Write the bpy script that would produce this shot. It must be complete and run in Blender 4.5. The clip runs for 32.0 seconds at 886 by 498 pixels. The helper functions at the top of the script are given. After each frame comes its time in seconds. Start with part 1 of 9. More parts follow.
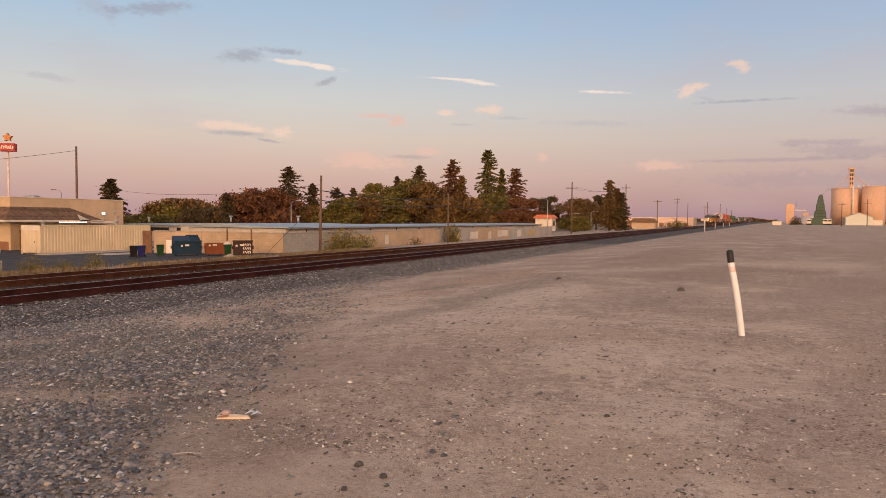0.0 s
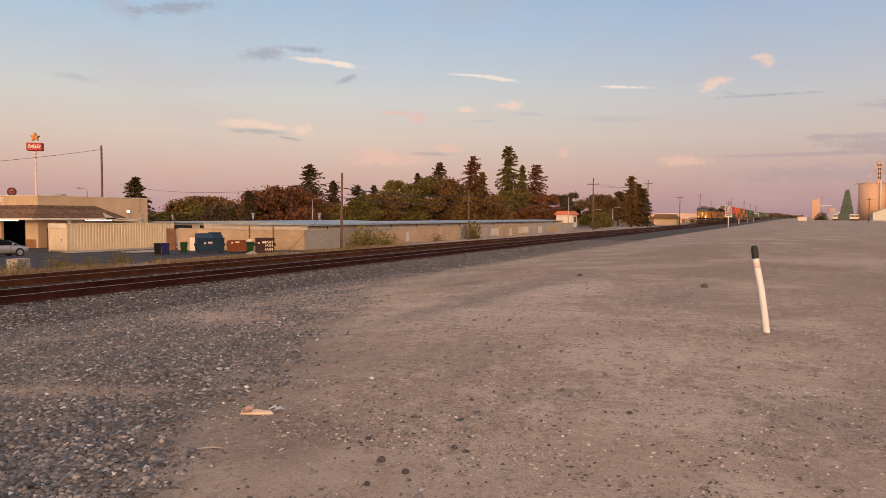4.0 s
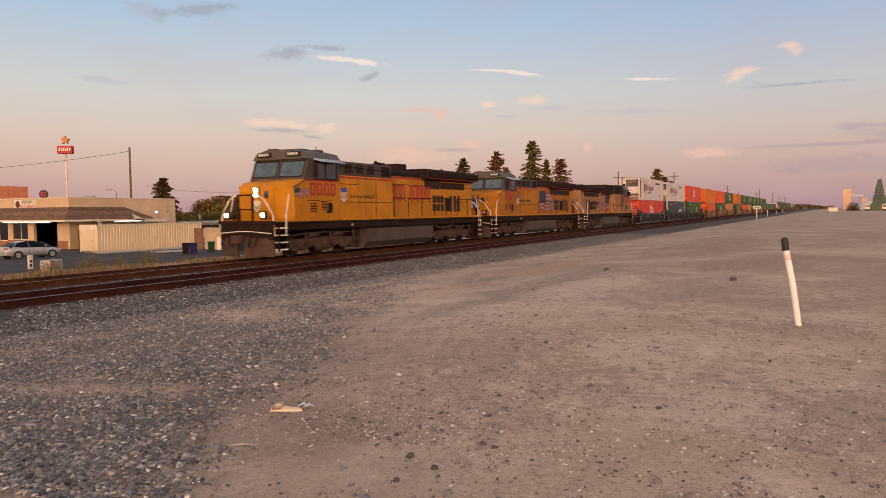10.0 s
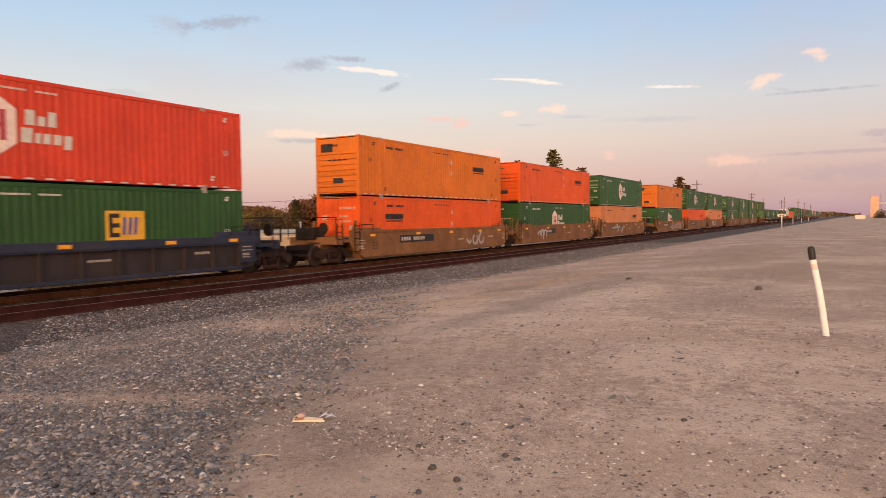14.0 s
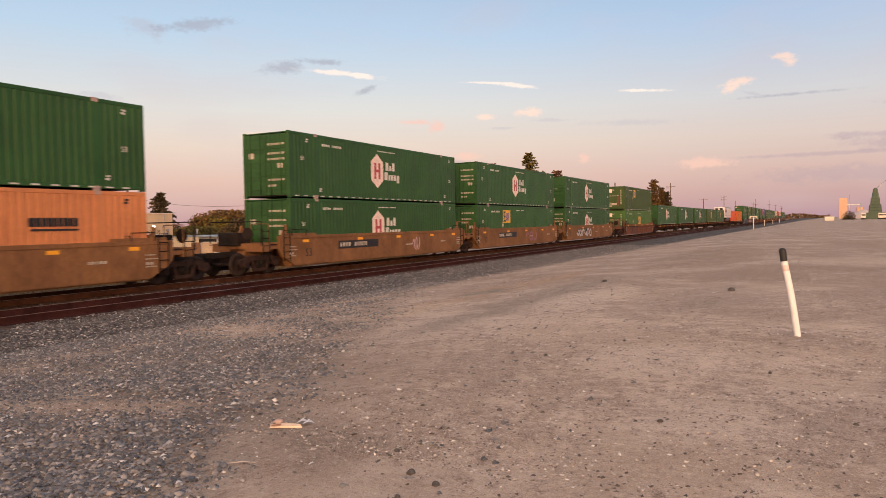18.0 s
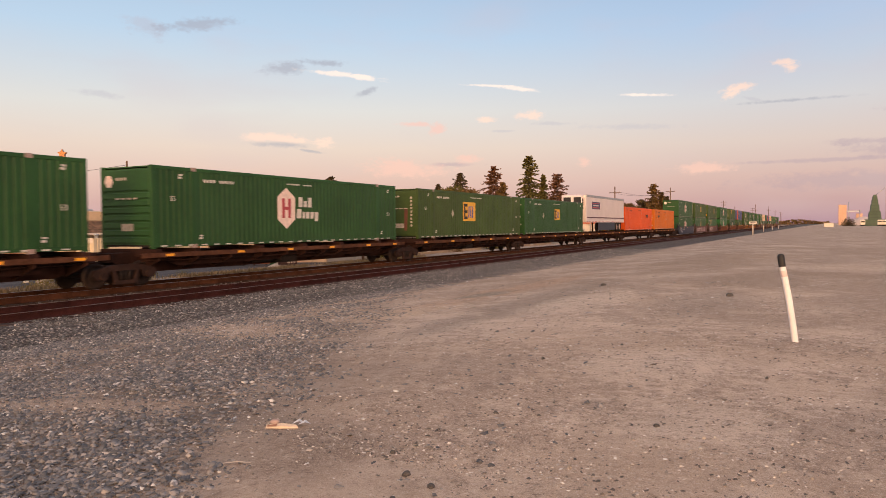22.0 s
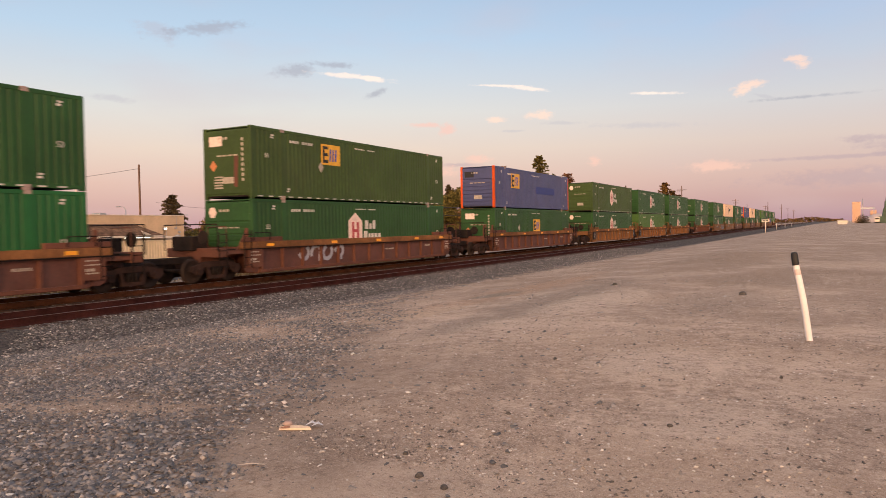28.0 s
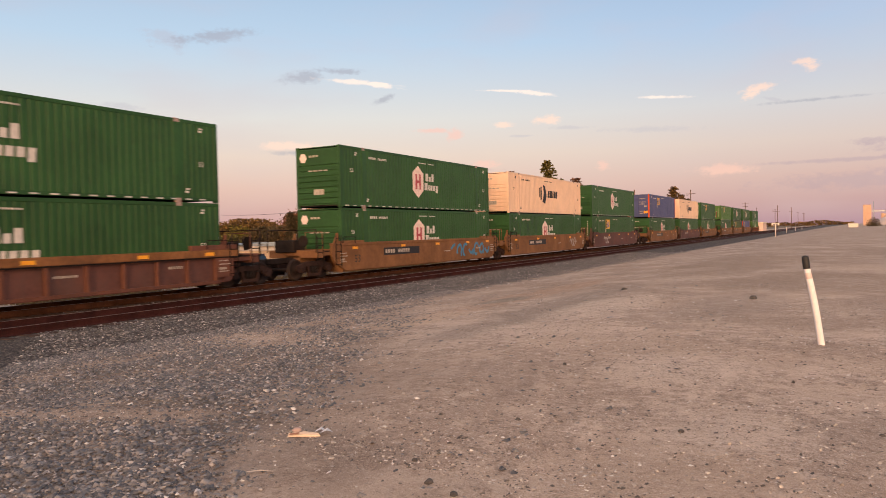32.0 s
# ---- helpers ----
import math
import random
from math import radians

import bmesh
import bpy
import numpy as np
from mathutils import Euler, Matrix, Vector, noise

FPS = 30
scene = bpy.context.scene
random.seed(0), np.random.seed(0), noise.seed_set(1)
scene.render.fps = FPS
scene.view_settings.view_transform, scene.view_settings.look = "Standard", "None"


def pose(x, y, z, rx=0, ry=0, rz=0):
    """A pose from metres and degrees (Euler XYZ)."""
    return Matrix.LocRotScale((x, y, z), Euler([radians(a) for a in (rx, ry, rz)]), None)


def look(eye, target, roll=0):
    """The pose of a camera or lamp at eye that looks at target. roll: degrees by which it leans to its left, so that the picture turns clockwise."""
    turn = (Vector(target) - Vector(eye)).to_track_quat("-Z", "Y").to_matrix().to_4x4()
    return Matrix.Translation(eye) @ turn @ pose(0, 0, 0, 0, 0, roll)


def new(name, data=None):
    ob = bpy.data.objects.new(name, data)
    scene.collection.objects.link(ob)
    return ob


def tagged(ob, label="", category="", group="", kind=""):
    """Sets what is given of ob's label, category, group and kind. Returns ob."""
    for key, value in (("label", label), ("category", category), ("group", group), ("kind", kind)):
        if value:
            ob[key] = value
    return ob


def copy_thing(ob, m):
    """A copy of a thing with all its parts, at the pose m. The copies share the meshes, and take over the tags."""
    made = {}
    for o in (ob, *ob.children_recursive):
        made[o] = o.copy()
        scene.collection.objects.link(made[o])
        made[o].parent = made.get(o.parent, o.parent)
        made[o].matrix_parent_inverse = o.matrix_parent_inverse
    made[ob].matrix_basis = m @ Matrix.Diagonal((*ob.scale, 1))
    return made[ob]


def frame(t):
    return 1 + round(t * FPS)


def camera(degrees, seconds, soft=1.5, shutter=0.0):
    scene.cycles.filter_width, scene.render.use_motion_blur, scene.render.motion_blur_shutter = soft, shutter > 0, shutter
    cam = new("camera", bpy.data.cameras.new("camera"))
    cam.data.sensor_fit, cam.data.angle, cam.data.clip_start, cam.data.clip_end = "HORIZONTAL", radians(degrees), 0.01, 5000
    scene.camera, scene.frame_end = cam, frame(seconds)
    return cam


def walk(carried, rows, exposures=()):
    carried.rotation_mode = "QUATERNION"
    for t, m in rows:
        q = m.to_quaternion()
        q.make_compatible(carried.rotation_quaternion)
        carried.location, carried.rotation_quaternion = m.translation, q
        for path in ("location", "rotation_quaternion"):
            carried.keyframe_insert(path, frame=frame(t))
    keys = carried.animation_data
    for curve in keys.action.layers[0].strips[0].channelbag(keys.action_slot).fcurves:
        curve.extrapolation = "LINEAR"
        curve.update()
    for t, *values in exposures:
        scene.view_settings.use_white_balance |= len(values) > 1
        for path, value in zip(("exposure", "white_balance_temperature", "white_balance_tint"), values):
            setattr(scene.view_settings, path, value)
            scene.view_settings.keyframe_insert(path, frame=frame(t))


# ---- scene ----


# ---- camera ----
def shot(x, y, z, yaw, pitch, roll):
    """Camera pose from eye, heading (left of the track), tilt and lean."""
    return pose(x, y, z, 90 + pitch, 0, yaw) @ pose(0, 0, 0, 0, 0, roll)


cam = camera(63.44, 32.0, soft=0.75, shutter=0.12)
walk(cam, [
    (0, shot(0.016, 0.007, 1.950, 23.844, -2.405, 0.444)),
    (0.5, shot(0.012, 0.008, 1.948, 24.030, -2.336, 0.578)),
    (1, shot(0.015, 0.006, 1.948, 24.245, -2.307, 0.706)),
    (1.5, shot(0.015, 0.003, 1.947, 24.471, -2.310, 0.744)),
    (2, shot(0.015, 0.006, 1.946, 24.745, -2.379, 0.664)),
    (2.5, shot(0.012, 0.002, 1.947, 24.966, -2.450, 0.469)),
    (3, shot(0.014, 0.002, 1.948, 25.191, -2.533, 0.257)),
    (3.5, shot(0.011, 0.004, 1.946, 25.370, -2.589, 0.210)),
    (5.5, shot(0.011, -0.000, 1.948, 25.776, -2.982, 0.205)),
    (6, shot(0.009, 0.000, 1.945, 25.983, -3.023, 0.019)),
    (6.5, shot(0.009, -0.001, 1.943, 26.230, -2.998, -0.264)),
    (7, shot(0.005, 0.000, 1.946, 26.422, -2.961, -0.425)),
    (7.5, shot(0.004, -0.000, 1.946, 26.566, -2.912, -0.473)),
    (8, shot(0.007, -0.003, 1.947, 26.706, -2.912, -0.470)),
    (8.5, shot(0.009, 0.000, 1.945, 26.876, -2.928, -0.456)),
    (9, shot(0.006, -0.004, 1.948, 27.028, -2.977, -0.440)),
    (9.5, shot(0.005, 0.001, 1.946, 27.247, -3.004, -0.490)),
    (10, shot(0.002, -0.001, 1.948, 27.446, -2.975, -0.597)),
    (10.5, shot(-0.001, -0.006, 1.948, 27.591, -2.823, -0.645)),
    (11, shot(0.002, -0.004, 1.952, 27.723, -2.667, -0.700)),
    (11.5, shot(-0.002, 0.003, 1.951, 27.769, -2.531, -0.675)),
    (12, shot(0.002, 0.006, 1.950, 27.796, -2.467, -0.690)),
    (12.5, shot(-0.002, -0.000, 1.952, 27.905, -2.435, -0.809)),
    (13, shot(-0.006, -0.002, 1.957, 28.217, -2.380, -0.963)),
    (13.5, shot(-0.006, -0.008, 1.958, 28.724, -2.284, -0.943)),
    (14, shot(-0.006, 0.004, 1.958, 29.108, -2.225, -0.819)),
    (14.5, shot(-0.005, 0.009, 1.953, 28.895, -2.148, -0.594)),
    (16.5, shot(-0.004, 0.005, 1.965, 26.587, -2.052, -0.720)),
    (17, shot(-0.006, 0.004, 1.965, 26.712, -2.015, -0.907)),
    (17.5, shot(-0.008, -0.000, 1.965, 26.980, -2.016, -1.027)),
    (18, shot(-0.010, -0.002, 1.965, 27.241, -2.005, -1.055)),
    (18.5, shot(-0.013, -0.005, 1.963, 27.392, -1.962, -0.962)),
    (19, shot(-0.010, -0.009, 1.963, 27.362, -1.960, -0.779)),
    (19.5, shot(-0.006, -0.008, 1.963, 27.201, -1.935, -0.552)),
    (20, shot(0.002, -0.010, 1.963, 26.986, -1.870, -0.433)),
    (20.5, shot(0.001, -0.008, 1.965, 26.859, -1.838, -0.423)),
    (21, shot(0.003, -0.003, 1.970, 26.916, -1.841, -0.419)),
    (21.5, shot(-0.003, 0.000, 1.969, 27.030, -1.821, -0.451)),
    (22, shot(-0.000, 0.001, 1.964, 27.185, -1.832, -0.441)),
    (22.5, shot(-0.004, 0.003, 1.965, 27.309, -1.905, -0.401)),
    (23, shot(-0.009, 0.002, 1.967, 27.368, -1.917, -0.282)),
    (23.5, shot(-0.009, 0.002, 1.967, 27.429, -1.862, -0.213)),
    (24, shot(-0.002, -0.000, 1.969, 27.526, -1.832, -0.228)),
    (24.5, shot(-0.002, -0.002, 1.967, 27.634, -1.770, -0.323)),
    (25, shot(-0.003, -0.003, 1.967, 27.713, -1.743, -0.441)),
    (25.5, shot(-0.000, -0.003, 1.971, 27.822, -1.780, -0.605)),
    (27.5, shot(-0.007, -0.003, 1.970, 27.982, -1.815, -0.847)),
    (28, shot(-0.002, -0.002, 1.968, 28.042, -1.775, -0.919)),
    (28.5, shot(-0.006, -0.001, 1.972, 28.034, -1.745, -1.032)),
    (29, shot(-0.005, -0.002, 1.969, 28.010, -1.652, -1.137)),
    (29.5, shot(-0.005, -0.000, 1.970, 27.946, -1.579, -1.168)),
    (30, shot(-0.005, 0.005, 1.970, 27.885, -1.510, -1.185)),
    (30.5, shot(-0.004, 0.006, 1.971, 27.888, -1.463, -1.218)),
    (31, shot(-0.002, 0.003, 1.969, 27.950, -1.431, -1.209)),
    (31.5, shot(-0.005, 0.003, 1.972, 28.147, -1.409, -1.246)),
    (32, shot(-0.008, 0.009, 1.969, 28.704, -1.338, -1.236)),
], exposures=[(0, -0.02), (10.0, 0.0), (11.2, 0.14), (13, 0.26), (32, 0.26)])


# ---- world, sun ----
SUN_AZ, SUN_EL = radians(158), radians(8)      # clockwise from the track's far end, seen from above
sun_way = Vector((math.sin(SUN_AZ) * math.cos(SUN_EL), math.cos(SUN_AZ) * math.cos(SUN_EL), math.sin(SUN_EL)))

# azimuth (left of the track), elevation, half width, half height, tilt: all in degrees
CLOUDS = {
    "w": [(34.9, 11.78, 3.3, 0.17, 5), (33.4, 11.62, 1.7, 0.20, 9), (20.8, 10.62, 1.7, 0.17, 8), (23.3, 10.95, 2.4, 0.09, 3), (11.6, 9.82, 1.7, 0.12, 3)],
    "c": [(1.7, 11.42, 1.0, 0.24, 2), (1.35, 11.02, 0.62, 0.42, -20), (4.6, 9.9, 1.25, 0.30, -9), (5.2, 9.5, 0.75, 0.34, -25), (20.3, 8.62, 1.15, 0.36, 0), (23.66, 8.33, 0.8, 0.26, 0),
          (40.6, 6.92, 2.4, 0.36, 1), (38.6, 6.75, 1.2, 0.30, 3), (36.6, 6.52, 1.0, 0.42, 0)],
    "p": [(27.5, 7.7, 0.6, 0.5, -20), (29.2, 8.05, 1.4, 0.2, 2), (30.3, 4.55, 3.2, 0.7, 2), (25.2, 5.3, 1.0, 0.4, 0), (7.0, 4.2, 2.2, 0.4, 0), (16.0, 4.9, 0.5, 0.35, 0)],
    "g": [(39.3, 12.15, 2.0, 0.48, -5), (36.6, 12.62, 1.9, 0.24, 0), (33.1, 10.55, 0.9, 0.28, -22), (46.2, 14.85, 2.8, 0.45, -11), (39.6, 6.38, 2.2, 0.26, 2), (37.4, 5.9, 1.2, 0.12, 8), (1.3, 8.74, 3.4, 0.13, 0)],
    "d": [(49.3, 14.45, 1.5, 0.6, 14), (3.9, 9.02, 0.9, 0.12, 16), (18.6, 7.95, 1.6, 0.16, 1), (22.4, 7.45, 1.0, 0.1, 0), (12.5, 7.5, 3.2, 0.25, 2), (52.5, 9.6, 1.6, 0.25, 4)],
    "m": [(-6.9, 7.55, 2.4, 0.36, 4), (-1.9, 4.46, 8.0, 0.16, 0), (-4.0, 5.6, 3.0, 0.24, 0), (-6.5, 4.9, 5.0, 0.5, 2), (26.5, 4.9, 2.0, 0.18, 0), (-4.0, 3.0, 9.0, 0.7, 0)],
}


class Graph:
    """A short hand for node trees."""

    def __init__(self, tree):
        self.t = tree
        self.n, self.l = tree.nodes, tree.links

    def node(self, kind, operation=None):
        nd = self.n.new(kind)
        if operation:
            nd.operation = operation
        return nd

    def put(self, sock, v):
        if isinstance(v, bpy.types.NodeSocket):
            self.l.new(v, sock)
        elif v is not None:
            sock.default_value = v

    def math(self, op, a, b=None, c=None, clamp=False):
        nd = self.node("ShaderNodeMath", op)
        nd.use_clamp = clamp
        for s, v in zip(nd.inputs, (a, b, c)):
            self.put(s, v)
        return nd.outputs[0]

    def dot(self, a, vec):
        nd = self.node("ShaderNodeVectorMath", operation="DOT_PRODUCT")
        self.put(nd.inputs[0], a)
        nd.inputs[1].default_value = vec
        return nd.outputs["Value"]

    def mix(self, f, a, b, kind="MIX"):
        nd = self.node("ShaderNodeMix")
        nd.data_type, nd.blend_type = "RGBA", kind
        self.put(nd.inputs[0], f)
        self.put(nd.inputs[6], a if isinstance(a, bpy.types.NodeSocket) else (*a[:3], 1))
        self.put(nd.inputs[7], b if isinstance(b, bpy.types.NodeSocket) else (*b[:3], 1))
        return nd.outputs[2]

    def ramp(self, f, stops, mode="LINEAR"):
        nd = self.node("ShaderNodeValToRGB")
        nd.color_ramp.interpolation = mode
        el = nd.color_ramp.elements
        while len(el) < len(stops):
            el.new(0.5)
        for e, (p, c) in zip(el, stops):
            e.position = p
            e.color = (*c, 1) if len(c) == 3 else c
        self.put(nd.inputs[0], f)
        return nd.outputs[0]

    def band(self, v, lo, hi):
        nd = self.node("ShaderNodeMapRange")
        nd.interpolation_type = "SMOOTHSTEP"
        self.put(nd.inputs[0], v)
        nd.inputs[1].default_value, nd.inputs[2].default_value = lo, hi
        return nd.outputs[0]

    def noise(self, vec, scale, detail=3.0, rough=0.55, stretch=None):
        if stretch:
            mp = self.node("ShaderNodeMapping")
            self.put(mp.inputs[0], vec)
            mp.inputs["Scale"].default_value = stretch
            vec = mp.outputs[0]
        nd = self.node("ShaderNodeTexNoise")
        self.put(nd.inputs["Vector"], vec)
        nd.inputs["Scale"].default_value, nd.inputs["Detail"].default_value, nd.inputs["Roughness"].default_value = scale, detail, rough
        return nd.outputs["Fac"]


def make_world():
    w = bpy.data.worlds.new("evening_sky")
    scene.world = w
    w.use_nodes = True
    g = Graph(w.node_tree)
    g.n.clear()
    way = g.node("ShaderNodeTexCoord").outputs["Generated"]
    sep = g.node("ShaderNodeSeparateXYZ")
    g.put(sep.inputs[0], way)
    z = sep.outputs[2]
    # clear dusk gradient: mauve at the horizon, peach, then blue
    east = g.ramp(g.math("MULTIPLY", z, 1.6), [
        (0.0, (0.57, 0.335, 0.395)), (0.05, (0.67, 0.39, 0.395)), (0.10, (0.79, 0.495, 0.44)), (0.17, (0.86, 0.655, 0.55)), (0.25, (0.80, 0.745, 0.70)),
        (0.40, (0.54, 0.685, 0.85)), (0.58, (0.40, 0.54, 0.74)), (1.0, (0.56, 0.60, 0.68))])
    side = g.band(g.dot(way, (-0.82, 0.57, 0)), 0.55, 1.0)
    tint = g.mix(side, (0.86, 0.86, 0.93), (1.0, 1.0, 1.0))
    base = g.mix(1.0, east, tint, "MULTIPLY")
    west = g.math("POWER", g.math("MAXIMUM", g.dot(way, (*sun_way.xy.normalized(), 0.25)), 0.0), 1.8)
    low = g.band(z, 1.05, 0.0)
    glow = g.math("MULTIPLY", west, low)
    sky = g.mix(glow, base, (4.8, 3.0, 1.7))
    # thin evening clouds
    wob = g.noise(way, 34.0, 5.0, 0.6, (1, 1, 2.2))
    wob2 = g.noise(way, 130.0, 4.0, 0.65, (1, 1, 1.8))
    rough_edge = g.math("ADD", g.math("MULTIPLY", g.math("SUBTRACT", wob, 0.5), 2.3), g.math("MULTIPLY", g.math("SUBTRACT", wob2, 0.5), 1.3))
    paint = {"w": ((1.16, 0.93, 0.80), 0.9), "c": ((1.14, 0.77, 0.60), 0.85), "p": ((1.02, 0.58, 0.48), 0.75), "g": ((0.40, 0.375, 0.44), 0.62), "d": ((0.55, 0.49, 0.55), 0.4), "m": ((0.46, 0.31, 0.39), 0.5)}
    for az, el, hw, hh, tilt, kind in [(*row, k) for k in ("m", "d", "g", "p", "c", "w") for row in CLOUDS[k]]:
        a, e, r = radians(az), radians(el), radians(-tilt)
        c = Vector((-math.sin(a) * math.cos(e), math.cos(a) * math.cos(e), math.sin(e)))
        right = Vector((math.cos(a), math.sin(a), 0))
        up = right.cross(c) * -1
        if up.z < 0:
            up = -up
        u = right * math.cos(r) + up * math.sin(r)
        v = up * math.cos(r) - right * math.sin(r)
        du = g.math("DIVIDE", g.dot(way, u - c * 0), math.sin(radians(hw)))
        du = g.math("ADD", du, -u.dot(c) / math.sin(radians(hw)))
        dv = g.math("DIVIDE", g.dot(way, v), math.sin(radians(hh)))
        dv = g.math("ADD", dv, -v.dot(c) / math.sin(radians(hh)))
        r2 = g.math("ADD", g.math("MULTIPLY", du, du), g.math("MULTIPLY", dv, dv))
        r1 = g.math("ADD", g.math("SQRT", r2), rough_edge)
        col, top = paint[kind]
        front = g.math("GREATER_THAN", g.dot(way, c), 0.5)
        m = g.math("MULTIPLY", g.math("MULTIPLY", g.band(r1, 1.3, 0.25), top), front)
        sky = g.mix(m, sky, col)
    # fine uneven haze over all
    veil = g.noise(way, 5.0, 3.0, 0.5, (1, 1, 3.5))
    sky = g.mix(g.math("MULTIPLY", g.band(veil, 0.45, 0.8), 0.25), sky, (0.70, 0.53, 0.55))
    bg = g.node("ShaderNodeBackground")
    g.put(bg.inputs[0], sky)
    bg.inputs[1].default_value = 0.74
    air = g.node("ShaderNodeTexSky")
    air.sky_type, air.sun_disc, air.sun_elevation, air.sun_rotation = "NISHITA", False, SUN_EL, SUN_AZ
    bg2 = g.node("ShaderNodeBackground")
    g.put(bg2.inputs[0], air.outputs[0])
    bg2.inputs[1].default_value = 0.02
    both = g.node("ShaderNodeAddShader")
    g.put(both.inputs[0], bg.outputs[0])
    g.put(both.inputs[1], bg2.outputs[0])
    out = g.node("ShaderNodeOutputWorld")
    g.put(out.inputs[0], both.outputs[0])


make_world()
sun = new("sun", bpy.data.lights.new("sun", "SUN"))
sun.data.energy, sun.data.angle, sun.data.color = 1.25, radians(14), (1.0, 0.60, 0.34)
sun.matrix_basis = look(sun_way * 50, (0, 0, 0))

# ---- materials ----
MATS = {}


def mat(name, color, rough=0.6, metal=0.0, vary=0.12, scale=3.0, grime=0.0, grime_color=(0.10, 0.06, 0.04), streak=0.0, bump=0.0, bump_scale=40.0,
        emit=None, emit_strength=0.0, per_object=0.0, spec=0.4):
    """A worn surface: two scales of tone, grime patches, downward streaks, fine relief."""
    if name in MATS:
        return MATS[name]
    m = bpy.data.materials.new(name)
    m.use_nodes = True
    g = Graph(m.node_tree)
    b = g.n["Principled BSDF"]
    at = g.node("ShaderNodeTexCoord").outputs["Object"]
    n1 = g.noise(at, scale, 4.0, 0.6)
    n2 = g.noise(at, scale * 9, 3.0, 0.6)
    f = g.math("ADD", g.math("MULTIPLY", n1, 0.65), g.math("MULTIPLY", n2, 0.35))
    lo = [max(0.0, c * (1 - 1.6 * vary)) for c in color]
    hi = [min(1.0, c * (1 + 1.6 * vary)) for c in color]
    col = g.mix(g.band(f, 0.3, 0.7), lo, hi)
    if per_object:
        rnd = g.node("ShaderNodeObjectInfo").outputs["Random"]
        k = g.math("ADD", g.math("MULTIPLY", rnd, 2 * per_object), 1 - per_object)
        cmb = g.node("ShaderNodeCombineColor")
        for s in cmb.inputs:
            g.put(s, k)
        col = g.mix(1.0, col, cmb.outputs[0], "MULTIPLY")
    if grime:
        gm = g.noise(at, scale * 0.55, 6.0, 0.68)
        col = g.mix(g.math("MULTIPLY", g.band(gm, 0.46, 0.72), grime), col, grime_color)
    if streak:
        st = g.noise(at, 1.0, 4.0, 0.65, (9.0, 5.0, 0.35))
        col = g.mix(g.math("MULTIPLY", g.band(st, 0.52, 0.75), streak), col, grime_color)
    g.put(b.inputs["Base Color"], col)
    rr = g.math("ADD", g.math("MULTIPLY", n2, 0.25), rough - 0.12, clamp=True)
    g.put(b.inputs["Roughness"], rr)
    b.inputs["Metallic"].default_value = metal
    b.inputs["Specular IOR Level"].default_value = spec
    if bump:
        bm_n = g.node("ShaderNodeBump")
        bm_n.inputs["Strength"].default_value = bump
        bm_n.inputs["Distance"].default_value = 0.02
        g.put(bm_n.inputs["Height"], g.noise(at, bump_scale, 4.0, 0.65))
        g.put(b.inputs["Normal"], bm_n.outputs[0])
    if emit:
        b.inputs["Emission Color"].default_value = (*emit, 1)
        b.inputs["Emission Strength"].default_value = emit_strength
    MATS[name] = m
    return m


def glass(name, color=(0.02, 0.025, 0.03)):
    return mat(name, color, rough=0.15, vary=0.05, spec=0.9)


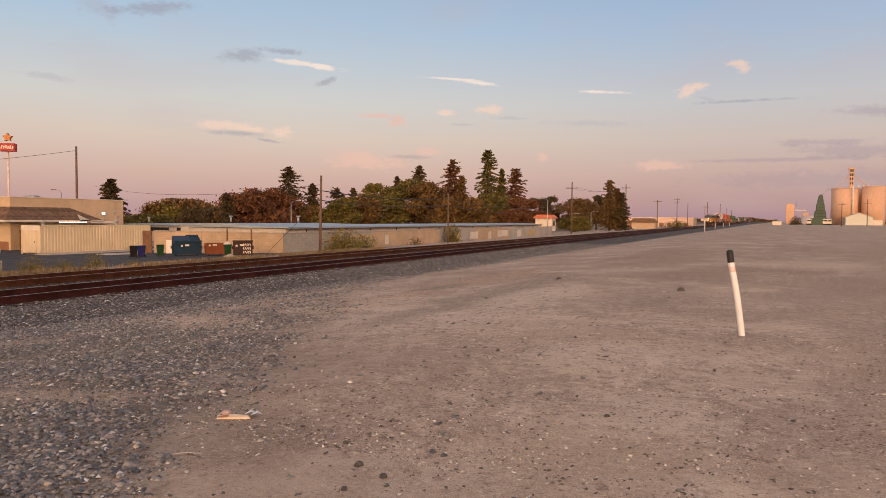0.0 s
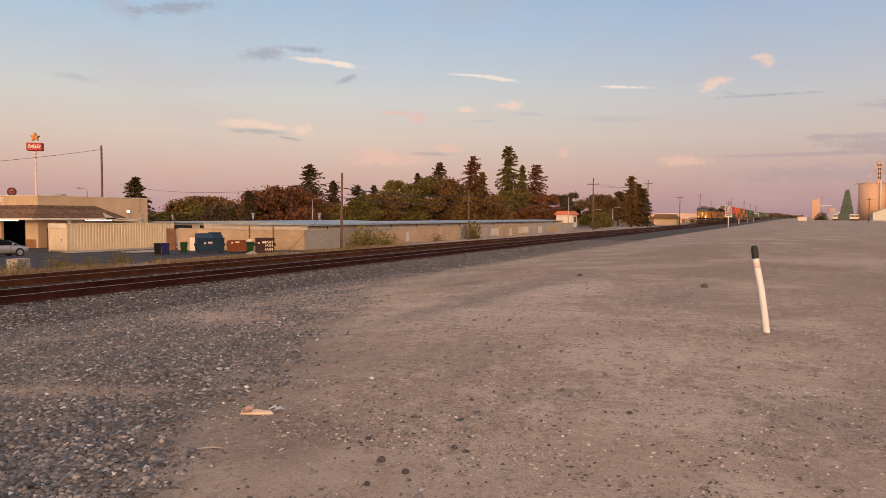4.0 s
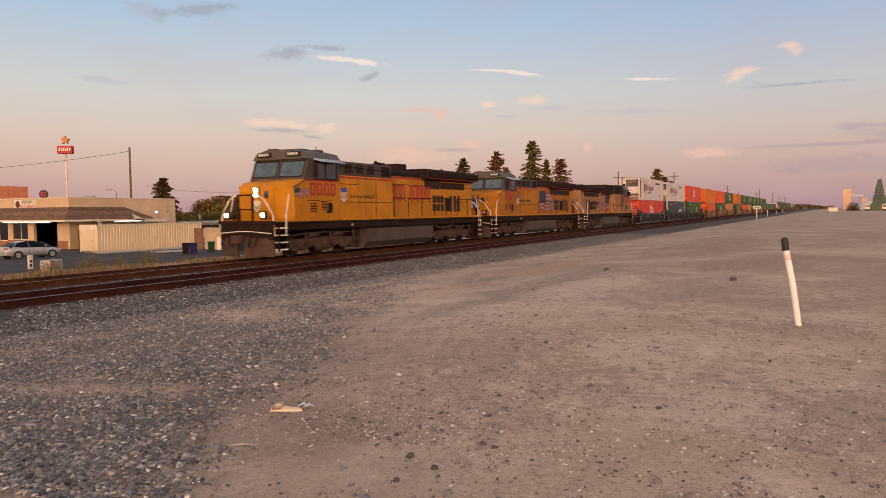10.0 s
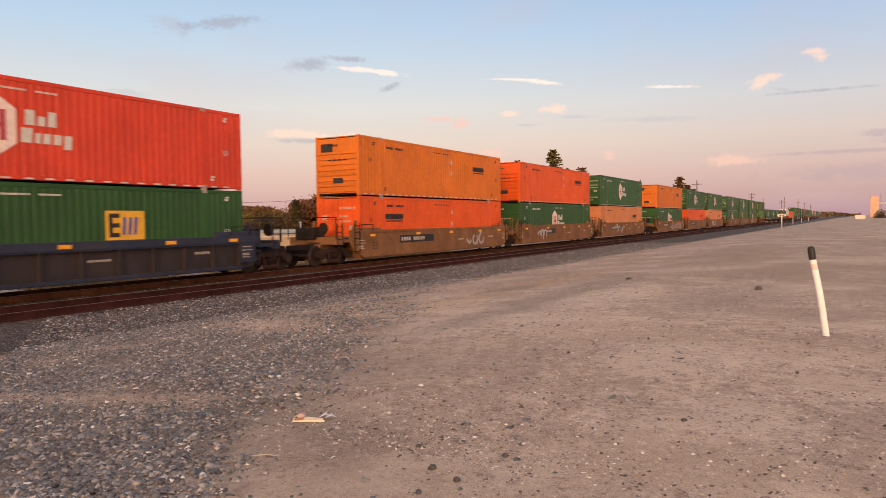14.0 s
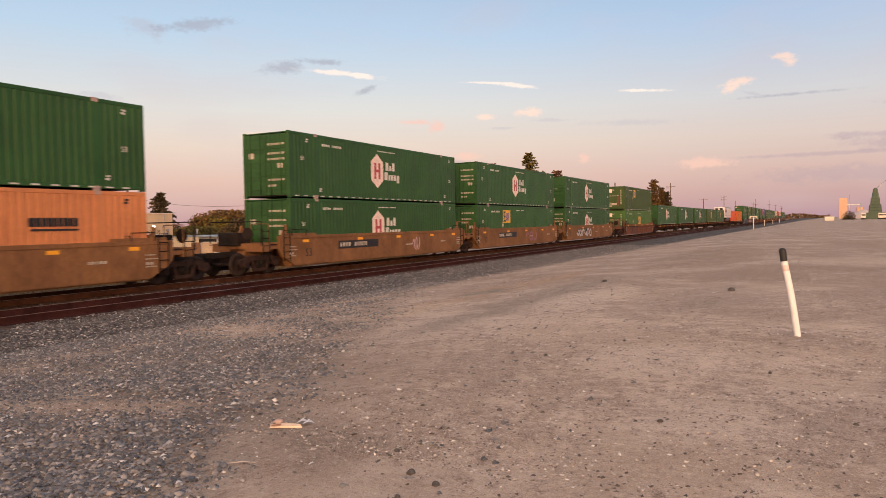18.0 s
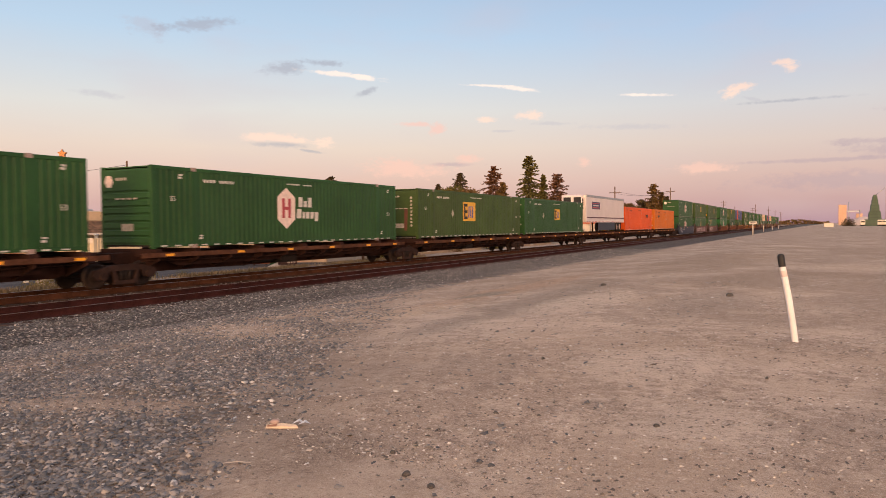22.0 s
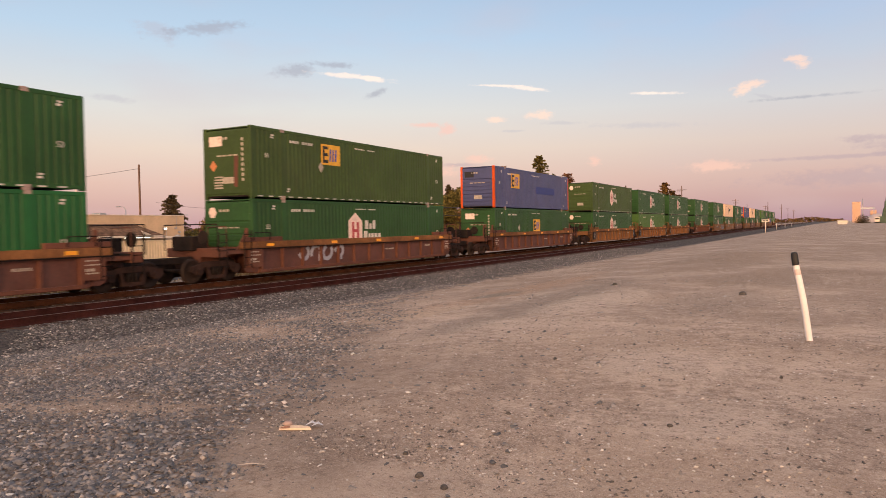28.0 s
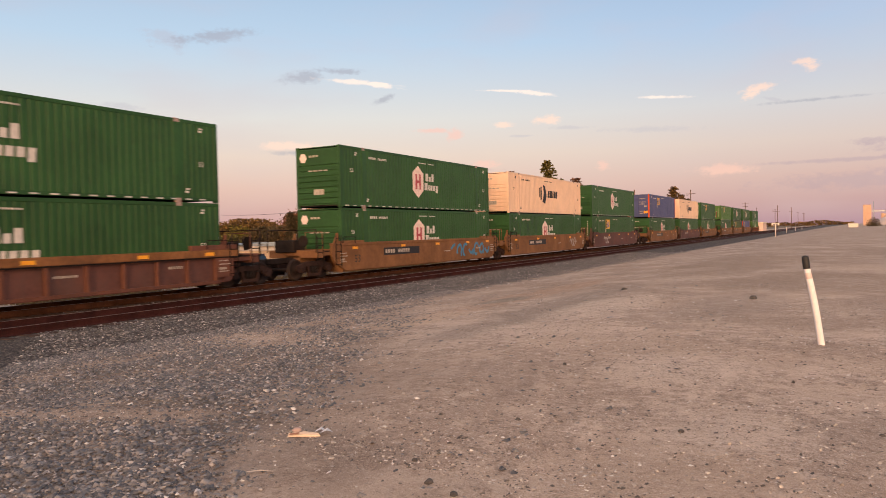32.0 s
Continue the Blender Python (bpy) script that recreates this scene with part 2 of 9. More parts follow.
# ---- mesh helpers ----
class Shape:
    """Collects vertices and faces for one mesh."""

    def __init__(self):
        self.v, self.f, self.s = [], [], []

    def add(self, verts, faces, smooth=False):
        k = len(self.v)
        self.v += [tuple(p) for p in verts]
        self.f += [tuple(k + i for i in q) for q in faces]
        self.s += [smooth] * len(faces)
        return self

    def box(self, x0, x1, y0, y1, z0, z1, c=0.0):
        x0, x1 = min(x0, x1), max(x0, x1)
        y0, y1 = min(y0, y1), max(y0, y1)
        z0, z1 = min(z0, z1), max(z0, z1)
        c = min(c, (x1 - x0) * 0.45, (y1 - y0) * 0.45, (z1 - z0) * 0.45)
        if c <= 0:
            v = [(x, y, z) for x in (x0, x1) for y in (y0, y1) for z in (z0, z1)]
            return self.add(v, [(0, 1, 3, 2), (4, 6, 7, 5), (0, 4, 5, 1), (2, 3, 7, 6), (0, 2, 6, 4), (1, 5, 7, 3)])
        lo, hi, v, f, ix = (x0, y0, z0), (x1, y1, z1), [], [], {}
        for a in range(3):
            for sx in (0, 1):
                for sy in (0, 1):
                    for sz in (0, 1):
                        s = (sx, sy, sz)
                        p = [(hi[i] if s[i] else lo[i]) + (0 if i == a else (-c if s[i] else c)) for i in range(3)]
                        ix[a, s] = len(v)
                        v.append(p)
        for a in range(3):
            b, d = (a + 1) % 3, (a + 2) % 3
            for e in (0, 1):
                q = []
                for sb, sd in ((0, 0), (1, 0), (1, 1), (0, 1)):
                    s = [0, 0, 0]
                    s[a], s[b], s[d] = e, sb, sd
                    q.append(ix[a, tuple(s)])
                f.append(q if e else q[::-1])
            for sb in (0, 1):
                for sd in (0, 1):
                    s0, s1 = [0, 0, 0], [0, 0, 0]
                    s0[b], s0[d], s1[b], s1[d], s1[a] = sb, sd, sb, sd, 1
                    q = [ix[b, tuple(s0)], ix[b, tuple(s1)], ix[d, tuple(s1)], ix[d, tuple(s0)]]
                    f.append(q if sb != sd else q[::-1])
        for sx in (0, 1):
            for sy in (0, 1):
                for sz in (0, 1):
                    s = (sx, sy, sz)
                    q = [ix[0, s], ix[1, s], ix[2, s]]
                    f.append(q if (sx + sy + sz) % 2 else q[::-1])
        return self.add(v, f)

    def prism(self, poly, axis, a, b):
        """Extrude a polygon of (u, v) along an axis: x -> (y, z), y -> (x, z), z -> (x, y)."""
        def p3(u, v, w):
            return {"x": (w, u, v), "y": (u, w, v), "z": (u, v, w)}[axis]
        n = len(poly)
        v = [p3(u, w, a) for u, w in poly] + [p3(u, w, b) for u, w in poly]
        f = [tuple(range(n)), tuple(range(2 * n - 1, n - 1, -1))]
        f += [(i, n + i, n + (i + 1) % n, (i + 1) % n) for i in range(n)]
        return self.add(v, f)

    def cyl(self, p, q, r, n=10, r2=None, caps=True, smooth=True):
        p, q = Vector(p), Vector(q)
        d = (q - p).normalized()
        a = d.orthogonal().normalized()
        b = d.cross(a)
        r2 = r if r2 is None else r2
        ring = [(math.cos(2 * math.pi * i / n), math.sin(2 * math.pi * i / n)) for i in range(n)]
        v = [p + (a * c + b * s) * r for c, s in ring] + [q + (a * c + b * s) * r2 for c, s in ring]
        self.add(v, [(i, (i + 1) % n, n + (i + 1) % n, n + i) for i in range(n)], smooth)
        if caps:
            k = len(self.v) - 2 * n
            self.f += [tuple(range(k + n - 1, k - 1, -1)), tuple(range(k + n, k + 2 * n))]
            self.s += [False, False]
        return self

    def rod(self, pts, r, n=6):
        for p, q in zip(pts, pts[1:]):
            self.cyl(p, q, r, n)
        return self

    def lathe(self, prof, centre, axis="z", n=16, smooth=True):
        """Spin a profile of (radius, height)."""
        v, f = [], []
        cx, cy, cz = centre
        for r, h in prof:
            for i in range(n):
                c, s = r * math.cos(2 * math.pi * i / n), r * math.sin(2 * math.pi * i / n)
                v.append({"z": (cx + c, cy + s, cz + h), "x": (cx + h, cy + c, cz + s), "y": (cx + s, cy + h, cz + c)}[axis])
        for j in range(len(prof) - 1):
            for i in range(n):
                f.append((j * n + i, j * n + (i + 1) % n, (j + 1) * n + (i + 1) % n, (j + 1) * n + i))
        return self.add(v, f, smooth)

    def mesh(self, name, material):
        me = bpy.data.meshes.new(name)
        me.from_pydata(self.v, [], self.f)
        me.polygons.foreach_set("use_smooth", self.s)
        me.materials.append(material)
        me.update()
        return me


def part(name, shape, material, parent, label=""):
    """One mesh object under a thing or a part."""
    ob = new(name, shape.mesh(name, material) if isinstance(shape, Shape) else shape)
    ob.parent = parent
    if label or name == "stencil":
        tagged(ob, label, kind="stuff" if name == "stencil" else "")
    return ob


def thing(name, label, category, m=None, group="", kind=""):
    ob = new(name)
    ob.empty_display_size = 0.2
    if m is not None:
        ob.matrix_basis = m
    return tagged(ob, label, category, group, kind)


def solid(name, shape, material, label, category="", kind="", m=None, group=""):
    """A thing made of one mesh."""
    ob = new(name, shape.mesh(name, material))
    if m is not None:
        ob.matrix_basis = m
    return tagged(ob, label, category, group, kind)


WORDS = {}


def words(body, size, material):
    """A mesh of upright letters in the plane x = 0, read from +x, running along +y, centred."""
    key = (body, size, material.name)
    if key not in WORDS:
        cu = bpy.data.curves.new("words", "FONT")
        cu.body, cu.size, cu.align_x, cu.align_y, cu.extrude = body, size, "CENTER", "CENTER", 0.004
        cu.resolution_u = 2
        tmp = bpy.data.objects.new("words", cu)
        me = bpy.data.meshes.new_from_object(tmp)
        bpy.data.objects.remove(tmp)
        me.transform(Matrix(((0, 0, 1, 0), (1, 0, 0, 0), (0, 1, 0, 0), (0, 0, 0, 1))))
        me.materials.clear()
        me.materials.append(material)
        WORDS[key] = me
    return WORDS[key]

# ---- ground and tracks ----
LAND_X = (-4500, -600, -57, -35, -27, -24, -15.8, -13, -4, 4500)
LAND_Z = (-1.4, -1.4, -1.4, -0.9, -0.5, -0.24, -0.2, -0.24, 0.33, 0.33)


def land(x):
    return float(np.interp(x, LAND_X, LAND_Z))


def roll(x, y):
    """Small unevenness of the dirt lot."""
    return 0.035 * noise.noise((x * 0.45, y * 0.45, 1.0)) + 0.012 * noise.noise((x * 2.1, y * 2.1, 4.0))


def height(x, y):
    k = min(1.0, max(0.0, (x + 12.5) / 3)) if y < 60 else 0.0
    return land(x) + k * roll(x, y)


def gravel_mask(x, y):
    """How thick the loose ballast lies on the dirt, 0 to 1."""
    w = noise.noise((x * 0.8, y * 0.8, 7.0)) * 0.5 + noise.noise((x * 2.6, y * 2.6, 9.0)) * 0.3
    bank = 1 - min(1.0, max(0.0, (x + 12.9 - 0.02 * max(0.0, y - 12) + w * 1.4) / 1.7))
    patch = min(1.0, max(0.0, (-1.9 - 0.45 * y - x + w * 1.2) / 1.1))
    patch *= min(1.0, max(0.12, 0.75 + 1.1 * noise.noise((x * 0.7, y * 0.7, 4.0)) - 0.05 * max(0.0, y - 6)))
    streak = math.exp(-(((y - 4.75 - 0.1 * (x + 6.5)) / 0.26) ** 2)) * min(1.0, max(0.0, (-5.0 - x) / 0.5))
    spot = math.exp(-(((x + 9.6) / 1.7) ** 2) - ((y - 10.6 + 0.45 * (x + 9.6)) / 0.75) ** 2)
    return max(bank, patch) * (1 - 0.95 * max(streak, spot))


def dirt_material():
    m = bpy.data.materials.new("packed_dirt")
    m.use_nodes = True
    g = Graph(m.node_tree)
    b = g.n["Principled BSDF"]
    at = g.node("ShaderNodeTexCoord").outputs["Object"]
    sep = g.node("ShaderNodeSeparateXYZ")
    g.put(sep.inputs[0], at)
    x, y = sep.outputs[0], sep.outputs[1]
    broad = g.noise(at, 0.22, 6.0, 0.65)
    mid = g.noise(at, 1.1, 5.0, 0.62)
    fine = g.noise(at, 26.0, 3.0, 0.7)
    chip = g.noise(at, 55.0, 3.0, 0.75)
    grit = g.noise(at, 150.0, 3.0, 0.75)
    lump = g.noise(at, 7.0, 6.0, 0.72)

    def blob(cx, cy, rx, ry, slant=0.0):
        """A ragged patch of the lot, 1 inside."""
        ux = g.math("DIVIDE", g.math("ADD", g.math("SUBTRACT", x, cx), g.math("MULTIPLY", g.math("SUBTRACT", y, cy), -slant)), rx)
        uy = g.math("DIVIDE", g.math("SUBTRACT", y, cy), ry)
        rr = g.math("ADD", g.math("ADD", g.math("MULTIPLY", ux, ux), g.math("MULTIPLY", uy, uy)), g.math("MULTIPLY", g.math("SUBTRACT", g.math("ADD", g.math("MULTIPLY", mid, 0.6), g.math("MULTIPLY", lump, 0.4)), 0.5), 3.4))
        return g.band(rr, 1.5, 0.2)

    col = g.mix(g.band(broad, 0.40, 0.60), (0.47, 0.345, 0.255), (0.63, 0.49, 0.385))
    col = g.mix(g.math("MULTIPLY", g.band(mid, 0.50, 0.66), 0.6), col, (0.70, 0.55, 0.435))
    # worn gritty zones between smooth pale ones
    rough_zone = g.band(g.math("ADD", g.math("MULTIPLY", g.noise(at, 0.45, 6.0, 0.7), 0.7), g.math("MULTIPLY", lump, 0.3)), 0.48, 0.55)
    col = g.mix(g.math("MULTIPLY", rough_zone, 0.66), col, (0.335, 0.232, 0.168))
    far_worn = g.math("MULTIPLY", g.band(y, 9.0, 26.0), g.math("ADD", g.math("MULTIPLY", g.band(g.noise(at, 0.3, 8.0, 0.74), 0.44, 0.56), 0.75), 0.25))
    col = g.mix(g.math("MULTIPLY", far_worn, 0.85), col, (0.29, 0.20, 0.14))
    # rut and sand along the foot of the bank, gravelly ridge beside it, darker patches (one round the marker post),
    # pale worn places
    for cx, cy, rx, ry, slant, amount, tone in ((-7.7, 19.5, 0.75, 7.5, 0.03, 0.8, (0.43, 0.265, 0.165)), (-7.9, 13.3, 0.8, 1.9, 0.1, 0.7, (0.60, 0.44, 0.31)), (-5.6, 16.0, 0.8, 6.5, 0.02, 0.7, (0.26, 0.20, 0.155)),
                                                (-4.4, 15.2, 0.9, 2.6, 0.1, 0.6, (0.70, 0.56, 0.44)), (-2.0, 15.6, 1.0, 2.8, 0.1, 0.6, (0.30, 0.225, 0.175)), (-7.95, 18.0, 0.45, 1.3, 0.2, 0.75, (0.17, 0.16, 0.135)),
                                                (-3.3, 4.25, 0.55, 0.7, -0.3, 0.5, (0.20, 0.138, 0.10)), (-2.9, 6.7, 0.1, 0.75, 0.05, 0.6, (0.27, 0.19, 0.145)), (-0.18, 10.9, 0.3, 0.35, 0.0, 0.6, (0.29, 0.20, 0.15)),
                                                (-1.2, 24.0, 1.4, 5.0, 0.1, 0.6, (0.27, 0.185, 0.125)), (1.8, 30.0, 2.5, 3.0, 0.0, 0.6, (0.60, 0.45, 0.34)), (3.0, 21.0, 1.6, 3.5, 0.0, 0.6, (0.29, 0.205, 0.15)), (-4.0, 36.0, 2.5, 9.0, 0.0, 0.6, (0.26, 0.175, 0.115)), (2.6, 9.5, 1.7, 5.5, 0.1, 0.75, (0.34, 0.24, 0.18)), (5.5, 22.0, 3.0, 9.0, 0.0, 0.7, (0.33, 0.235, 0.175)), (0.2, 4.0, 0.9, 0.5, 0.0, 0.6, (0.31, 0.22, 0.165)), (1.0, 6.2, 1.1, 2.4, 0.1, 0.6, (0.37, 0.265, 0.2)), (2.4, 16.0, 2.2, 5.5, 0.0, 0.6, (0.34, 0.24, 0.178)), (-1.6, 8.6, 0.9, 1.1, 0.1, 0.5, (0.74, 0.59, 0.47)), (6.0, 45.0, 5.0, 14.0, 0.0, 0.55, (0.31, 0.215, 0.15)), (-0.6, 13.2, 1.2, 0.8, 0.0, 0.5, (0.33, 0.235, 0.175))):
        col = g.mix(g.math("MULTIPLY", blob(cx, cy, rx, ry, slant), amount), col, tone)
    col = g.mix(g.math("MULTIPLY", g.band(lump, 0.54, 0.64), g.math("ADD", g.math("MULTIPLY", rough_zone, 0.45), 0.15)), col, (0.22, 0.155, 0.115))
    col = g.mix(g.math("MULTIPLY", g.band(lump, 0.46, 0.36), 0.4), col, (0.72, 0.575, 0.455))
    pebbly = g.noise(at, 16.0, 4.0, 0.8)
    col = g.mix(g.math("MULTIPLY", g.band(pebbly, 0.57, 0.66), g.math("ADD", g.math("MULTIPLY", rough_zone, 0.45), 0.4)), col, (0.17, 0.125, 0.10))
    col = g.mix(g.math("MULTIPLY", g.band(pebbly, 0.43, 0.34), 0.55), col, (0.78, 0.66, 0.55))
    col = g.mix(g.math("MULTIPLY", g.band(fine, 0.55, 0.70), 0.6), col, (0.19, 0.14, 0.11))
    col = g.mix(g.math("MULTIPLY", g.band(fine, 0.42, 0.30), 0.4), col, (0.74, 0.61, 0.50))
    many = g.math("ADD", g.math("MULTIPLY", rough_zone, 0.6), 0.4)
    col = g.mix(g.math("MULTIPLY", g.band(chip, 0.56, 0.66), g.math("MULTIPLY", many, 0.85)), col, (0.76, 0.645, 0.54))
    col = g.mix(g.math("MULTIPLY", g.band(chip, 0.44, 0.34), g.math("MULTIPLY", many, 0.85)), col, (0.15, 0.108, 0.085))
    col = g.mix(g.math("MULTIPLY", g.band(grit, 0.54, 0.64), 0.6), col, (0.74, 0.62, 0.52))
    col = g.mix(g.math("MULTIPLY", g.band(grit, 0.46, 0.36), 0.6), col, (0.20, 0.145, 0.11))
    # crushed rock under and beside the tracks
    vor = g.node("ShaderNodeTexVoronoi")
    g.put(vor.inputs["Vector"], at)
    vor.inputs["Scale"].default_value = 20.0
    sepc = g.node("ShaderNodeSeparateColor")
    g.put(sepc.inputs[0], vor.outputs["Color"])
    rock = g.ramp(sepc.outputs[0], [(0.0, (0.066, 0.066, 0.07)), (0.5, (0.168, 0.153, 0.146)), (0.85, (0.285, 0.24, 0.215)), (1.0, (0.48, 0.42, 0.37))])
    # each cell darkens to near black towards the gaps between stones
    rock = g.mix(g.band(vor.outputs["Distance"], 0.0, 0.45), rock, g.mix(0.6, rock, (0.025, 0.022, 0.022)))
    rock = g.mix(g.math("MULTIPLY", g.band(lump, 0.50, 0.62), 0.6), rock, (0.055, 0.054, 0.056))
    rock = g.mix(g.math("MULTIPLY", g.band(pebbly, 0.54, 0.66), 0.5), rock, (0.38, 0.33, 0.295))
    rock = g.mix(g.math("MULTIPLY", g.band(mid, 0.54, 0.66), 0.35), rock, (0.27, 0.215, 0.175))
    edge = g.math("ADD", x, g.math("MULTIPLY", g.math("SUBTRACT", mid, 0.5), 3.2))
    edge = g.math("SUBTRACT", edge, g.math("MULTIPLY", g.math("MAXIMUM", g.math("SUBTRACT", y, 12.0), 0.0), 0.02))
    bank = g.math("MULTIPLY", g.band(edge, -11.6, -12.8), g.band(x, -25.5, -24.0))
    p1 = g.band(g.math("ADD", g.math("SUBTRACT", g.math("MULTIPLY", y, -0.46), x), g.math("MULTIPLY", g.math("SUBTRACT", mid, 0.5), 2.0)), 1.5, 2.6)
    p2 = g.math("ADD", g.math("MULTIPLY", g.band(mid, 0.62, 0.40), 0.5), 0.2)
    patch = g.math("MULTIPLY", g.math("MULTIPLY", p1, p2), g.math("ADD", g.math("MULTIPLY", g.band(y, 14.0, 6.5), 0.65), 0.35))
    sx = g.math("DIVIDE", g.math("ADD", x, 9.6), 1.9)
    sy = g.math("DIVIDE", g.math("ADD", g.math("SUBTRACT", y, 10.6), g.math("MULTIPLY", g.math("ADD", x, 9.6), 0.45)), 0.9)
    sr = g.math("ADD", g.math("ADD", g.math("MULTIPLY", sx, sx), g.math("MULTIPLY", sy, sy)), g.math("MULTIPLY", g.math("SUBTRACT", mid, 0.5), 2.5))
    ty = g.math("ABSOLUTE", g.math("SUBTRACT", g.math("SUBTRACT", y, 4.75), g.math("MULTIPLY", g.math("ADD", x, 6.5), 0.1)))
    tr = g.math("MULTIPLY", g.band(g.math("ADD", ty, g.math("MULTIPLY", g.math("SUBTRACT", mid, 0.5), 0.6)), 0.4, 0.1), g.band(x, -4.8, -5.6))
    bare = g.math("MAXIMUM", g.band(sr, 1.6, 0.3), tr)
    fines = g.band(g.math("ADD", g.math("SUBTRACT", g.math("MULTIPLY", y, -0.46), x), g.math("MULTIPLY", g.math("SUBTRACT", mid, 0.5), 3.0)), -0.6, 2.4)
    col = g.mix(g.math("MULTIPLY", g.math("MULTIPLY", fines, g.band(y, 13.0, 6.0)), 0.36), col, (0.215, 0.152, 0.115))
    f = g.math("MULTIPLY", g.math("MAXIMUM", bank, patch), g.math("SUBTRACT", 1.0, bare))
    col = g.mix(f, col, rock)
    # asphalt of the service road and lots beyond the tracks, weedy strip before it
    road = g.band(g.math("ADD", x, g.math("MULTIPLY", g.math("SUBTRACT", mid, 0.5), 1.2)), -31.0, -32.2)
    asphalt = g.mix(g.band(mid, 0.35, 0.7), (0.055, 0.052, 0.055), (0.11, 0.10, 0.10))
    col = g.mix(g.math("MULTIPLY", road, g.band(y, 63.0, 58.0)), col, asphalt)
    far = g.band(x, -40.0, -60.0)
    col = g.mix(g.math("MULTIPLY", far, g.band(y, 60.0, 120.0)), col, (0.20, 0.155, 0.11))
    g.put(b.inputs["Base Color"], col)
    b.inputs["Roughness"].default_value = 0.95
    b.inputs["Specular IOR Level"].default_value = 0.15
    bp = g.node("ShaderNodeBump")
    bp.inputs["Strength"].default_value = 1.0
    bp.inputs["Distance"].default_value = 0.03
    h = g.math("ADD", g.math("ADD", g.math("MULTIPLY", g.math("ADD", fine, chip), 0.22), g.math("MULTIPLY", lump, 0.25)), g.math("ADD", g.math("MULTIPLY", grit, 0.22), g.math("MULTIPLY", g.math("MULTIPLY", vor.outputs["Distance"], f), -1.5)))
    g.put(bp.inputs["Height"], h)
    g.put(b.inputs["Normal"], bp.outputs[0])
    return m


def build_ground():
    xs = sorted({-4500, -1500, -600, -250, -120, -80, -57, -46, -35, -31, -27, -24, -15.8, -13, *[round(v, 2) for v in np.arange(-12.5, 6.01, 0.3)], 9, 14, 25, 60, 160, 500, 1500, 4500})
    ys = sorted({-1500, -300, -60, -20, -5, *[round(v, 2) for v in np.arange(0, 42, 0.4)], 46, 52, 60, 75, 100, 150, 250, 450, 900, 2000, 4600})
    v = [(x, y, height(x, y)) for y in ys for x in xs]
    n = len(xs)
    f = [(j * n + i, j * n + i + 1, (j + 1) * n + i + 1, (j + 1) * n + i) for j in range(len(ys) - 1) for i in range(n - 1)]
    sh = Shape().add(v, f, True)
    solid("ground", sh, dirt_material(), "dusty packed dirt lot with loose gravel beside the railway", "ground", "structure")


build_ground()

STEEL_RUST = mat("rusty_rail_steel", (0.046, 0.015, 0.013), 0.8, 0.0, 0.3, 2.0, 0.4, (0.022, 0.009, 0.008), spec=0.1)
STEEL_ORANGE = mat("orange_rusty_rail_steel", (0.072, 0.028, 0.014), 0.8, 0.0, 0.3, 2.0, 0.4, (0.04, 0.016, 0.01), spec=0.1)
RAIL_TOP = mat("polished_rail_head", (0.26, 0.20, 0.19), 0.42, 0.8, 0.1, 4.0)
TIE_WOOD = mat("creosoted_tie_wood", (0.055, 0.038, 0.033), 0.9, 0, 0.25, 5.0, 0.5, (0.10, 0.088, 0.08), bump=0.4, per_object=0.3, spec=0.1)
TRACKS = (-17.32, -21.33)


def build_tracks():
    prof = [(-0.075, -0.19), (0.075, -0.19), (0.075, -0.178), (0.012, -0.155), (0.012, -0.045), (0.036, -0.036), (0.036, -0.004), (-0.036, -0.004), (-0.036, -0.036), (-0.012, -0.045), (-0.012, -0.155), (-0.075, -0.178)]
    tie = Shape().box(-1.3, 1.3, -0.115, 0.115, -0.36, -0.185, 0.012).mesh("tie", TIE_WOOD)
    for tx in TRACKS:
        t = thing("railway_track", "rusty steel railway track on dark wooden ties in grey ballast", "railway track", pose(tx, 0, 0), "parallel main tracks", "structure")
        for sx in (-1, 1):
            c = sx * 0.7535
            r = part("rail", Shape().prism([(c + u, w) for u, w in prof], "y", -120, 1600), STEEL_RUST if tx > -20 else STEEL_ORANGE, t)
            part("rail_head", Shape().box(c - 0.034, c + 0.034, -120, 1600, -0.006, 0.0), RAIL_TOP, r, "worn bright running surface")
        k = 0
        y = 4.0
        rest = Shape()
        while y < 330:
            j = random.uniform(-0.02, 0.02)
            if k < 150:
                o = part("tie", tie, TIE_WOOD, t)
                o.location = (random.uniform(-0.04, 0.04), y + j, 0)
            else:
                rest.box(-1.3, 1.3, y + j - 0.115, y + j + 0.115, -0.36, -0.185)
            k += 1
            y += 0.53
        tagged(part("far_ties", rest, TIE_WOOD, t), kind="stuff")


build_tracks()


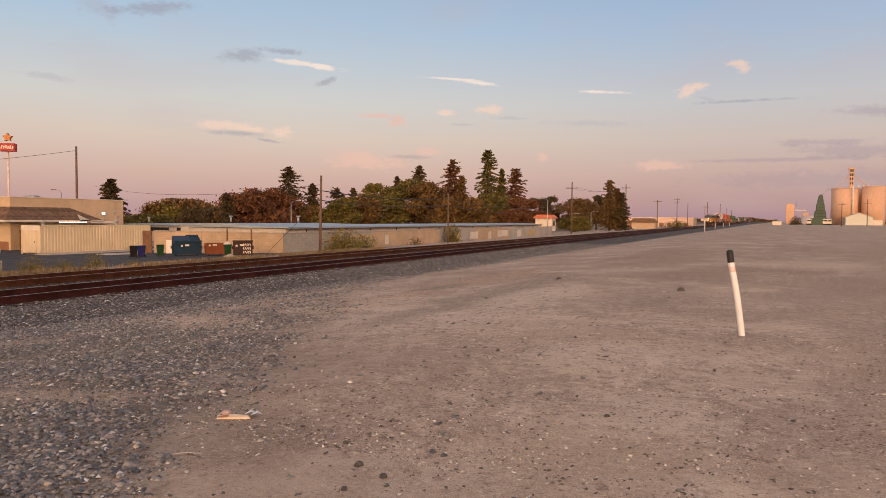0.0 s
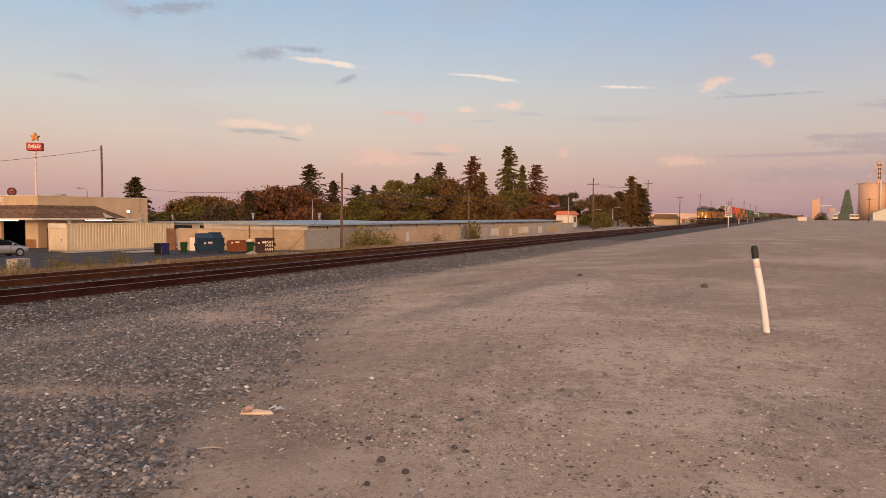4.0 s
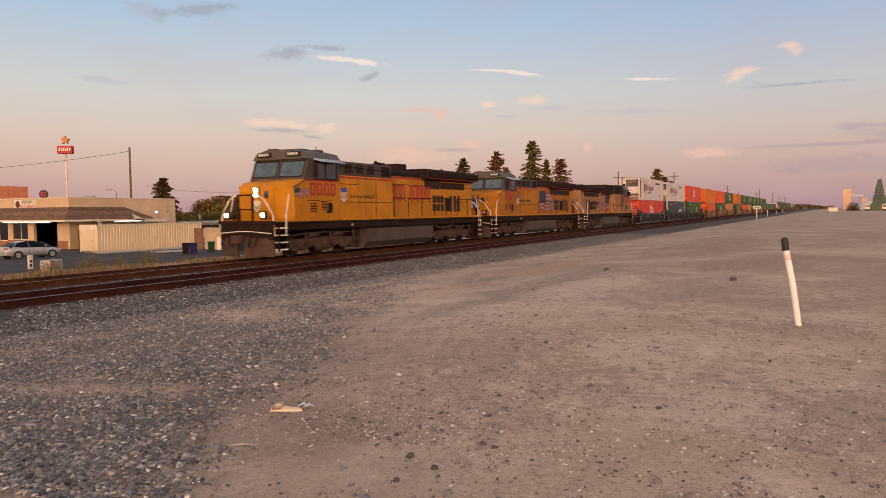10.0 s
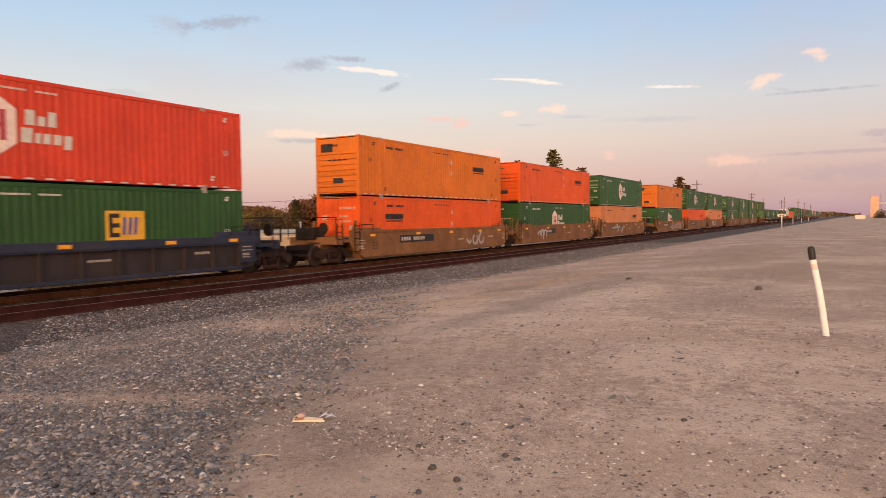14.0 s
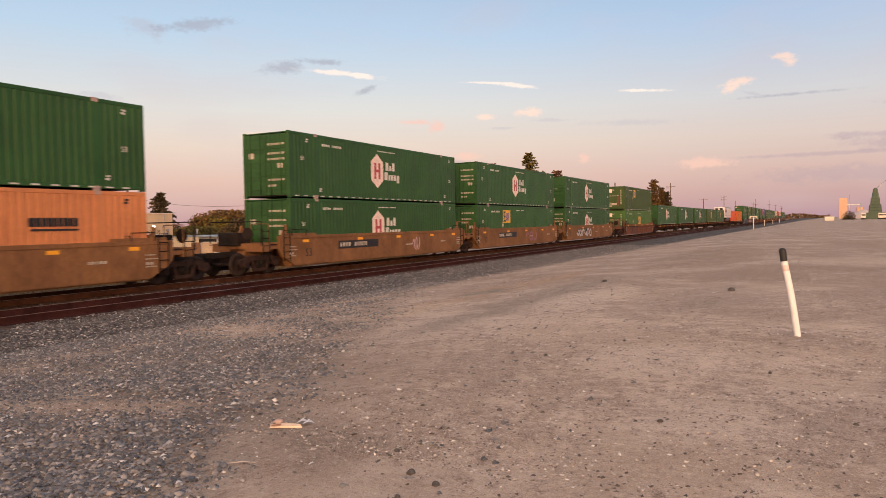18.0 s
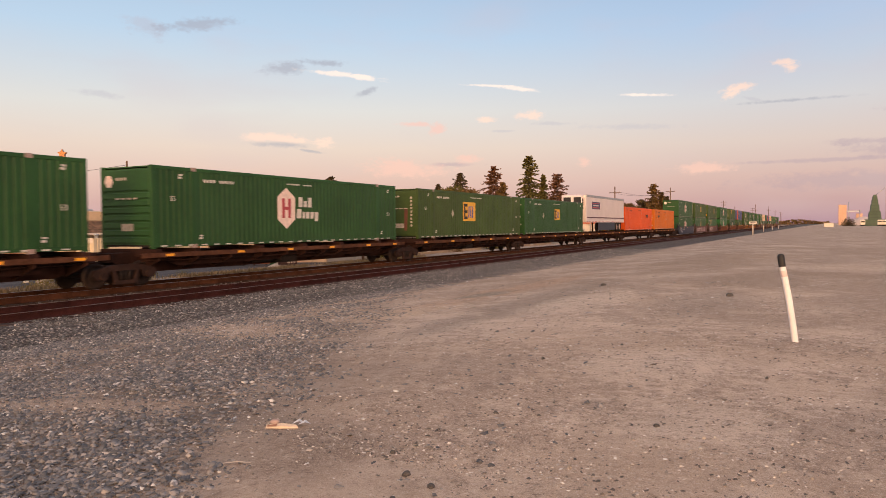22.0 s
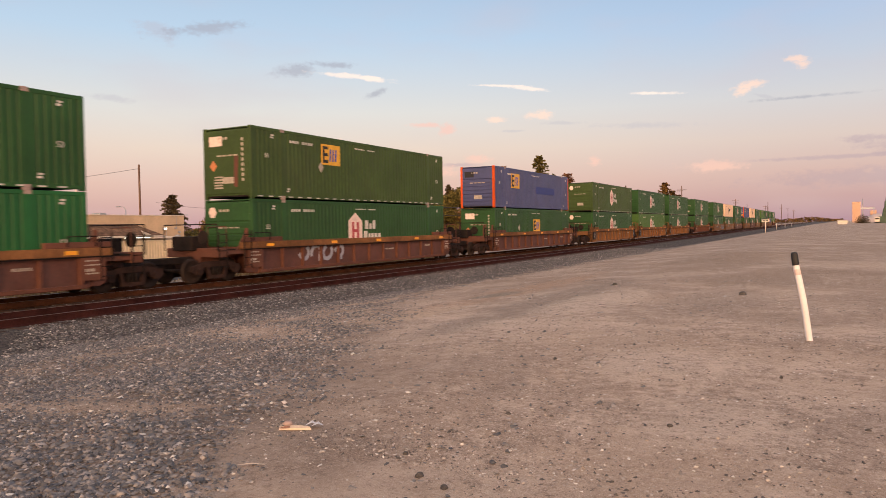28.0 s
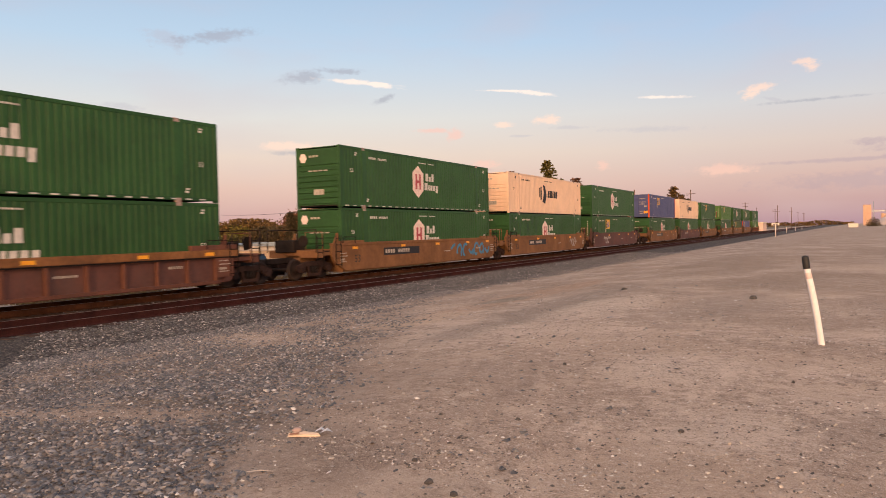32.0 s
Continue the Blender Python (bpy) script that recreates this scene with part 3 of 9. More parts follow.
def stones(name, n, place, size, colors, label, seed):
    """Loose crushed stones, one joined mesh: squashed irregular eight-sided lumps."""
    rng = np.random.default_rng(seed)
    pts, sizes = [], []
    while len(pts) < n:
        p = place(rng)
        if p is not None:
            pts.append(p)
            sizes.append(size(rng))
    base = np.array([(1, 0, -0.35), (-1, 0, -0.35), (0, 1, -0.35), (0, -1, -0.35), (0.1, -0.1, 1), (0.7, 0.6, 0.5), (-0.65, -0.65, 0.5)], float)
    tris = np.array([(0, 5, 4), (5, 2, 4), (2, 1, 4), (1, 6, 4), (6, 3, 4), (3, 0, 4), (0, 2, 5), (1, 3, 6)])
    pts, sizes = np.array(pts), np.array(sizes)
    a = rng.uniform(0, 2 * np.pi, n)
    jit = 1 + rng.uniform(-0.48, 0.4, (n, 7, 1))
    flat = rng.uniform(0.25, 0.65, (n, 1))
    v = base[None] * jit
    v[:, :, 2] *= flat
    v[:, :, 0] *= rng.uniform(0.7, 1.3, (n, 1))
    tilt = rng.uniform(-0.5, 0.5, (n, 1))
    x, z = v[:, :, 0] * np.cos(tilt) - v[:, :, 2] * np.sin(tilt), v[:, :, 0] * np.sin(tilt) + v[:, :, 2] * np.cos(tilt)
    c, s = np.cos(a)[:, None], np.sin(a)[:, None]
    w = np.stack([x * c - v[:, :, 1] * s, x * s + v[:, :, 1] * c, z], 2) * sizes[:, None, None] + pts[:, None]
    f = (tris[None] + 7 * np.arange(n)[:, None, None]).reshape(-1, 3)
    me = bpy.data.meshes.new(name)
    me.vertices.add(7 * n)
    me.vertices.foreach_set("co", w.reshape(-1))
    me.loops.add(len(f) * 3)
    me.loops.foreach_set("vertex_index", f.reshape(-1))
    me.polygons.add(len(f))
    me.polygons.foreach_set("loop_start", np.arange(len(f)) * 3)
    me.update(calc_edges=True)
    m = bpy.data.materials.new(name)
    m.use_nodes = True
    g = Graph(m.node_tree)
    b = g.n["Principled BSDF"]
    rnd = g.node("ShaderNodeNewGeometry").outputs["Random Per Island"]
    col = g.ramp(rnd, colors)
    at = g.node("ShaderNodeTexCoord").outputs["Object"]
    col = g.mix(g.math("MULTIPLY", g.band(g.noise(at, 60.0, 3.0), 0.4, 0.7), 0.25), col, (0.24, 0.195, 0.165))
    g.put(b.inputs["Base Color"], col)
    b.inputs["Roughness"].default_value = 0.85
    me.materials.append(m)
    return tagged(new(name, me), label, "gravel", "", "stuff")


GREY_ROCK = [(0.0, (0.066, 0.069, 0.078)), (0.48, (0.162, 0.155, 0.156)), (0.78, (0.275, 0.247, 0.232)), (0.955, (0.44, 0.38, 0.34)), (1.0, (0.74, 0.69, 0.64))]
DIRT_ROCK = [(0.0, (0.07, 0.06, 0.055)), (0.5, (0.20, 0.16, 0.13)), (0.82, (0.34, 0.28, 0.23)), (0.9, (0.66, 0.59, 0.52)), (1.0, (0.80, 0.75, 0.70))]


def in_view(x, y):
    return y > 2.4 and x > -0.72 * y - 3.5 - 0.55 * y and x < 0.3 * y + 1.0


def bank_place(rng):
    x, y = rng.uniform(-25.0, -10.5), 4 + 60 * rng.random() ** 1.7
    if not in_view(x, y) or any(abs(abs(x - t) - 0.7535) < 0.1 for t in TRACKS) or rng.random() > gravel_mask(x, y):
        return None
    return x, y, height(x, y) + rng.uniform(-0.004, 0.02)


def patch_place(rng):
    x, y = rng.uniform(-13.0, -1.5), 2.5 + 21 * rng.random() ** 1.6
    if not in_view(x, y) or rng.random() > gravel_mask(x, y) + 0.012:
        return None
    return x, y, height(x, y) + rng.uniform(-0.004, 0.012)


def lot_place(rng):
    y = 2.6 + 42 * rng.random() ** 1.8
    x = rng.uniform(-12, 0.3 * y + 1)
    if not in_view(x, y) or noise.noise((x * 0.7, y * 0.7, 3.0)) < rng.uniform(-0.45, 0.25):
        return None
    return x, y, height(x, y) + rng.uniform(-0.004, 0.004)


stones("track_ballast", 55000, bank_place, lambda r: r.uniform(0.017, 0.036), GREY_ROCK, "grey crushed stone ballast along the rusty tracks", 1)
stones("spilled_ballast", 42000, patch_place, lambda r: 0.011 + 0.025 * r.random() ** 2, GREY_ROCK, "spilled dark grey ballast stones on the dirt", 2)
stones("loose_pebbles", 50000, lot_place, lambda r: 0.004 + 0.015 * r.random() ** 4, DIRT_ROCK, "small pebbles scattered over the packed dirt", 3)


def clod_place(rng):
    y = 4.2 + 42 * rng.random() ** 1.4
    x = rng.uniform(-13, 0.3 * y + 1)
    if not in_view(x, y) or noise.noise((x * 0.35, y * 0.35, 5.0)) + 0.5 * noise.noise((x * 1.3, y * 1.3, 6.0)) < rng.uniform(-0.5, 0.6):
        return None
    return x, y, height(x, y) + rng.uniform(-0.004, 0.003)


MIXED_ROCK = [(0.0, (0.06, 0.05, 0.045)), (0.3, (0.17, 0.13, 0.105)), (0.5, (0.42, 0.34, 0.275)), (0.85, (0.58, 0.48, 0.40)), (1.0, (0.82, 0.75, 0.68))]
stones("gravel_scatter", 75000, clod_place, lambda r: 0.006 + 0.014 * r.random() ** 3, MIXED_ROCK, "mixed pale and dark gravel scattered over the lot", 4)

# ---- beyond the tracks ----
STUCCO = mat("tan_stucco", (0.60, 0.43, 0.28), 0.9, 0, 0.07, 0.8, 0.25, (0.42, 0.30, 0.20), 0.25, bump=0.25)
STUCCO2 = mat("brown_painted_wainscot", (0.28, 0.13, 0.07), 0.85, 0, 0.1, 1.0, 0.2)
SHINGLE = mat("brown_roof_shingle", (0.155, 0.09, 0.055), 0.9, 0, 0.32, 2.5, 0.4, (0.06, 0.045, 0.035), bump=0.4, per_object=0.25)
TRIM = mat("cream_trim_paint", (0.72, 0.62, 0.52), 0.6, 0, 0.08, 1.0, 0.15)
BEIGE = mat("beige_container_paint", (0.70, 0.56, 0.38), 0.6, 0, 0.06, 0.6, 0.2, (0.45, 0.33, 0.2), 0.3)
CONC = mat("pale_concrete", (0.42, 0.36, 0.31), 0.9, 0, 0.15, 1.2, 0.3, (0.25, 0.2, 0.16), bump=0.3)
WOOD = mat("weathered_pole_wood", (0.16, 0.095, 0.065), 0.9, 0, 0.2, 2.0, 0.3, (0.07, 0.045, 0.035), bump=0.3)
BOARD = mat("brown_fence_board", (0.20, 0.10, 0.055), 0.85, 0, 0.2, 2.0, 0.3, bump=0.2, per_object=0.2)
BLACKN = mat("dark_interior", (0.012, 0.011, 0.011), 0.7)
TINT = mat("tinted_car_glass", (0.006, 0.006, 0.007), 0.3, 0, 0.05, 3.0, spec=0.1)
SHOPGLASS = glass("dark_shop_glass", (0.02, 0.02, 0.022))
TUBE = mat("lit_fluorescent_tube", (1, 1, 0.95), 0.4, emit=(1.0, 0.93, 0.82), emit_strength=2.2)
GALV = mat("galvanised_metal", (0.42, 0.42, 0.43), 0.45, 0.6, 0.12, 3.0, 0.2)
INK0 = mat("dark_banner_ink", (0.03, 0.03, 0.035), 0.6)
RED0 = mat("red_banner_ink", (0.45, 0.04, 0.03), 0.6)
DARK0 = mat("black_fitting", (0.02, 0.02, 0.02), 0.6)


def restaurant():
    b = thing("restaurant_building", "tan stucco restaurant with brown shingled mansard roof", "building")
    x1, x0, y0, y1, g, top = -66.0, -96.0, 46.3, 59.7, -1.42, 3.72
    # front wall with openings: door bay and windows, each a real gap
    bays = [(-67.9, -71.7, g + 0.02), (-72.7, -75.3, g + 0.9), (-76.1, -79.4, g + 0.75), (-80.3, -83.5, g + 0.75)]
    part("side_wall", Shape().box(x1 - 0.3, x1, y0, y1, g, top), STUCCO, b)
    part("rear_wall", Shape().box(x0, x1 - 0.3, y1 - 0.3, y1, g, top), STUCCO, b)
    part("parapet", Shape().box(x0, x1 - 0.3, y0, y0 + 0.3, 1.5, top), STUCCO, b)
    edge = x1 - 0.3
    for a, c, z in bays:
        part("pier", Shape().box(edge, a, y0, y0 + 0.3, g, 1.5), STUCCO, b)
        part("wainscot", Shape().box(edge, a, y0 - 0.03, y0 - 0.004, g, g + 0.85), STUCCO2, b)
        if z > g + 0.1:
            part("wall_below_window", Shape().box(a, c, y0, y0 + 0.3, g, z), STUCCO2, b)
            w = part("window", Shape().box(c, a, y0 + 0.14, y0 + 0.17, z, 1.5), SHOPGLASS, b, "dark shop window")
            part("window_frame", Shape().box(c, a, y0 + 0.1, y0 + 0.2, z, z + 0.08).box((a + c) / 2 - 0.04, (a + c) / 2 + 0.04, y0 + 0.1, y0 + 0.2, z, 1.5).box(c, a, y0 + 0.1, y0 + 0.2, 1.42, 1.5), TRIM, w)
        edge = c
    part("pier", Shape().box(x0, edge, y0, y0 + 0.3, g, 1.5), STUCCO, b)
    # near-black wall and floor put the rooms' darkness into the colour
    part("interior", Shape().box(x0 + 1, x1 - 0.4, y0 + 5.0, y0 + 5.1, g, 1.6).box(x0 + 1, x1 - 0.4, y0 + 0.35, y0 + 5, g + 0.01, g + 0.05), BLACKN, b, "unlit shop interior")
    part("flat_roof", Shape().box(x0 + 0.1, x1 - 0.3, y0 + 0.3, y1 - 0.3, 3.2, 3.35), CONC, b)
    part("parapet_cap", Shape().box(x0, x1 + 0.06, y0 - 0.06, y0 + 0.34, top, top + 0.08).box(x1 - 0.34, x1 + 0.06, y0 + 0.34, y1, top, top + 0.08), TRIM, b)
    # mansard: courses of shingles, stepped, on both street faces
    n, out = 9, 1.75
    for k in range(n):
        f0, f1 = k / n, (k + 1) / n
        z0, z1 = 1.5 + (2.78 - 1.5) * f0, 1.5 + (2.78 - 1.5) * f1 + 0.03
        d0, d1 = out * (1 - f0) + 0.1, out * (1 - f1) + 0.1
        ya = 55.4 - 2.7 * f0
        yb = 55.4 - 2.7 * f1
        sh = Shape()
        sh.add([(x0, y0 - d0, z0), (x1 + d0, y0 - d0, z0), (x1 + d1, y0 - d1, z1), (x0, y0 - d1, z1), (x0, y0 - d0, z0 - 0.05), (x1 + d0, y0 - d0, z0 - 0.05)], [(0, 1, 2, 3), (4, 5, 1, 0)])
        sh.add([(x1 + d0, y0 - d0, z0), (x1 + d0, ya, z0), (x1 + d1, yb, z1), (x1 + d1, y0 - d1, z1), (x1 + d0, y0 - d0, z0 - 0.05), (x1 + d0, ya, z0 - 0.05)], [(0, 1, 2, 3), (4, 5, 1, 0)])
        sh.add([(x1 + d0, ya, z0), (x1, ya, z0), (x1, yb, z1), (x1 + d1, yb, z1)], [(0, 1, 2, 3)])
        part("shingle_course", sh, SHINGLE, b)
    part("eave_soffit", Shape().box(x0, x1 + out + 0.1, y0 - out - 0.1, y0, 1.40, 1.47).box(x1, x1 + out + 0.1, y0, 55.4, 1.40, 1.47), TRIM, b)
    part("fascia", Shape().box(x0, x1 + out + 0.15, y0 - out - 0.15, y0 - out - 0.1, 1.36, 1.55).box(x1 + out + 0.1, x1 + out + 0.15, y0 - out - 0.1, 55.4, 1.36, 1.55), TRIM, b)
    for a, c in ((-66.5, -74.0), (-75.0, -83.0)):
        part("eave_light", Shape().box(c, a, y0 - out - 0.02, y0 - out + 0.1, 1.27, 1.36), TUBE, b, "lit fluorescent strip")
    part("eave_light", Shape().box(x1 + out - 0.05, x1 + out + 0.06, 50.2, 53.4, 1.28, 1.37), TUBE, b, "lit fluorescent strip")
    wl = part("wall_lamp", Shape().box(x1, x1 + 0.25, 56.55, 57.05, 2.1, 2.4, 0.05), GALV, b)
    part("lamp_lens", Shape().box(x1 + 0.25, x1 + 0.27, 56.6, 57.0, 2.13, 2.37), TUBE, wl)
    part("meter", Shape().box(x1, x1 + 0.15, 58.3, 58.5, 2.2, 2.4), GALV, b)
    part("meter", Shape().box(x1, x1 + 0.15, 58.8, 59.05, 1.75, 1.95), GALV, b)
    part("conduit", Shape().cyl((x1 + 0.04, 57.1, 2.0), (x1 + 0.04, 57.1, -1.2), 0.025, 5).cyl((x1 + 0.04, 58.55, 2.4), (x1 + 0.04, 58.55, 3.7), 0.025, 5), GALV, b)
    for yy, w, h in ((50.3, 0.8, 0.32), (55.2, 2.6, 0.12)):
        part("roof_unit", Shape().box(-69.5, -68.2, yy, yy + w, 3.35, top + h, 0.04), GALV, b)
    part("awning_flap", Shape().prism([(52.2, 2.1), (53.8, 1.5), (53.9, 1.42), (52.6, 1.42)], "x", x1 + 1.85, x1 + 1.9), TRIM, b, "torn white awning flap")
    part("flat_awning", Shape().box(x1 + 0.1, x1 + 1.9, 53.8, 57.0, 1.2, 1.42, 0.02), TRIM, b)
    # side fence between the building and the container
    for i in range(14):
        part("fence_board", Shape().box(-64.6, -64.55, 46.2 + i * 0.22, 46.4 + i * 0.22, g, g + 2.0 + 0.04 * (i % 3)), BOARD, b)
    # banner
    ban = part("banner", Shape().box(-74.7, -71.1, y0 - 0.06, y0 - 0.03, 2.72, 3.62), TRIM, b, "white banner with dark and red words")
    part("round_badge", Shape().lathe([(0.01, -0.075), (0.36, -0.075), (0.36, -0.06)], (-74.15, y0, 3.17), "y", 18), mat("dark_red_badge", (0.12, 0.03, 0.03), 0.6), ban)
    for body, z, size, m in (("INDIAN", 3.4, 0.5, INK0), ("RESTAURANT", 2.95, 0.42, RED0)):
        o = part("banner_word", words(body, size, m), m, ban)
        o.matrix_basis = pose(-72.5, y0 - 0.066, z, 0, 0, -90)
    return b


restaurant()


def storage_container():
    c = thing("storage_container", "beige corrugated storage container with a door in its end", "container", pose(-56.5, 42.3, -1.38))
    L, W, H = 12.19, 2.44, 2.5
    sh = Shape()
    n = 38
    v, f = [], []
    for i in range(n):
        a, p = 0.12 + i * (L - 0.24) / n, (L - 0.24) / n
        for yy, xx in ((a, 0), (a + p * 0.42, 0), (a + p * 0.52, -0.05), (a + p * 0.92, -0.05)):
            v += [(xx - 0.02, yy, 0.12), (xx - 0.02, yy, H - 0.08)]
    v += [(-0.02, L - 0.12, 0.12), (-0.02, L - 0.12, H - 0.08)]
    f = [(2 * i, 2 * i + 2, 2 * i + 3, 2 * i + 1) for i in range(len(v) // 2 - 1)]
    part("side_wall", sh.add(v, f), BEIGE, c)
    part("body", Shape().box(-W, -0.09, 0.06, L - 0.05, 0.1, H - 0.03), BEIGE, c)
    part("top_rail", Shape().box(-0.1, 0, 0, L, H - 0.1, H, 0.01), BEIGE, c)
    part("bottom_rail", Shape().box(-0.1, 0, 0, L, 0, 0.13, 0.01), BEIGE, c)
    for x, y in ((-0.12, 0), (-0.12, L - 0.12), (-W, 0), (-W, L - 0.12)):
        part("corner_post", Shape().box(x, x + 0.12, y, y + 0.12, 0, H, 0.01), BEIGE, c)
    part("end_header", Shape().box(-W + 0.1, -0.1, -0.01, 0.05, H - 0.45, H, 0.01), TRIM, c)
    d = part("door", Shape().box(-1.5, -0.62, 0.0, 0.055, 0.15, H - 0.5, 0.01), BEIGE, c)
    part("door_handle", Shape().box(-0.75, -0.7, -0.04, 0.0, 1.0, 1.15), DARK0, d)
    part("door_frame", Shape().box(-1.56, -1.5, -0.012, 0.05, 0.13, H - 0.46).box(-0.62, -0.56, -0.012, 0.05, 0.13, H - 0.46), TRIM, c)
    part("vent_cap", Shape().lathe([(0.15, 0), (0.15, 0.3), (0.3, 0.3), (0.28, 0.42), (0.02, 0.5)], (-0.8, 8.7, H), "z", 12), GALV, c)
    part("vent_cap", Shape().lathe([(0.15, 0), (0.15, 0.25), (0.26, 0.25), (0.22, 0.36), (0.02, 0.42)], (-0.8, 0.9, H), "z", 12), GALV, c)
    part("footing", Shape().box(-W + 0.2, -0.2, 0.2, L - 0.2, -0.06, 0.02), CONC, c)


storage_container()
solid("kerb_strip", Shape().box(-56.2, -54.2, 41.5, 56.2, -1.42, -1.28, 0.03), CONC, "pale concrete kerb along the beige container", "kerb", "structure")
solid("concrete_slab", Shape().prism([(-50.2, 42.6), (-48.2, 42.2), (-47.6, 45.4), (-49.8, 46.2)], "z", -1.3, -1.16), CONC, "loose pale concrete slab lying on the asphalt", "slab")


def yard_wall():
    BW = mat("tan_block_wall_paint", (0.50, 0.36, 0.24), 0.9, 0, 0.1, 0.7, 0.3, (0.36, 0.27, 0.2), 0.2, bump=0.3, per_object=0.08)
    GW = mat("grey_patched_wall_paint", (0.36, 0.33, 0.30), 0.9, 0, 0.1, 0.4, 0.45, (0.48, 0.40, 0.32), 0.2, bump=0.3, per_object=0.08)
    for m in (BW, GW):
        g = Graph(m.node_tree)
        bs = g.n["Principled BSDF"]
        sep = g.node("ShaderNodeSeparateXYZ")
        g.put(sep.inputs[0], g.node("ShaderNodeTexCoord").outputs["Object"])
        cmb = g.node("ShaderNodeCombineXYZ")
        g.put(cmb.inputs[0], g.math("ADD", sep.outputs[0], sep.outputs[1]))
        g.put(cmb.inputs[1], sep.outputs[2])
        br = g.node("ShaderNodeTexBrick")
        g.put(br.inputs["Vector"], cmb.outputs[0])
        br.inputs["Scale"].default_value, br.inputs["Brick Width"].default_value, br.inputs["Row Height"].default_value, br.inputs["Mortar Size"].default_value = 1.0, 0.41, 0.203, 0.012
        br.inputs["Color1"].default_value, br.inputs["Color2"].default_value, br.inputs["Mortar"].default_value = (1, 1, 1, 1), (0.93, 0.93, 0.93, 1), (0.82, 0.82, 0.82, 1)
        old = bs.inputs["Base Color"].links[0].from_socket
        g.put(bs.inputs["Base Color"], g.mix(1.0, old, br.outputs["Color"], "MULTIPLY"))
    w = thing("yard_wall", "low painted concrete block wall with patched grey paint", "wall", None, "", "structure")
    h = 1.62
    y = 47.6
    for i, ln in enumerate((3.0, 4.8, 6.5, 7.2, 9.0, 12.0, 14.0, 13.0, 12.0)):
        part("wall_panel", Shape().box(-35.2, -35.0, y, y + ln - 0.03, -1.0, -0.95 + h, 0.01), GW if i in (0, 1, 2, 5, 7, 8) else BW, w)
        part("wall_cap", Shape().box(-35.25, -34.96, y, y + ln - 0.03, -0.95 + h, -0.87 + h, 0.01), CONC, w)
        y += ln
    x = -35.0
    for ln in (4.2, 4.2, 3.0, 2.4):
        part("wall_panel", Shape().box(x - ln + 0.02, x, 47.4, 47.6, -1.4, -0.95 + h, 0.01), BW, w)
        part("wall_cap", Shape().box(x - ln + 0.02, x, 47.35, 47.64, -0.95 + h, -0.87 + h, 0.01), CONC, w)
        x -= ln
    PATCH = [mat("cream_patch_paint", (0.62, 0.56, 0.48), 0.9, 0, 0.08, 1.5, 0.3), mat("ochre_patch_paint", (0.45, 0.34, 0.2), 0.9, 0, 0.08, 1.5, 0.3)]
    rng = random.Random(5)
    for yy, ln, z0, z1 in ((54.0, 2.6, -0.2, 0.45), (57.0, 5.4, -0.75, 0.4), (64.5, 0.9, -0.7, 0.3), (83.0, 1.6, -0.8, 0.35), (88, 3.0, -0.7, 0.3), (95, 1.2, -0.85, 0.25), (99, 4.5, -0.6, 0.35), (108, 2.2, -0.8, 0.4), (113, 5.5, -0.75, 0.3)):
        part("paint_patch", Shape().prism([(yy, z0), (yy + ln, z0 + 0.05), (yy + ln - 0.1, z1), (yy + 0.15, z1 - 0.04)], "x", -34.998, -34.994), PATCH[rng.randint(0, 1)], w)
    for xx in (-40.6, -38.1):
        part("wall_post", Shape().box(xx, xx + 0.08, 47.28, 47.35, -1.0, 1.0), BOARD, w)


yard_wall()


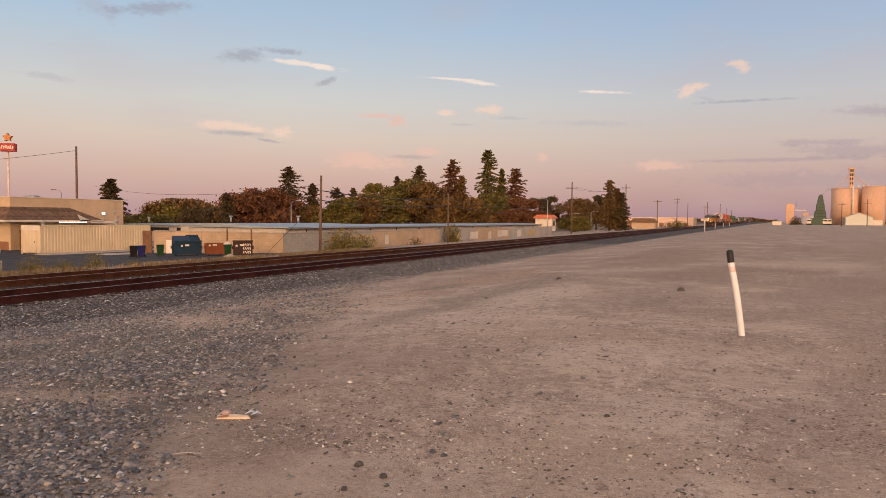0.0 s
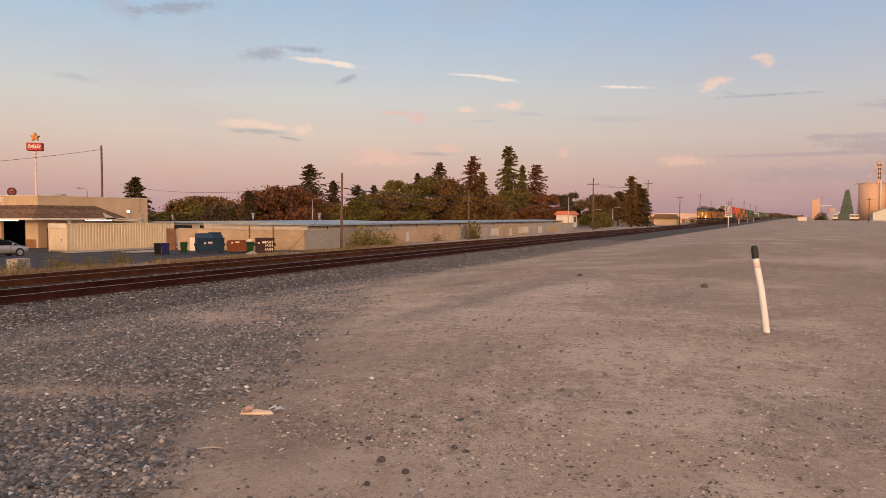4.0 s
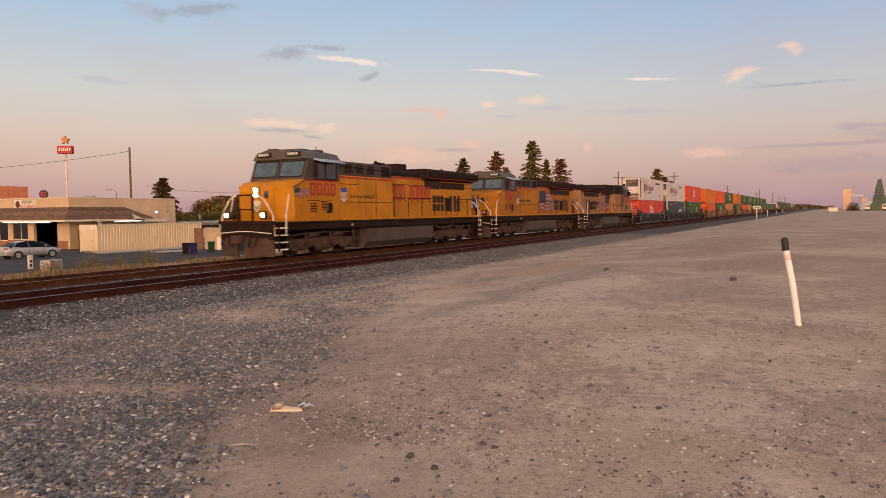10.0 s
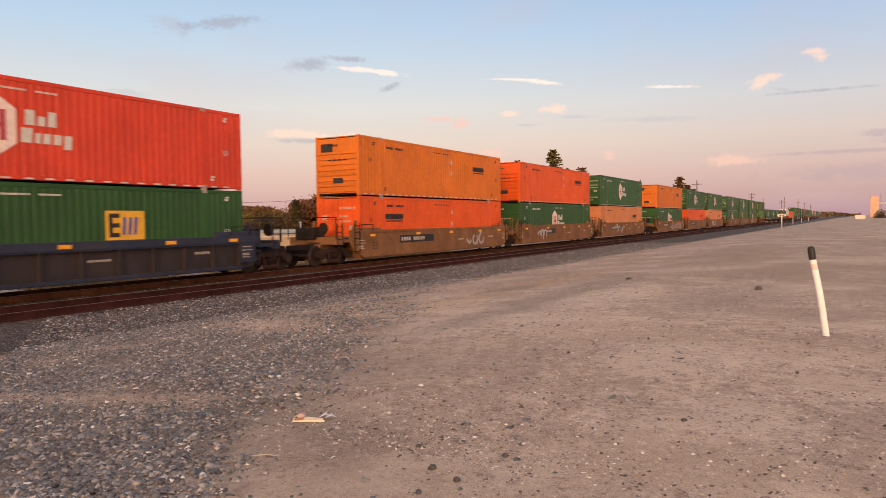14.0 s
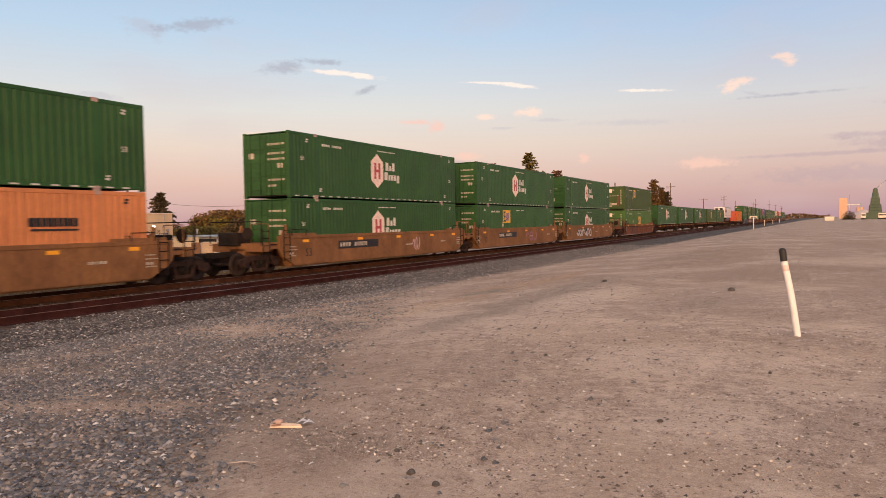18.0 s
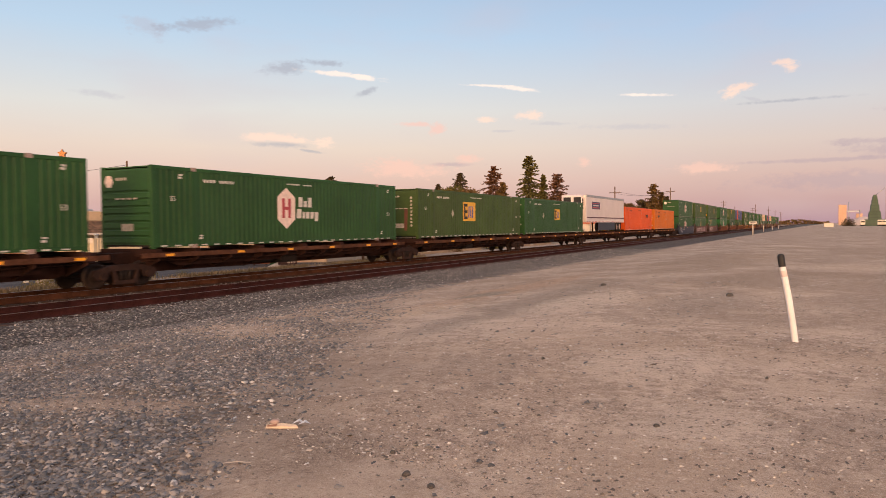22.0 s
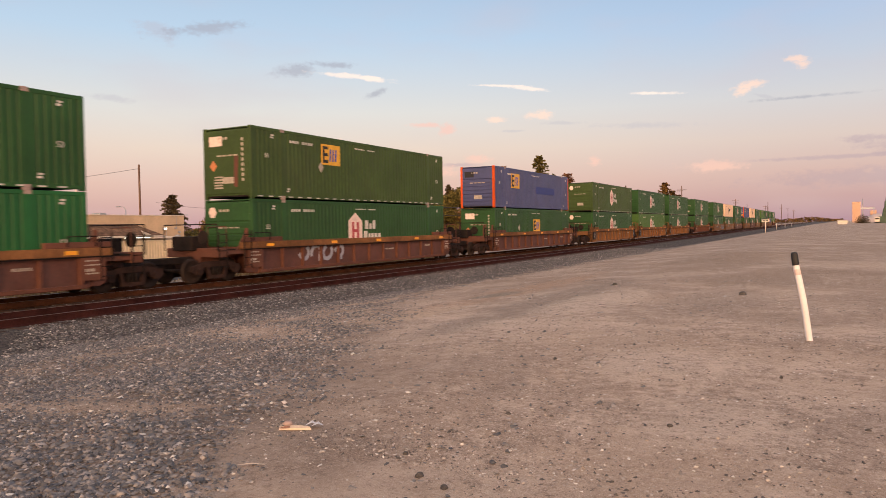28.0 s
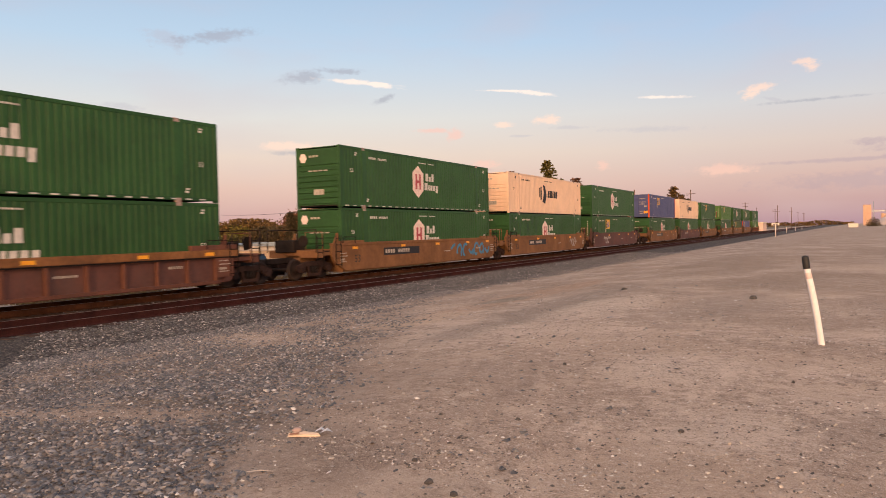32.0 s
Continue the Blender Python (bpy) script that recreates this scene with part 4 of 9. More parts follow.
def storage_row():
    ROOF = mat("blue_grey_metal_roof", (0.33, 0.38, 0.43), 0.5, 0.2, 0.12, 0.5, 0.25, (0.3, 0.28, 0.26))
    SIDE = mat("off_white_metal_siding", (0.55, 0.48, 0.42), 0.7, 0, 0.08, 0.6, 0.25, (0.35, 0.28, 0.22), 0.2)
    for x0, x1, y0, y1, z, win in ((-50.0, -38.4, 52.5, 136.0, 1.02, False), (-92.0, -66.5, 74.0, 92.0, 0.75, True), (-64.0, -52.5, 66.0, 88.0, 1.0, False)):
        b = thing("storage_building", "long low storage building with blue-grey metal roof", "building", None, "low storage buildings")
        part("wall", Shape().box(x0 + 0.4, x1, y0, y1, -1.42, z - 0.05), SIDE, b)
        part("roof", Shape().prism([(x0, z), (x0, z + 0.1), ((x0 + x1) / 2, z + 0.24), (x1 + 0.5, z + 0.1), (x1 + 0.5, z)], "y", y0 - 0.4, y1 + 0.4), ROOF, b)
        part("fascia", Shape().box(x1 + 0.5, x1 + 0.54, y0 - 0.4, y1 + 0.4, z - 0.04, z + 0.11), ROOF, b)
        if not win:
            sh = Shape().box(x1 + 0.02, x1 + 0.4, y0, y1, z - 0.12, z - 0.04)
            part("eave_truss", sh, BOARD, b)
            for k in range(int((y1 - y0) / 6)):
                part("downpipe", Shape().cyl((x1 + 0.06, y0 + 3 + 6 * k, z), (x1 + 0.06, y0 + 3 + 6 * k, -1.3), 0.05, 6), DARK0, b)
        else:
            for a in (-90, -84, -78, -72):
                part("window", Shape().box(a, a + 4.6, y0 - 0.03, y0 - 0.004, -0.05, 0.5), SHOPGLASS, b)
        for k in range(1):
            yy = y0 + (y1 - y0) * 0.12
            part("roof_vent", Shape().cyl(((x0 + x1) / 2, yy, z + 0.4), ((x0 + x1) / 2, yy, z + 1.0), 0.12, 8).cyl(((x0 + x1) / 2, yy, z + 1.0), ((x0 + x1) / 2, yy, z + 1.15), 0.2, 8), GALV, b)
    k = thing("entrance_booth", "small white booth with a red tile roof", "building", pose(-37.6, 133.6, -0.2))
    part("wall", Shape().box(-1.6, 1.6, -1.4, 1.4, 0, 2.4), TRIM, k)
    part("roof", Shape().prism([(-2.0, 2.4), (2.0, 2.4), (1.2, 3.1), (-1.2, 3.1)], "y", -1.9, 1.9), mat("red_roof_tile", (0.60, 0.17, 0.09), 0.8), k)
    part("window", Shape().box(1.6, 1.62, -0.8, 0.8, 1.0, 2.0), SHOPGLASS, k)


storage_row()


# ---- bins ----
def wheelie_bin(color, m, label):
    b = thing("wheeled_bin", label, "bin", m)
    P = mat(color[0], color[1], 0.65, 0, 0.12, 3.0, 0.2, spec=0.2)
    part("body", Shape().add([(x * s, y * s2, z) for z, s, s2 in ((0.08, 0.8, 0.78), (0.95, 1, 1)) for x, y in ((-0.3, -0.36), (0.3, -0.36), (0.3, 0.36), (-0.3, 0.36))], [(0, 1, 5, 4), (1, 2, 6, 5), (2, 3, 7, 6), (3, 0, 4, 7), (3, 2, 1, 0)]), P, b)
    part("lid", Shape().box(-0.33, 0.33, -0.4, 0.4, 0.95, 1.03, 0.03), P, b)
    part("handle", Shape().cyl((-0.28, 0.43, 0.95), (0.28, 0.43, 0.95), 0.02, 6), P, b)
    for s in (-1, 1):
        part("wheel", Shape().cyl((s * 0.26, 0.34, 0.11), (s * 0.31, 0.34, 0.11), 0.11, 12), DARK0, b)
    return b


BLK, BLU, GRN = ("black_bin_plastic", (0.007, 0.006, 0.006)), ("blue_bin_plastic", (0.008, 0.010, 0.085)), ("green_bin_plastic", (0.012, 0.052, 0.016))
for col, x, y, t, lab in ((BLK, -41.75, 38.65, 50, "black plastic wheeled bin standing on the asphalt"), (BLU, -41.35, 39.0, 40, "dark blue plastic wheeled bin"), (GRN, -41.75, 41.2, 50, "green plastic wheeled bin by the wall"), (GRN, -35.6, 41.6, 45, "green wheeled bin overfilled with white bags")):
    wheelie_bin(col, pose(x, y, land(x), 0, 0, t), lab).scale = (0.85, 0.85, 0.85)
solid("trash_bag", Shape().lathe([(0.02, 0.02), (0.26, 0.05), (0.32, 0.12), (0.22, 0.22), (0.08, 0.28), (0.02, 0.3)], (-35.6, 41.6, land(-35.6) + 0.8), "z", 10), TRIM, "white trash bags bulging from a green bin", "trash bag")


def dumpster(name, paint, m, label, lidded, w=2.0, d=1.5, h=1.35):
    t = thing(name, label, "dumpster", m)
    part("body", Shape().prism([(-d / 2, 0.15), (d / 2 - 0.1, 0.15), (d / 2 + 0.1, h * 0.55), (d / 2, h * 1.28), (d / 2 - 0.35, h * 1.28), (-d / 2, h * 0.92)], "x", -w / 2, w / 2) if lidded else Shape().prism([(-d / 2, 0.12), (d / 2, 0.12), (d / 2 + 0.15, h), (-d / 2, h)], "x", -w / 2, w / 2), paint, t)
    for s in (-1, 1):
        part("fork_sleeve", Shape().box(s * w / 2, s * (w / 2 + 0.1), -d / 2 + 0.1, d / 2 - 0.1, 0.55, 0.75), paint, t)
        part("corner_rib", Shape().box(s * (w / 2 - 0.1), s * (w / 2 + 0.015), -d / 2 - 0.03, -d / 2 + 0.03, 0.12, h), paint, t)
    part("top_lip", Shape().box(-w / 2 - 0.05, w / 2 + 0.05, -d / 2 - 0.05, -d / 2 + 0.03, h - 0.05, h + 0.06), paint, t)
    if lidded:
        part("lid", Shape().prism([(-d / 2, h * 0.94), (d / 2 - 0.3, h * 1.32), (d / 2 - 0.3, h * 1.36), (-d / 2, h * 0.98)], "x", -w / 2 - 0.04, w * 0.1).prism([(d / 2, h * 1.34), (d / 2 + 0.42, h * 0.6), (d / 2 + 0.46, h * 0.62), (d / 2, h * 1.42)], "x", 0.02, w / 2), mat("dark_blue_lid", (0.015, 0.03, 0.07), 0.5), t, "dark plastic lid, one half thrown open")
    for a, b, z in ((-0.5, -0.36, 0.72), (-0.2, 0.1, 0.76)):
        part("sticker", Shape().box(a, b, -d / 2 - 0.05, -d / 2 - 0.031, z, z + 0.13), TRIM, t)
    for x in (-w / 2 + 0.2, w / 2 - 0.2):
        part("caster", Shape().cyl((x - 0.05, 0, 0.09), (x + 0.05, 0, 0.09), 0.09, 10), DARK0, t)
    return t


dumpster("blue_dumpster", mat("blue_dumpster_paint", (0.008, 0.030, 0.058), 0.65, 0, 0.15, 1.5, 0.4, (0.012, 0.02, 0.035), 0.3, spec=0.25), pose(-40.0, 42.1, land(-40.0), 0, 0, 52), "large blue steel dumpster with open lid", True, 1.95, 1.35, 1.12)
dumpster("rusty_bin_box", mat("rust_orange_steel", (0.20, 0.052, 0.016), 0.8, 0, 0.15, 1.5, 0.3), pose(-37.9, 42.8, land(-37.9), 0, 0, 52), "low rust-orange steel box", False, 1.3, 0.8, 0.92)
mar = dumpster("maroon_dumpster", mat("maroon_dumpster_paint", (0.032, 0.009, 0.008), 0.7, 0, 0.2, 1.5, 0.4, (0.04, 0.02, 0.02), 0.3), pose(-33.9, 41.2, land(-33.9), 0, 0, 40), "maroon steel dumpster with white graffiti", False, 1.3, 1.1, 1.1)
sh = Shape()
for r in range(3):
    for i in range(5):
        sh.prism([(0.0 + i * 0.12, 0.22 + r * 0.26), (0.03 + i * 0.12, 0.22 + r * 0.26), (0.09 + i * 0.12, 0.42 + r * 0.26), (0.05 + i * 0.12, 0.42 + r * 0.26)], "y", -0.56, -0.553).box(0.0 + i * 0.12, 0.1 + i * 0.12, -0.561, -0.553, 0.28 + r * 0.26 + 0.06 * (i % 2), 0.32 + r * 0.26 + 0.06 * (i % 2))
part("graffiti", sh, TRIM, mar, "white scrawled graffiti")
solid("rubble_heap", Shape().lathe([(0.75, 0), (0.55, 0.1), (0.3, 0.2), (0.02, 0.26)], (-34.6, 41.0, land(-34.6)), "z", 9), CONC, "small heap of pale rubble by the dumpster", "rubble")
solid("leaning_board", Shape().prism([(-0.4, 0), (0.4, 0), (0.4, 1.2), (-0.4, 1.2)], "y", 0, 0.03), TRIM, "pale board leaning against the container", "board", "", pose(-45.6, 46.2, land(-45.6) - 0.01, -20, 0, 40))
solid("wooden_gate", Shape().box(-50.0, -48.95, 47.3, 47.38, -1.4, 0.7), BOARD, "brown wooden gate at the end of the wall", "gate")
solid("concrete_block", Shape().box(-0.3, 0.3, -0.5, 0.5, 0, 0.62, 0.03), CONC, "square concrete block among weeds", "block", "", pose(-35.2, 23.6, land(-35.2) - 0.05, 0, 0, 20))
wp = thing("marker_stake", "short white marker stake with dark lettering blocks", "stake", pose(-38.2, 24.4, land(-38.2)))
part("stake", Shape().box(-0.05, 0.05, -0.14, 0.14, 0, 0.78, 0.02), TRIM, wp)
part("stencil", Shape().box(0.05, 0.056, -0.08, 0.06, 0.15, 0.3).box(0.05, 0.056, -0.06, 0.09, 0.38, 0.5), DARK0, wp)


def sedan():
    c = thing("sedan", "silver four-door sedan parked before the restaurant", "car")
    body = mat("silver_car_paint", (0.46, 0.46, 0.49), 0.3, 0.3, 0.05, 2.0)
    # body lofted along y through cross-sections: y, half width, sill, waist, bonnet height
    rows = [(-2.36, 0.62, 0.42, 0.62, 0.92), (-2.28, 0.78, 0.32, 0.64, 1.02), (-1.7, 0.88, 0.26, 0.66, 1.06), (-0.8, 0.9, 0.24, 0.66, 0.98), (0.6, 0.9, 0.24, 0.66, 0.96), (1.35, 0.88, 0.26, 0.64, 0.92), (1.95, 0.82, 0.30, 0.6, 0.82), (2.25, 0.7, 0.34, 0.56, 0.7), (2.38, 0.5, 0.40, 0.52, 0.6)]
    v, f = [], []
    for y, hw, z0, z1, z2 in rows:
        v += [(-hw * 0.9, y, z0), (-hw, y, z1), (-hw * 0.93, y, z2 - 0.05), (-hw * 0.8, y, z2), (hw * 0.8, y, z2), (hw * 0.93, y, z2 - 0.05), (hw, y, z1), (hw * 0.9, y, z0)]
    for k in range(len(rows) - 1):
        f += [(8 * k + i, 8 * k + (i + 1) % 8, 8 * k + 8 + (i + 1) % 8, 8 * k + 8 + i) for i in range(8)]
    f += [tuple(range(7, -1, -1)), tuple(range(8 * len(rows) - 8, 8 * len(rows)))]
    part("body", Shape().add(v, [q[::-1] for q in f], True), body, c)
    # glasshouse with a curved roof
    line = [(-2.05, 1.03), (-1.25, 1.36), (-0.6, 1.46), (0.1, 1.45), (0.55, 1.34), (1.35, 0.94)]
    v, f = [], []
    for y, z in line:
        k = (z - 0.95) / 0.5
        hw = 0.8 - 0.2 * k
        v += [(-0.83, y, 0.95), (-hw, y, z - 0.03), (-hw * 0.85, y, z), (hw * 0.85, y, z), (hw, y, z - 0.03), (0.83, y, 0.95)]
    for k in range(len(line) - 1):
        f += [(6 * k + i, 6 * k + 6 + i, 6 * k + 7 + i, 6 * k + 1 + i) for i in range(5)]
    part("windows", Shape().add(v, f, True), TINT, c, "dark tinted glasshouse")
    part("roof", Shape().add([(sx * (0.6 if abs(y + 0.4) < 1 else 0.56), y, z + 0.008) for y, z in ((-1.3, 1.345), (-0.6, 1.462), (0.1, 1.452), (0.5, 1.365)) for sx in (-1, 1)], [(0, 1, 3, 2), (2, 3, 5, 4), (4, 5, 7, 6)], True), body, c)
    for s in (-1, 1):
        for y0, y1, lean in ((-0.52, -0.46, 0.02), (0.55, 0.63, 0.75), (-1.42, -1.3, -0.5)):
            part("pillar", Shape().add([(s * 0.84, y0 + lean, 0.97), (s * 0.84, y1 + lean, 0.97), (s * 0.64, y1, 1.39), (s * 0.64, y0, 1.39)], [(0, 1, 2, 3), (3, 2, 1, 0)]), body, c)
        part("headlight", Shape().box(s * 0.5, s * 0.76, 2.08, 2.26, 0.62, 0.72, 0.03), TRIM, c)
        part("tail_light", Shape().box(s * 0.45, s * 0.8, -2.36, -2.2, 0.82, 0.95, 0.03), mat("red_tail_lens", (0.35, 0.02, 0.02), 0.3), c)
        part("door_mirror", Shape().box(s * 0.88, s * 1.02, 0.75, 0.92, 0.98, 1.1, 0.03), body, c)
        for a in (-0.5, 0.62):
            part("door_seam", Shape().box(s * 0.899, s * 0.904, a, a + 0.02, 0.36, 0.94), DARK0, c)
        for a in (-0.75, 0.3):
            part("door_handle", Shape().box(s * 0.9, s * 0.925, a, a + 0.16, 0.8, 0.83), body, c)
        part("sill_trim", Shape().box(s * 0.8, s * 0.89, -1.0, 1.0, 0.2, 0.3), DARK0, c)
        for y in (-1.4, 1.42):
            part("wheel_arch", Shape().cyl((s * 0.7, y, 0.33), (s * 0.895, y, 0.33), 0.37, 20), DARK0, c)
            w = part("wheel", Shape().lathe([(0.22, s * 0.905), (0.3, s * 0.91), (0.33, s * 0.88), (0.33, s * 0.72), (0.2, s * 0.7)], (0, y, 0.33), "x", 20), DARK0, c)
            part("rim", Shape().lathe([(0.02, s * 0.9), (0.08, s * 0.91), (0.2, s * 0.895), (0.23, s * 0.905)], (0, y, 0.33), "x", 14), GALV, w)
    return c


car = sedan()
car.matrix_basis = pose(-54.5, 34.8, land(-54.5), 0, 0, -4)
car.scale = (0.93, 0.93, 0.93)


# ---- poles, signs and wires ----
def pole(x, y, z0, top, arms=(), r=0.14, label="weathered wooden utility pole", lean=0.0):
    p = thing("utility_pole", label, "pole", pose(x, y, z0, 0, lean, 0), "utility poles")
    h = top - z0
    part("pole", Shape().cyl((0, 0, -0.2), (0, 0, h), r, 9, r * 0.72), WOOD, p)
    for dz, w in arms:
        a = part("crossarm", Shape().box(-w / 2, w / 2, -0.07, 0.07, h - dz - 0.1, h - dz + 0.03), WOOD, p)
        sh = Shape()
        for i in range(4):
            xx = -w / 2 + 0.1 + (w - 0.2) * i / 3
            sh.cyl((xx, 0, h - dz + 0.03), (xx, 0, h - dz + 0.2), 0.04, 6)
        part("insulator", sh, GALV, a)
    return p


pole(-28.6, 43.1, -0.58, 4.95, (), 0.105, "leaning wooden pole with guy wire beside the track", 1.0)
pole(-31.6, 72.9, -0.72, 4.8, (), 0.1, "plain wooden pole standing before the yard wall")
pole(-76.1, 61.9, -1.4, 10.4, (), 0.16, "tall wooden pole behind the restaurant")
for x, y, top, arms in ((-35.5, 145.7, 9.7, ((1.2, 2.4),)), (-33.3, 197.2, 11.7, ((1.0, 2.4),)), (-31.5, 248.0, 8.7, ((0.4, 2.6),)), (-30.5, 300, 11.0, ((0.5, 2.4), (1.6, 2.0))), (-31, 352, 10.0, ()), (-24.5, 385, 11.5, ()), (-28, 420, 10.5, ((0.4, 2.6), (1.3, 2.6))), (-30, 470, 10.5, ((0.4, 2.6),)), (-24, 500, 13.0, ()), (-27, 560, 12.0, ((0.6, 2.6),)), (-26, 640, 12.5, ((0.6, 2.6),)), (-24, 700, 12, ((0.6, 2.6),)), (-27, 800, 12, ((0.6, 2.6),)), (27.2, 299, 9.0, ((0.6, 2.4),)), (35.2, 298, 10.2, ((1.6, 2.4),))):
    pole(x, y, land(x), top, arms, 0.16)


def cable(name, p, q, sag, label, r=0.02):
    pts = []
    p, q = Vector(p), Vector(q)
    for i in range(13):
        t = i / 12
        v = p.lerp(q, t)
        pts.append((v.x, v.y, v.z - 4 * sag * t * (1 - t)))
    side = (q - p).cross(Vector((0, 0, 1))).normalized() * r
    ring = [side, Vector((0, 0, r)), -side, Vector((0, 0, -r))]
    v = [Vector(c) + d for c in pts for d in ring]
    f = [(4 * k + i, 4 * k + (i + 1) % 4, 4 * k + 4 + (i + 1) % 4, 4 * k + 4 + i) for k in range(len(pts) - 1) for i in range(4)]
    return solid(name, Shape().add(v, f, True), DARK0, label, "wire")


cable("overhead_wire", (-76.1, 61.9, 9.9), (-101, 43, 6.9), 0.6, "thin overhead wire sagging from the tall pole", 0.022)
cable("overhead_wire", (-78, 66.0, 5.8), (-28.6, 43.1, 4.3), 0.9, "thin overhead wire sagging from the wooden pole", 0.014)
cable("guy_wire", (-28.7, 43.1, 3.2), (-31.5, 40.6, -0.7), 0.0, "slanting guy wire of the wooden pole", 0.016)
for dz in (0.2, 0.9):
    cable("overhead_wire", (-28.6, 43.1, 4.1 - dz), (-31.6, 72.9, 4.4 - dz), 0.35, "drooping dark cable between wooden poles", 0.03)
    cable("overhead_wire", (-31.6, 72.9, 4.4 - dz), (-35.5, 145.7, 6.2 - dz), 1.4, "drooping dark cable between wooden poles", 0.03)
for d in (-0.9, 0.9):
    cable("overhead_wire", (-35.5 + d, 145.7, 8.6), (-33.3 + d, 197.2, 10.8), 1.0, "drooping wire between crossarm poles", 0.02)


def street_lamp(x, y, top, way=1):
    p = thing("street_lamp", "grey metal street lamp with curved arm", "street lamp", pose(x, y, -1.4), "street lamps")
    h = top + 1.4
    part("pole", Shape().cyl((0, 0, 0), (0, 0, h - 0.4), 0.09, 8, 0.06), GALV, p)
    part("arm", Shape().rod([(0, 0, h - 0.4), (way * 0.4, 0, h - 0.05), (way * 1.3, 0, h + 0.05)], 0.04), GALV, p)
    part("lamp_head", Shape().box(way * 1.2, way * 1.9, -0.14, 0.14, h - 0.04, h + 0.1, 0.04), GALV, p)


for x, y, top, way in ((-70.2, 97.3, 4.7, 1), (-33.6, 120.6, 5.6, -1), (-96, 86, 4.6, 1), (-84, 66, 5.4, -1), (-39, 160, 3.4, 1), (-40, 185, 4.2, 1)):
    street_lamp(x, y, top, way)


def star_sign():
    s = thing("restaurant_sign", "tall pole sign with red box and yellow star", "sign", pose(-94.3, 66.0, -1.4, 0, 0, 36))
    part("pole", Shape().cyl((0, 0, 0), (0, 0, 12.3), 0.17, 10, 0.14), mat("pinkish_white_pole", (0.72, 0.55, 0.5), 0.5), s)
    b = part("sign_box", Shape().box(-1.0, 1.0, -0.45, 0.45, 12.1, 13.2, 0.06), mat("red_sign_face", (0.40, 0.02, 0.02), 0.5), s)
    sh = Shape()
    for i in range(6):
        a = -0.8 + i * 0.27
        sh.prism([(a, 12.45), (a + 0.2, 12.45), (a + 0.3, 12.95 - 0.12 * (i % 2)), (a + 0.12, 12.95 - 0.12 * (i % 2))], "y", -0.46, -0.455)
    part("sign_script", sh, TRIM, b)
    pts = []
    for i in range(10):
        r = 0.62 if i % 2 == 0 else 0.34
        pts.append((r * math.sin(i * math.pi / 5), 14.0 + r * math.cos(i * math.pi / 5)))
    part("star", Shape().prism(pts, "y", -0.3, 0.3), mat("orange_yellow_star", (0.52, 0.17, 0.02), 0.4), s)


star_sign()
q = thing("round_sign", "round black sign with red ring on a pole", "sign", pose(-79.2, 52.5, 0, 0, 0, 35))
part("pole", Shape().cyl((0, 0, 3.3), (0, 0, 4.1), 0.06, 8), GALV, q)
part("disc", Shape().cyl((0, -0.1, 4.45), (0, 0.1, 4.45), 0.48, 20), INK0, q)
part("ring", Shape().lathe([(0.14, -0.11), (0.3, -0.11), (0.3, -0.101)], (0, 0, 4.45), "y", 18), RED0, q)
o = thing("orange_roof_building", "restaurant with a flared orange roof", "building", pose(-99.5, 47.5, -1.4, 0, 0, 0))
part("wall", Shape().box(-9, 5, 0, 12, 0, 5.2), STUCCO, o)
part("roof", Shape().prism([(-9.6, 5.2), (6.2, 5.2), (5.2, 5.9), (5.2, 7.3), (-9.0, 7.3)], "y", -0.8, 12.8), mat("orange_tile_roof", (0.56, 0.20, 0.10), 0.8, 0, 0.12, 2.0, bump=0.3), o)


# ---- trees ----
def leaf_material(name, a, b, c):
    m = bpy.data.materials.new(name)
    m.use_nodes = True
    g = Graph(m.node_tree)
    bs = g.n["Principled BSDF"]
    rnd = g.node("ShaderNodeNewGeometry").outputs["Random Per Island"]
    col = g.ramp(rnd, [(0.0, a), (0.55, b), (1.0, c)])
    at = g.node("ShaderNodeTexCoord").outputs["Object"]
    col = g.mix(g.math("MULTIPLY", g.band(g.noise(at, 0.6, 3.0), 0.4, 0.65), 0.5), col, a)
    g.put(bs.inputs["Base Color"], col)
    bs.inputs["Roughness"].default_value = 0.7
    bs.inputs["Specular IOR Level"].default_value = 0.2
    return m


LEAF = {
    "d": leaf_material("dark_green_leaves", (0.040, 0.032, 0.016), (0.095, 0.068, 0.030), (0.19, 0.115, 0.055)),
    "g": leaf_material("green_leaves", (0.060, 0.055, 0.016), (0.14, 0.112, 0.028), (0.26, 0.185, 0.05)),
    "n": leaf_material("olive_brown_leaves", (0.075, 0.046, 0.019), (0.175, 0.10, 0.032), (0.29, 0.165, 0.055)),
    "y": leaf_material("yellow_green_leaves", (0.085, 0.075, 0.02), (0.19, 0.15, 0.032), (0.31, 0.22, 0.055)),
    "r": leaf_material("rust_brown_leaves", (0.075, 0.034, 0.019), (0.18, 0.076, 0.034), (0.30, 0.13, 0.055)),
}
TONE = {"d": "dark green", "g": "green", "n": "olive-brown", "y": "yellow-green", "r": "rust-brown"}
BARK = mat("tree_bark", (0.09, 0.06, 0.045), 0.95, 0, 0.2, 4.0, bump=0.4)


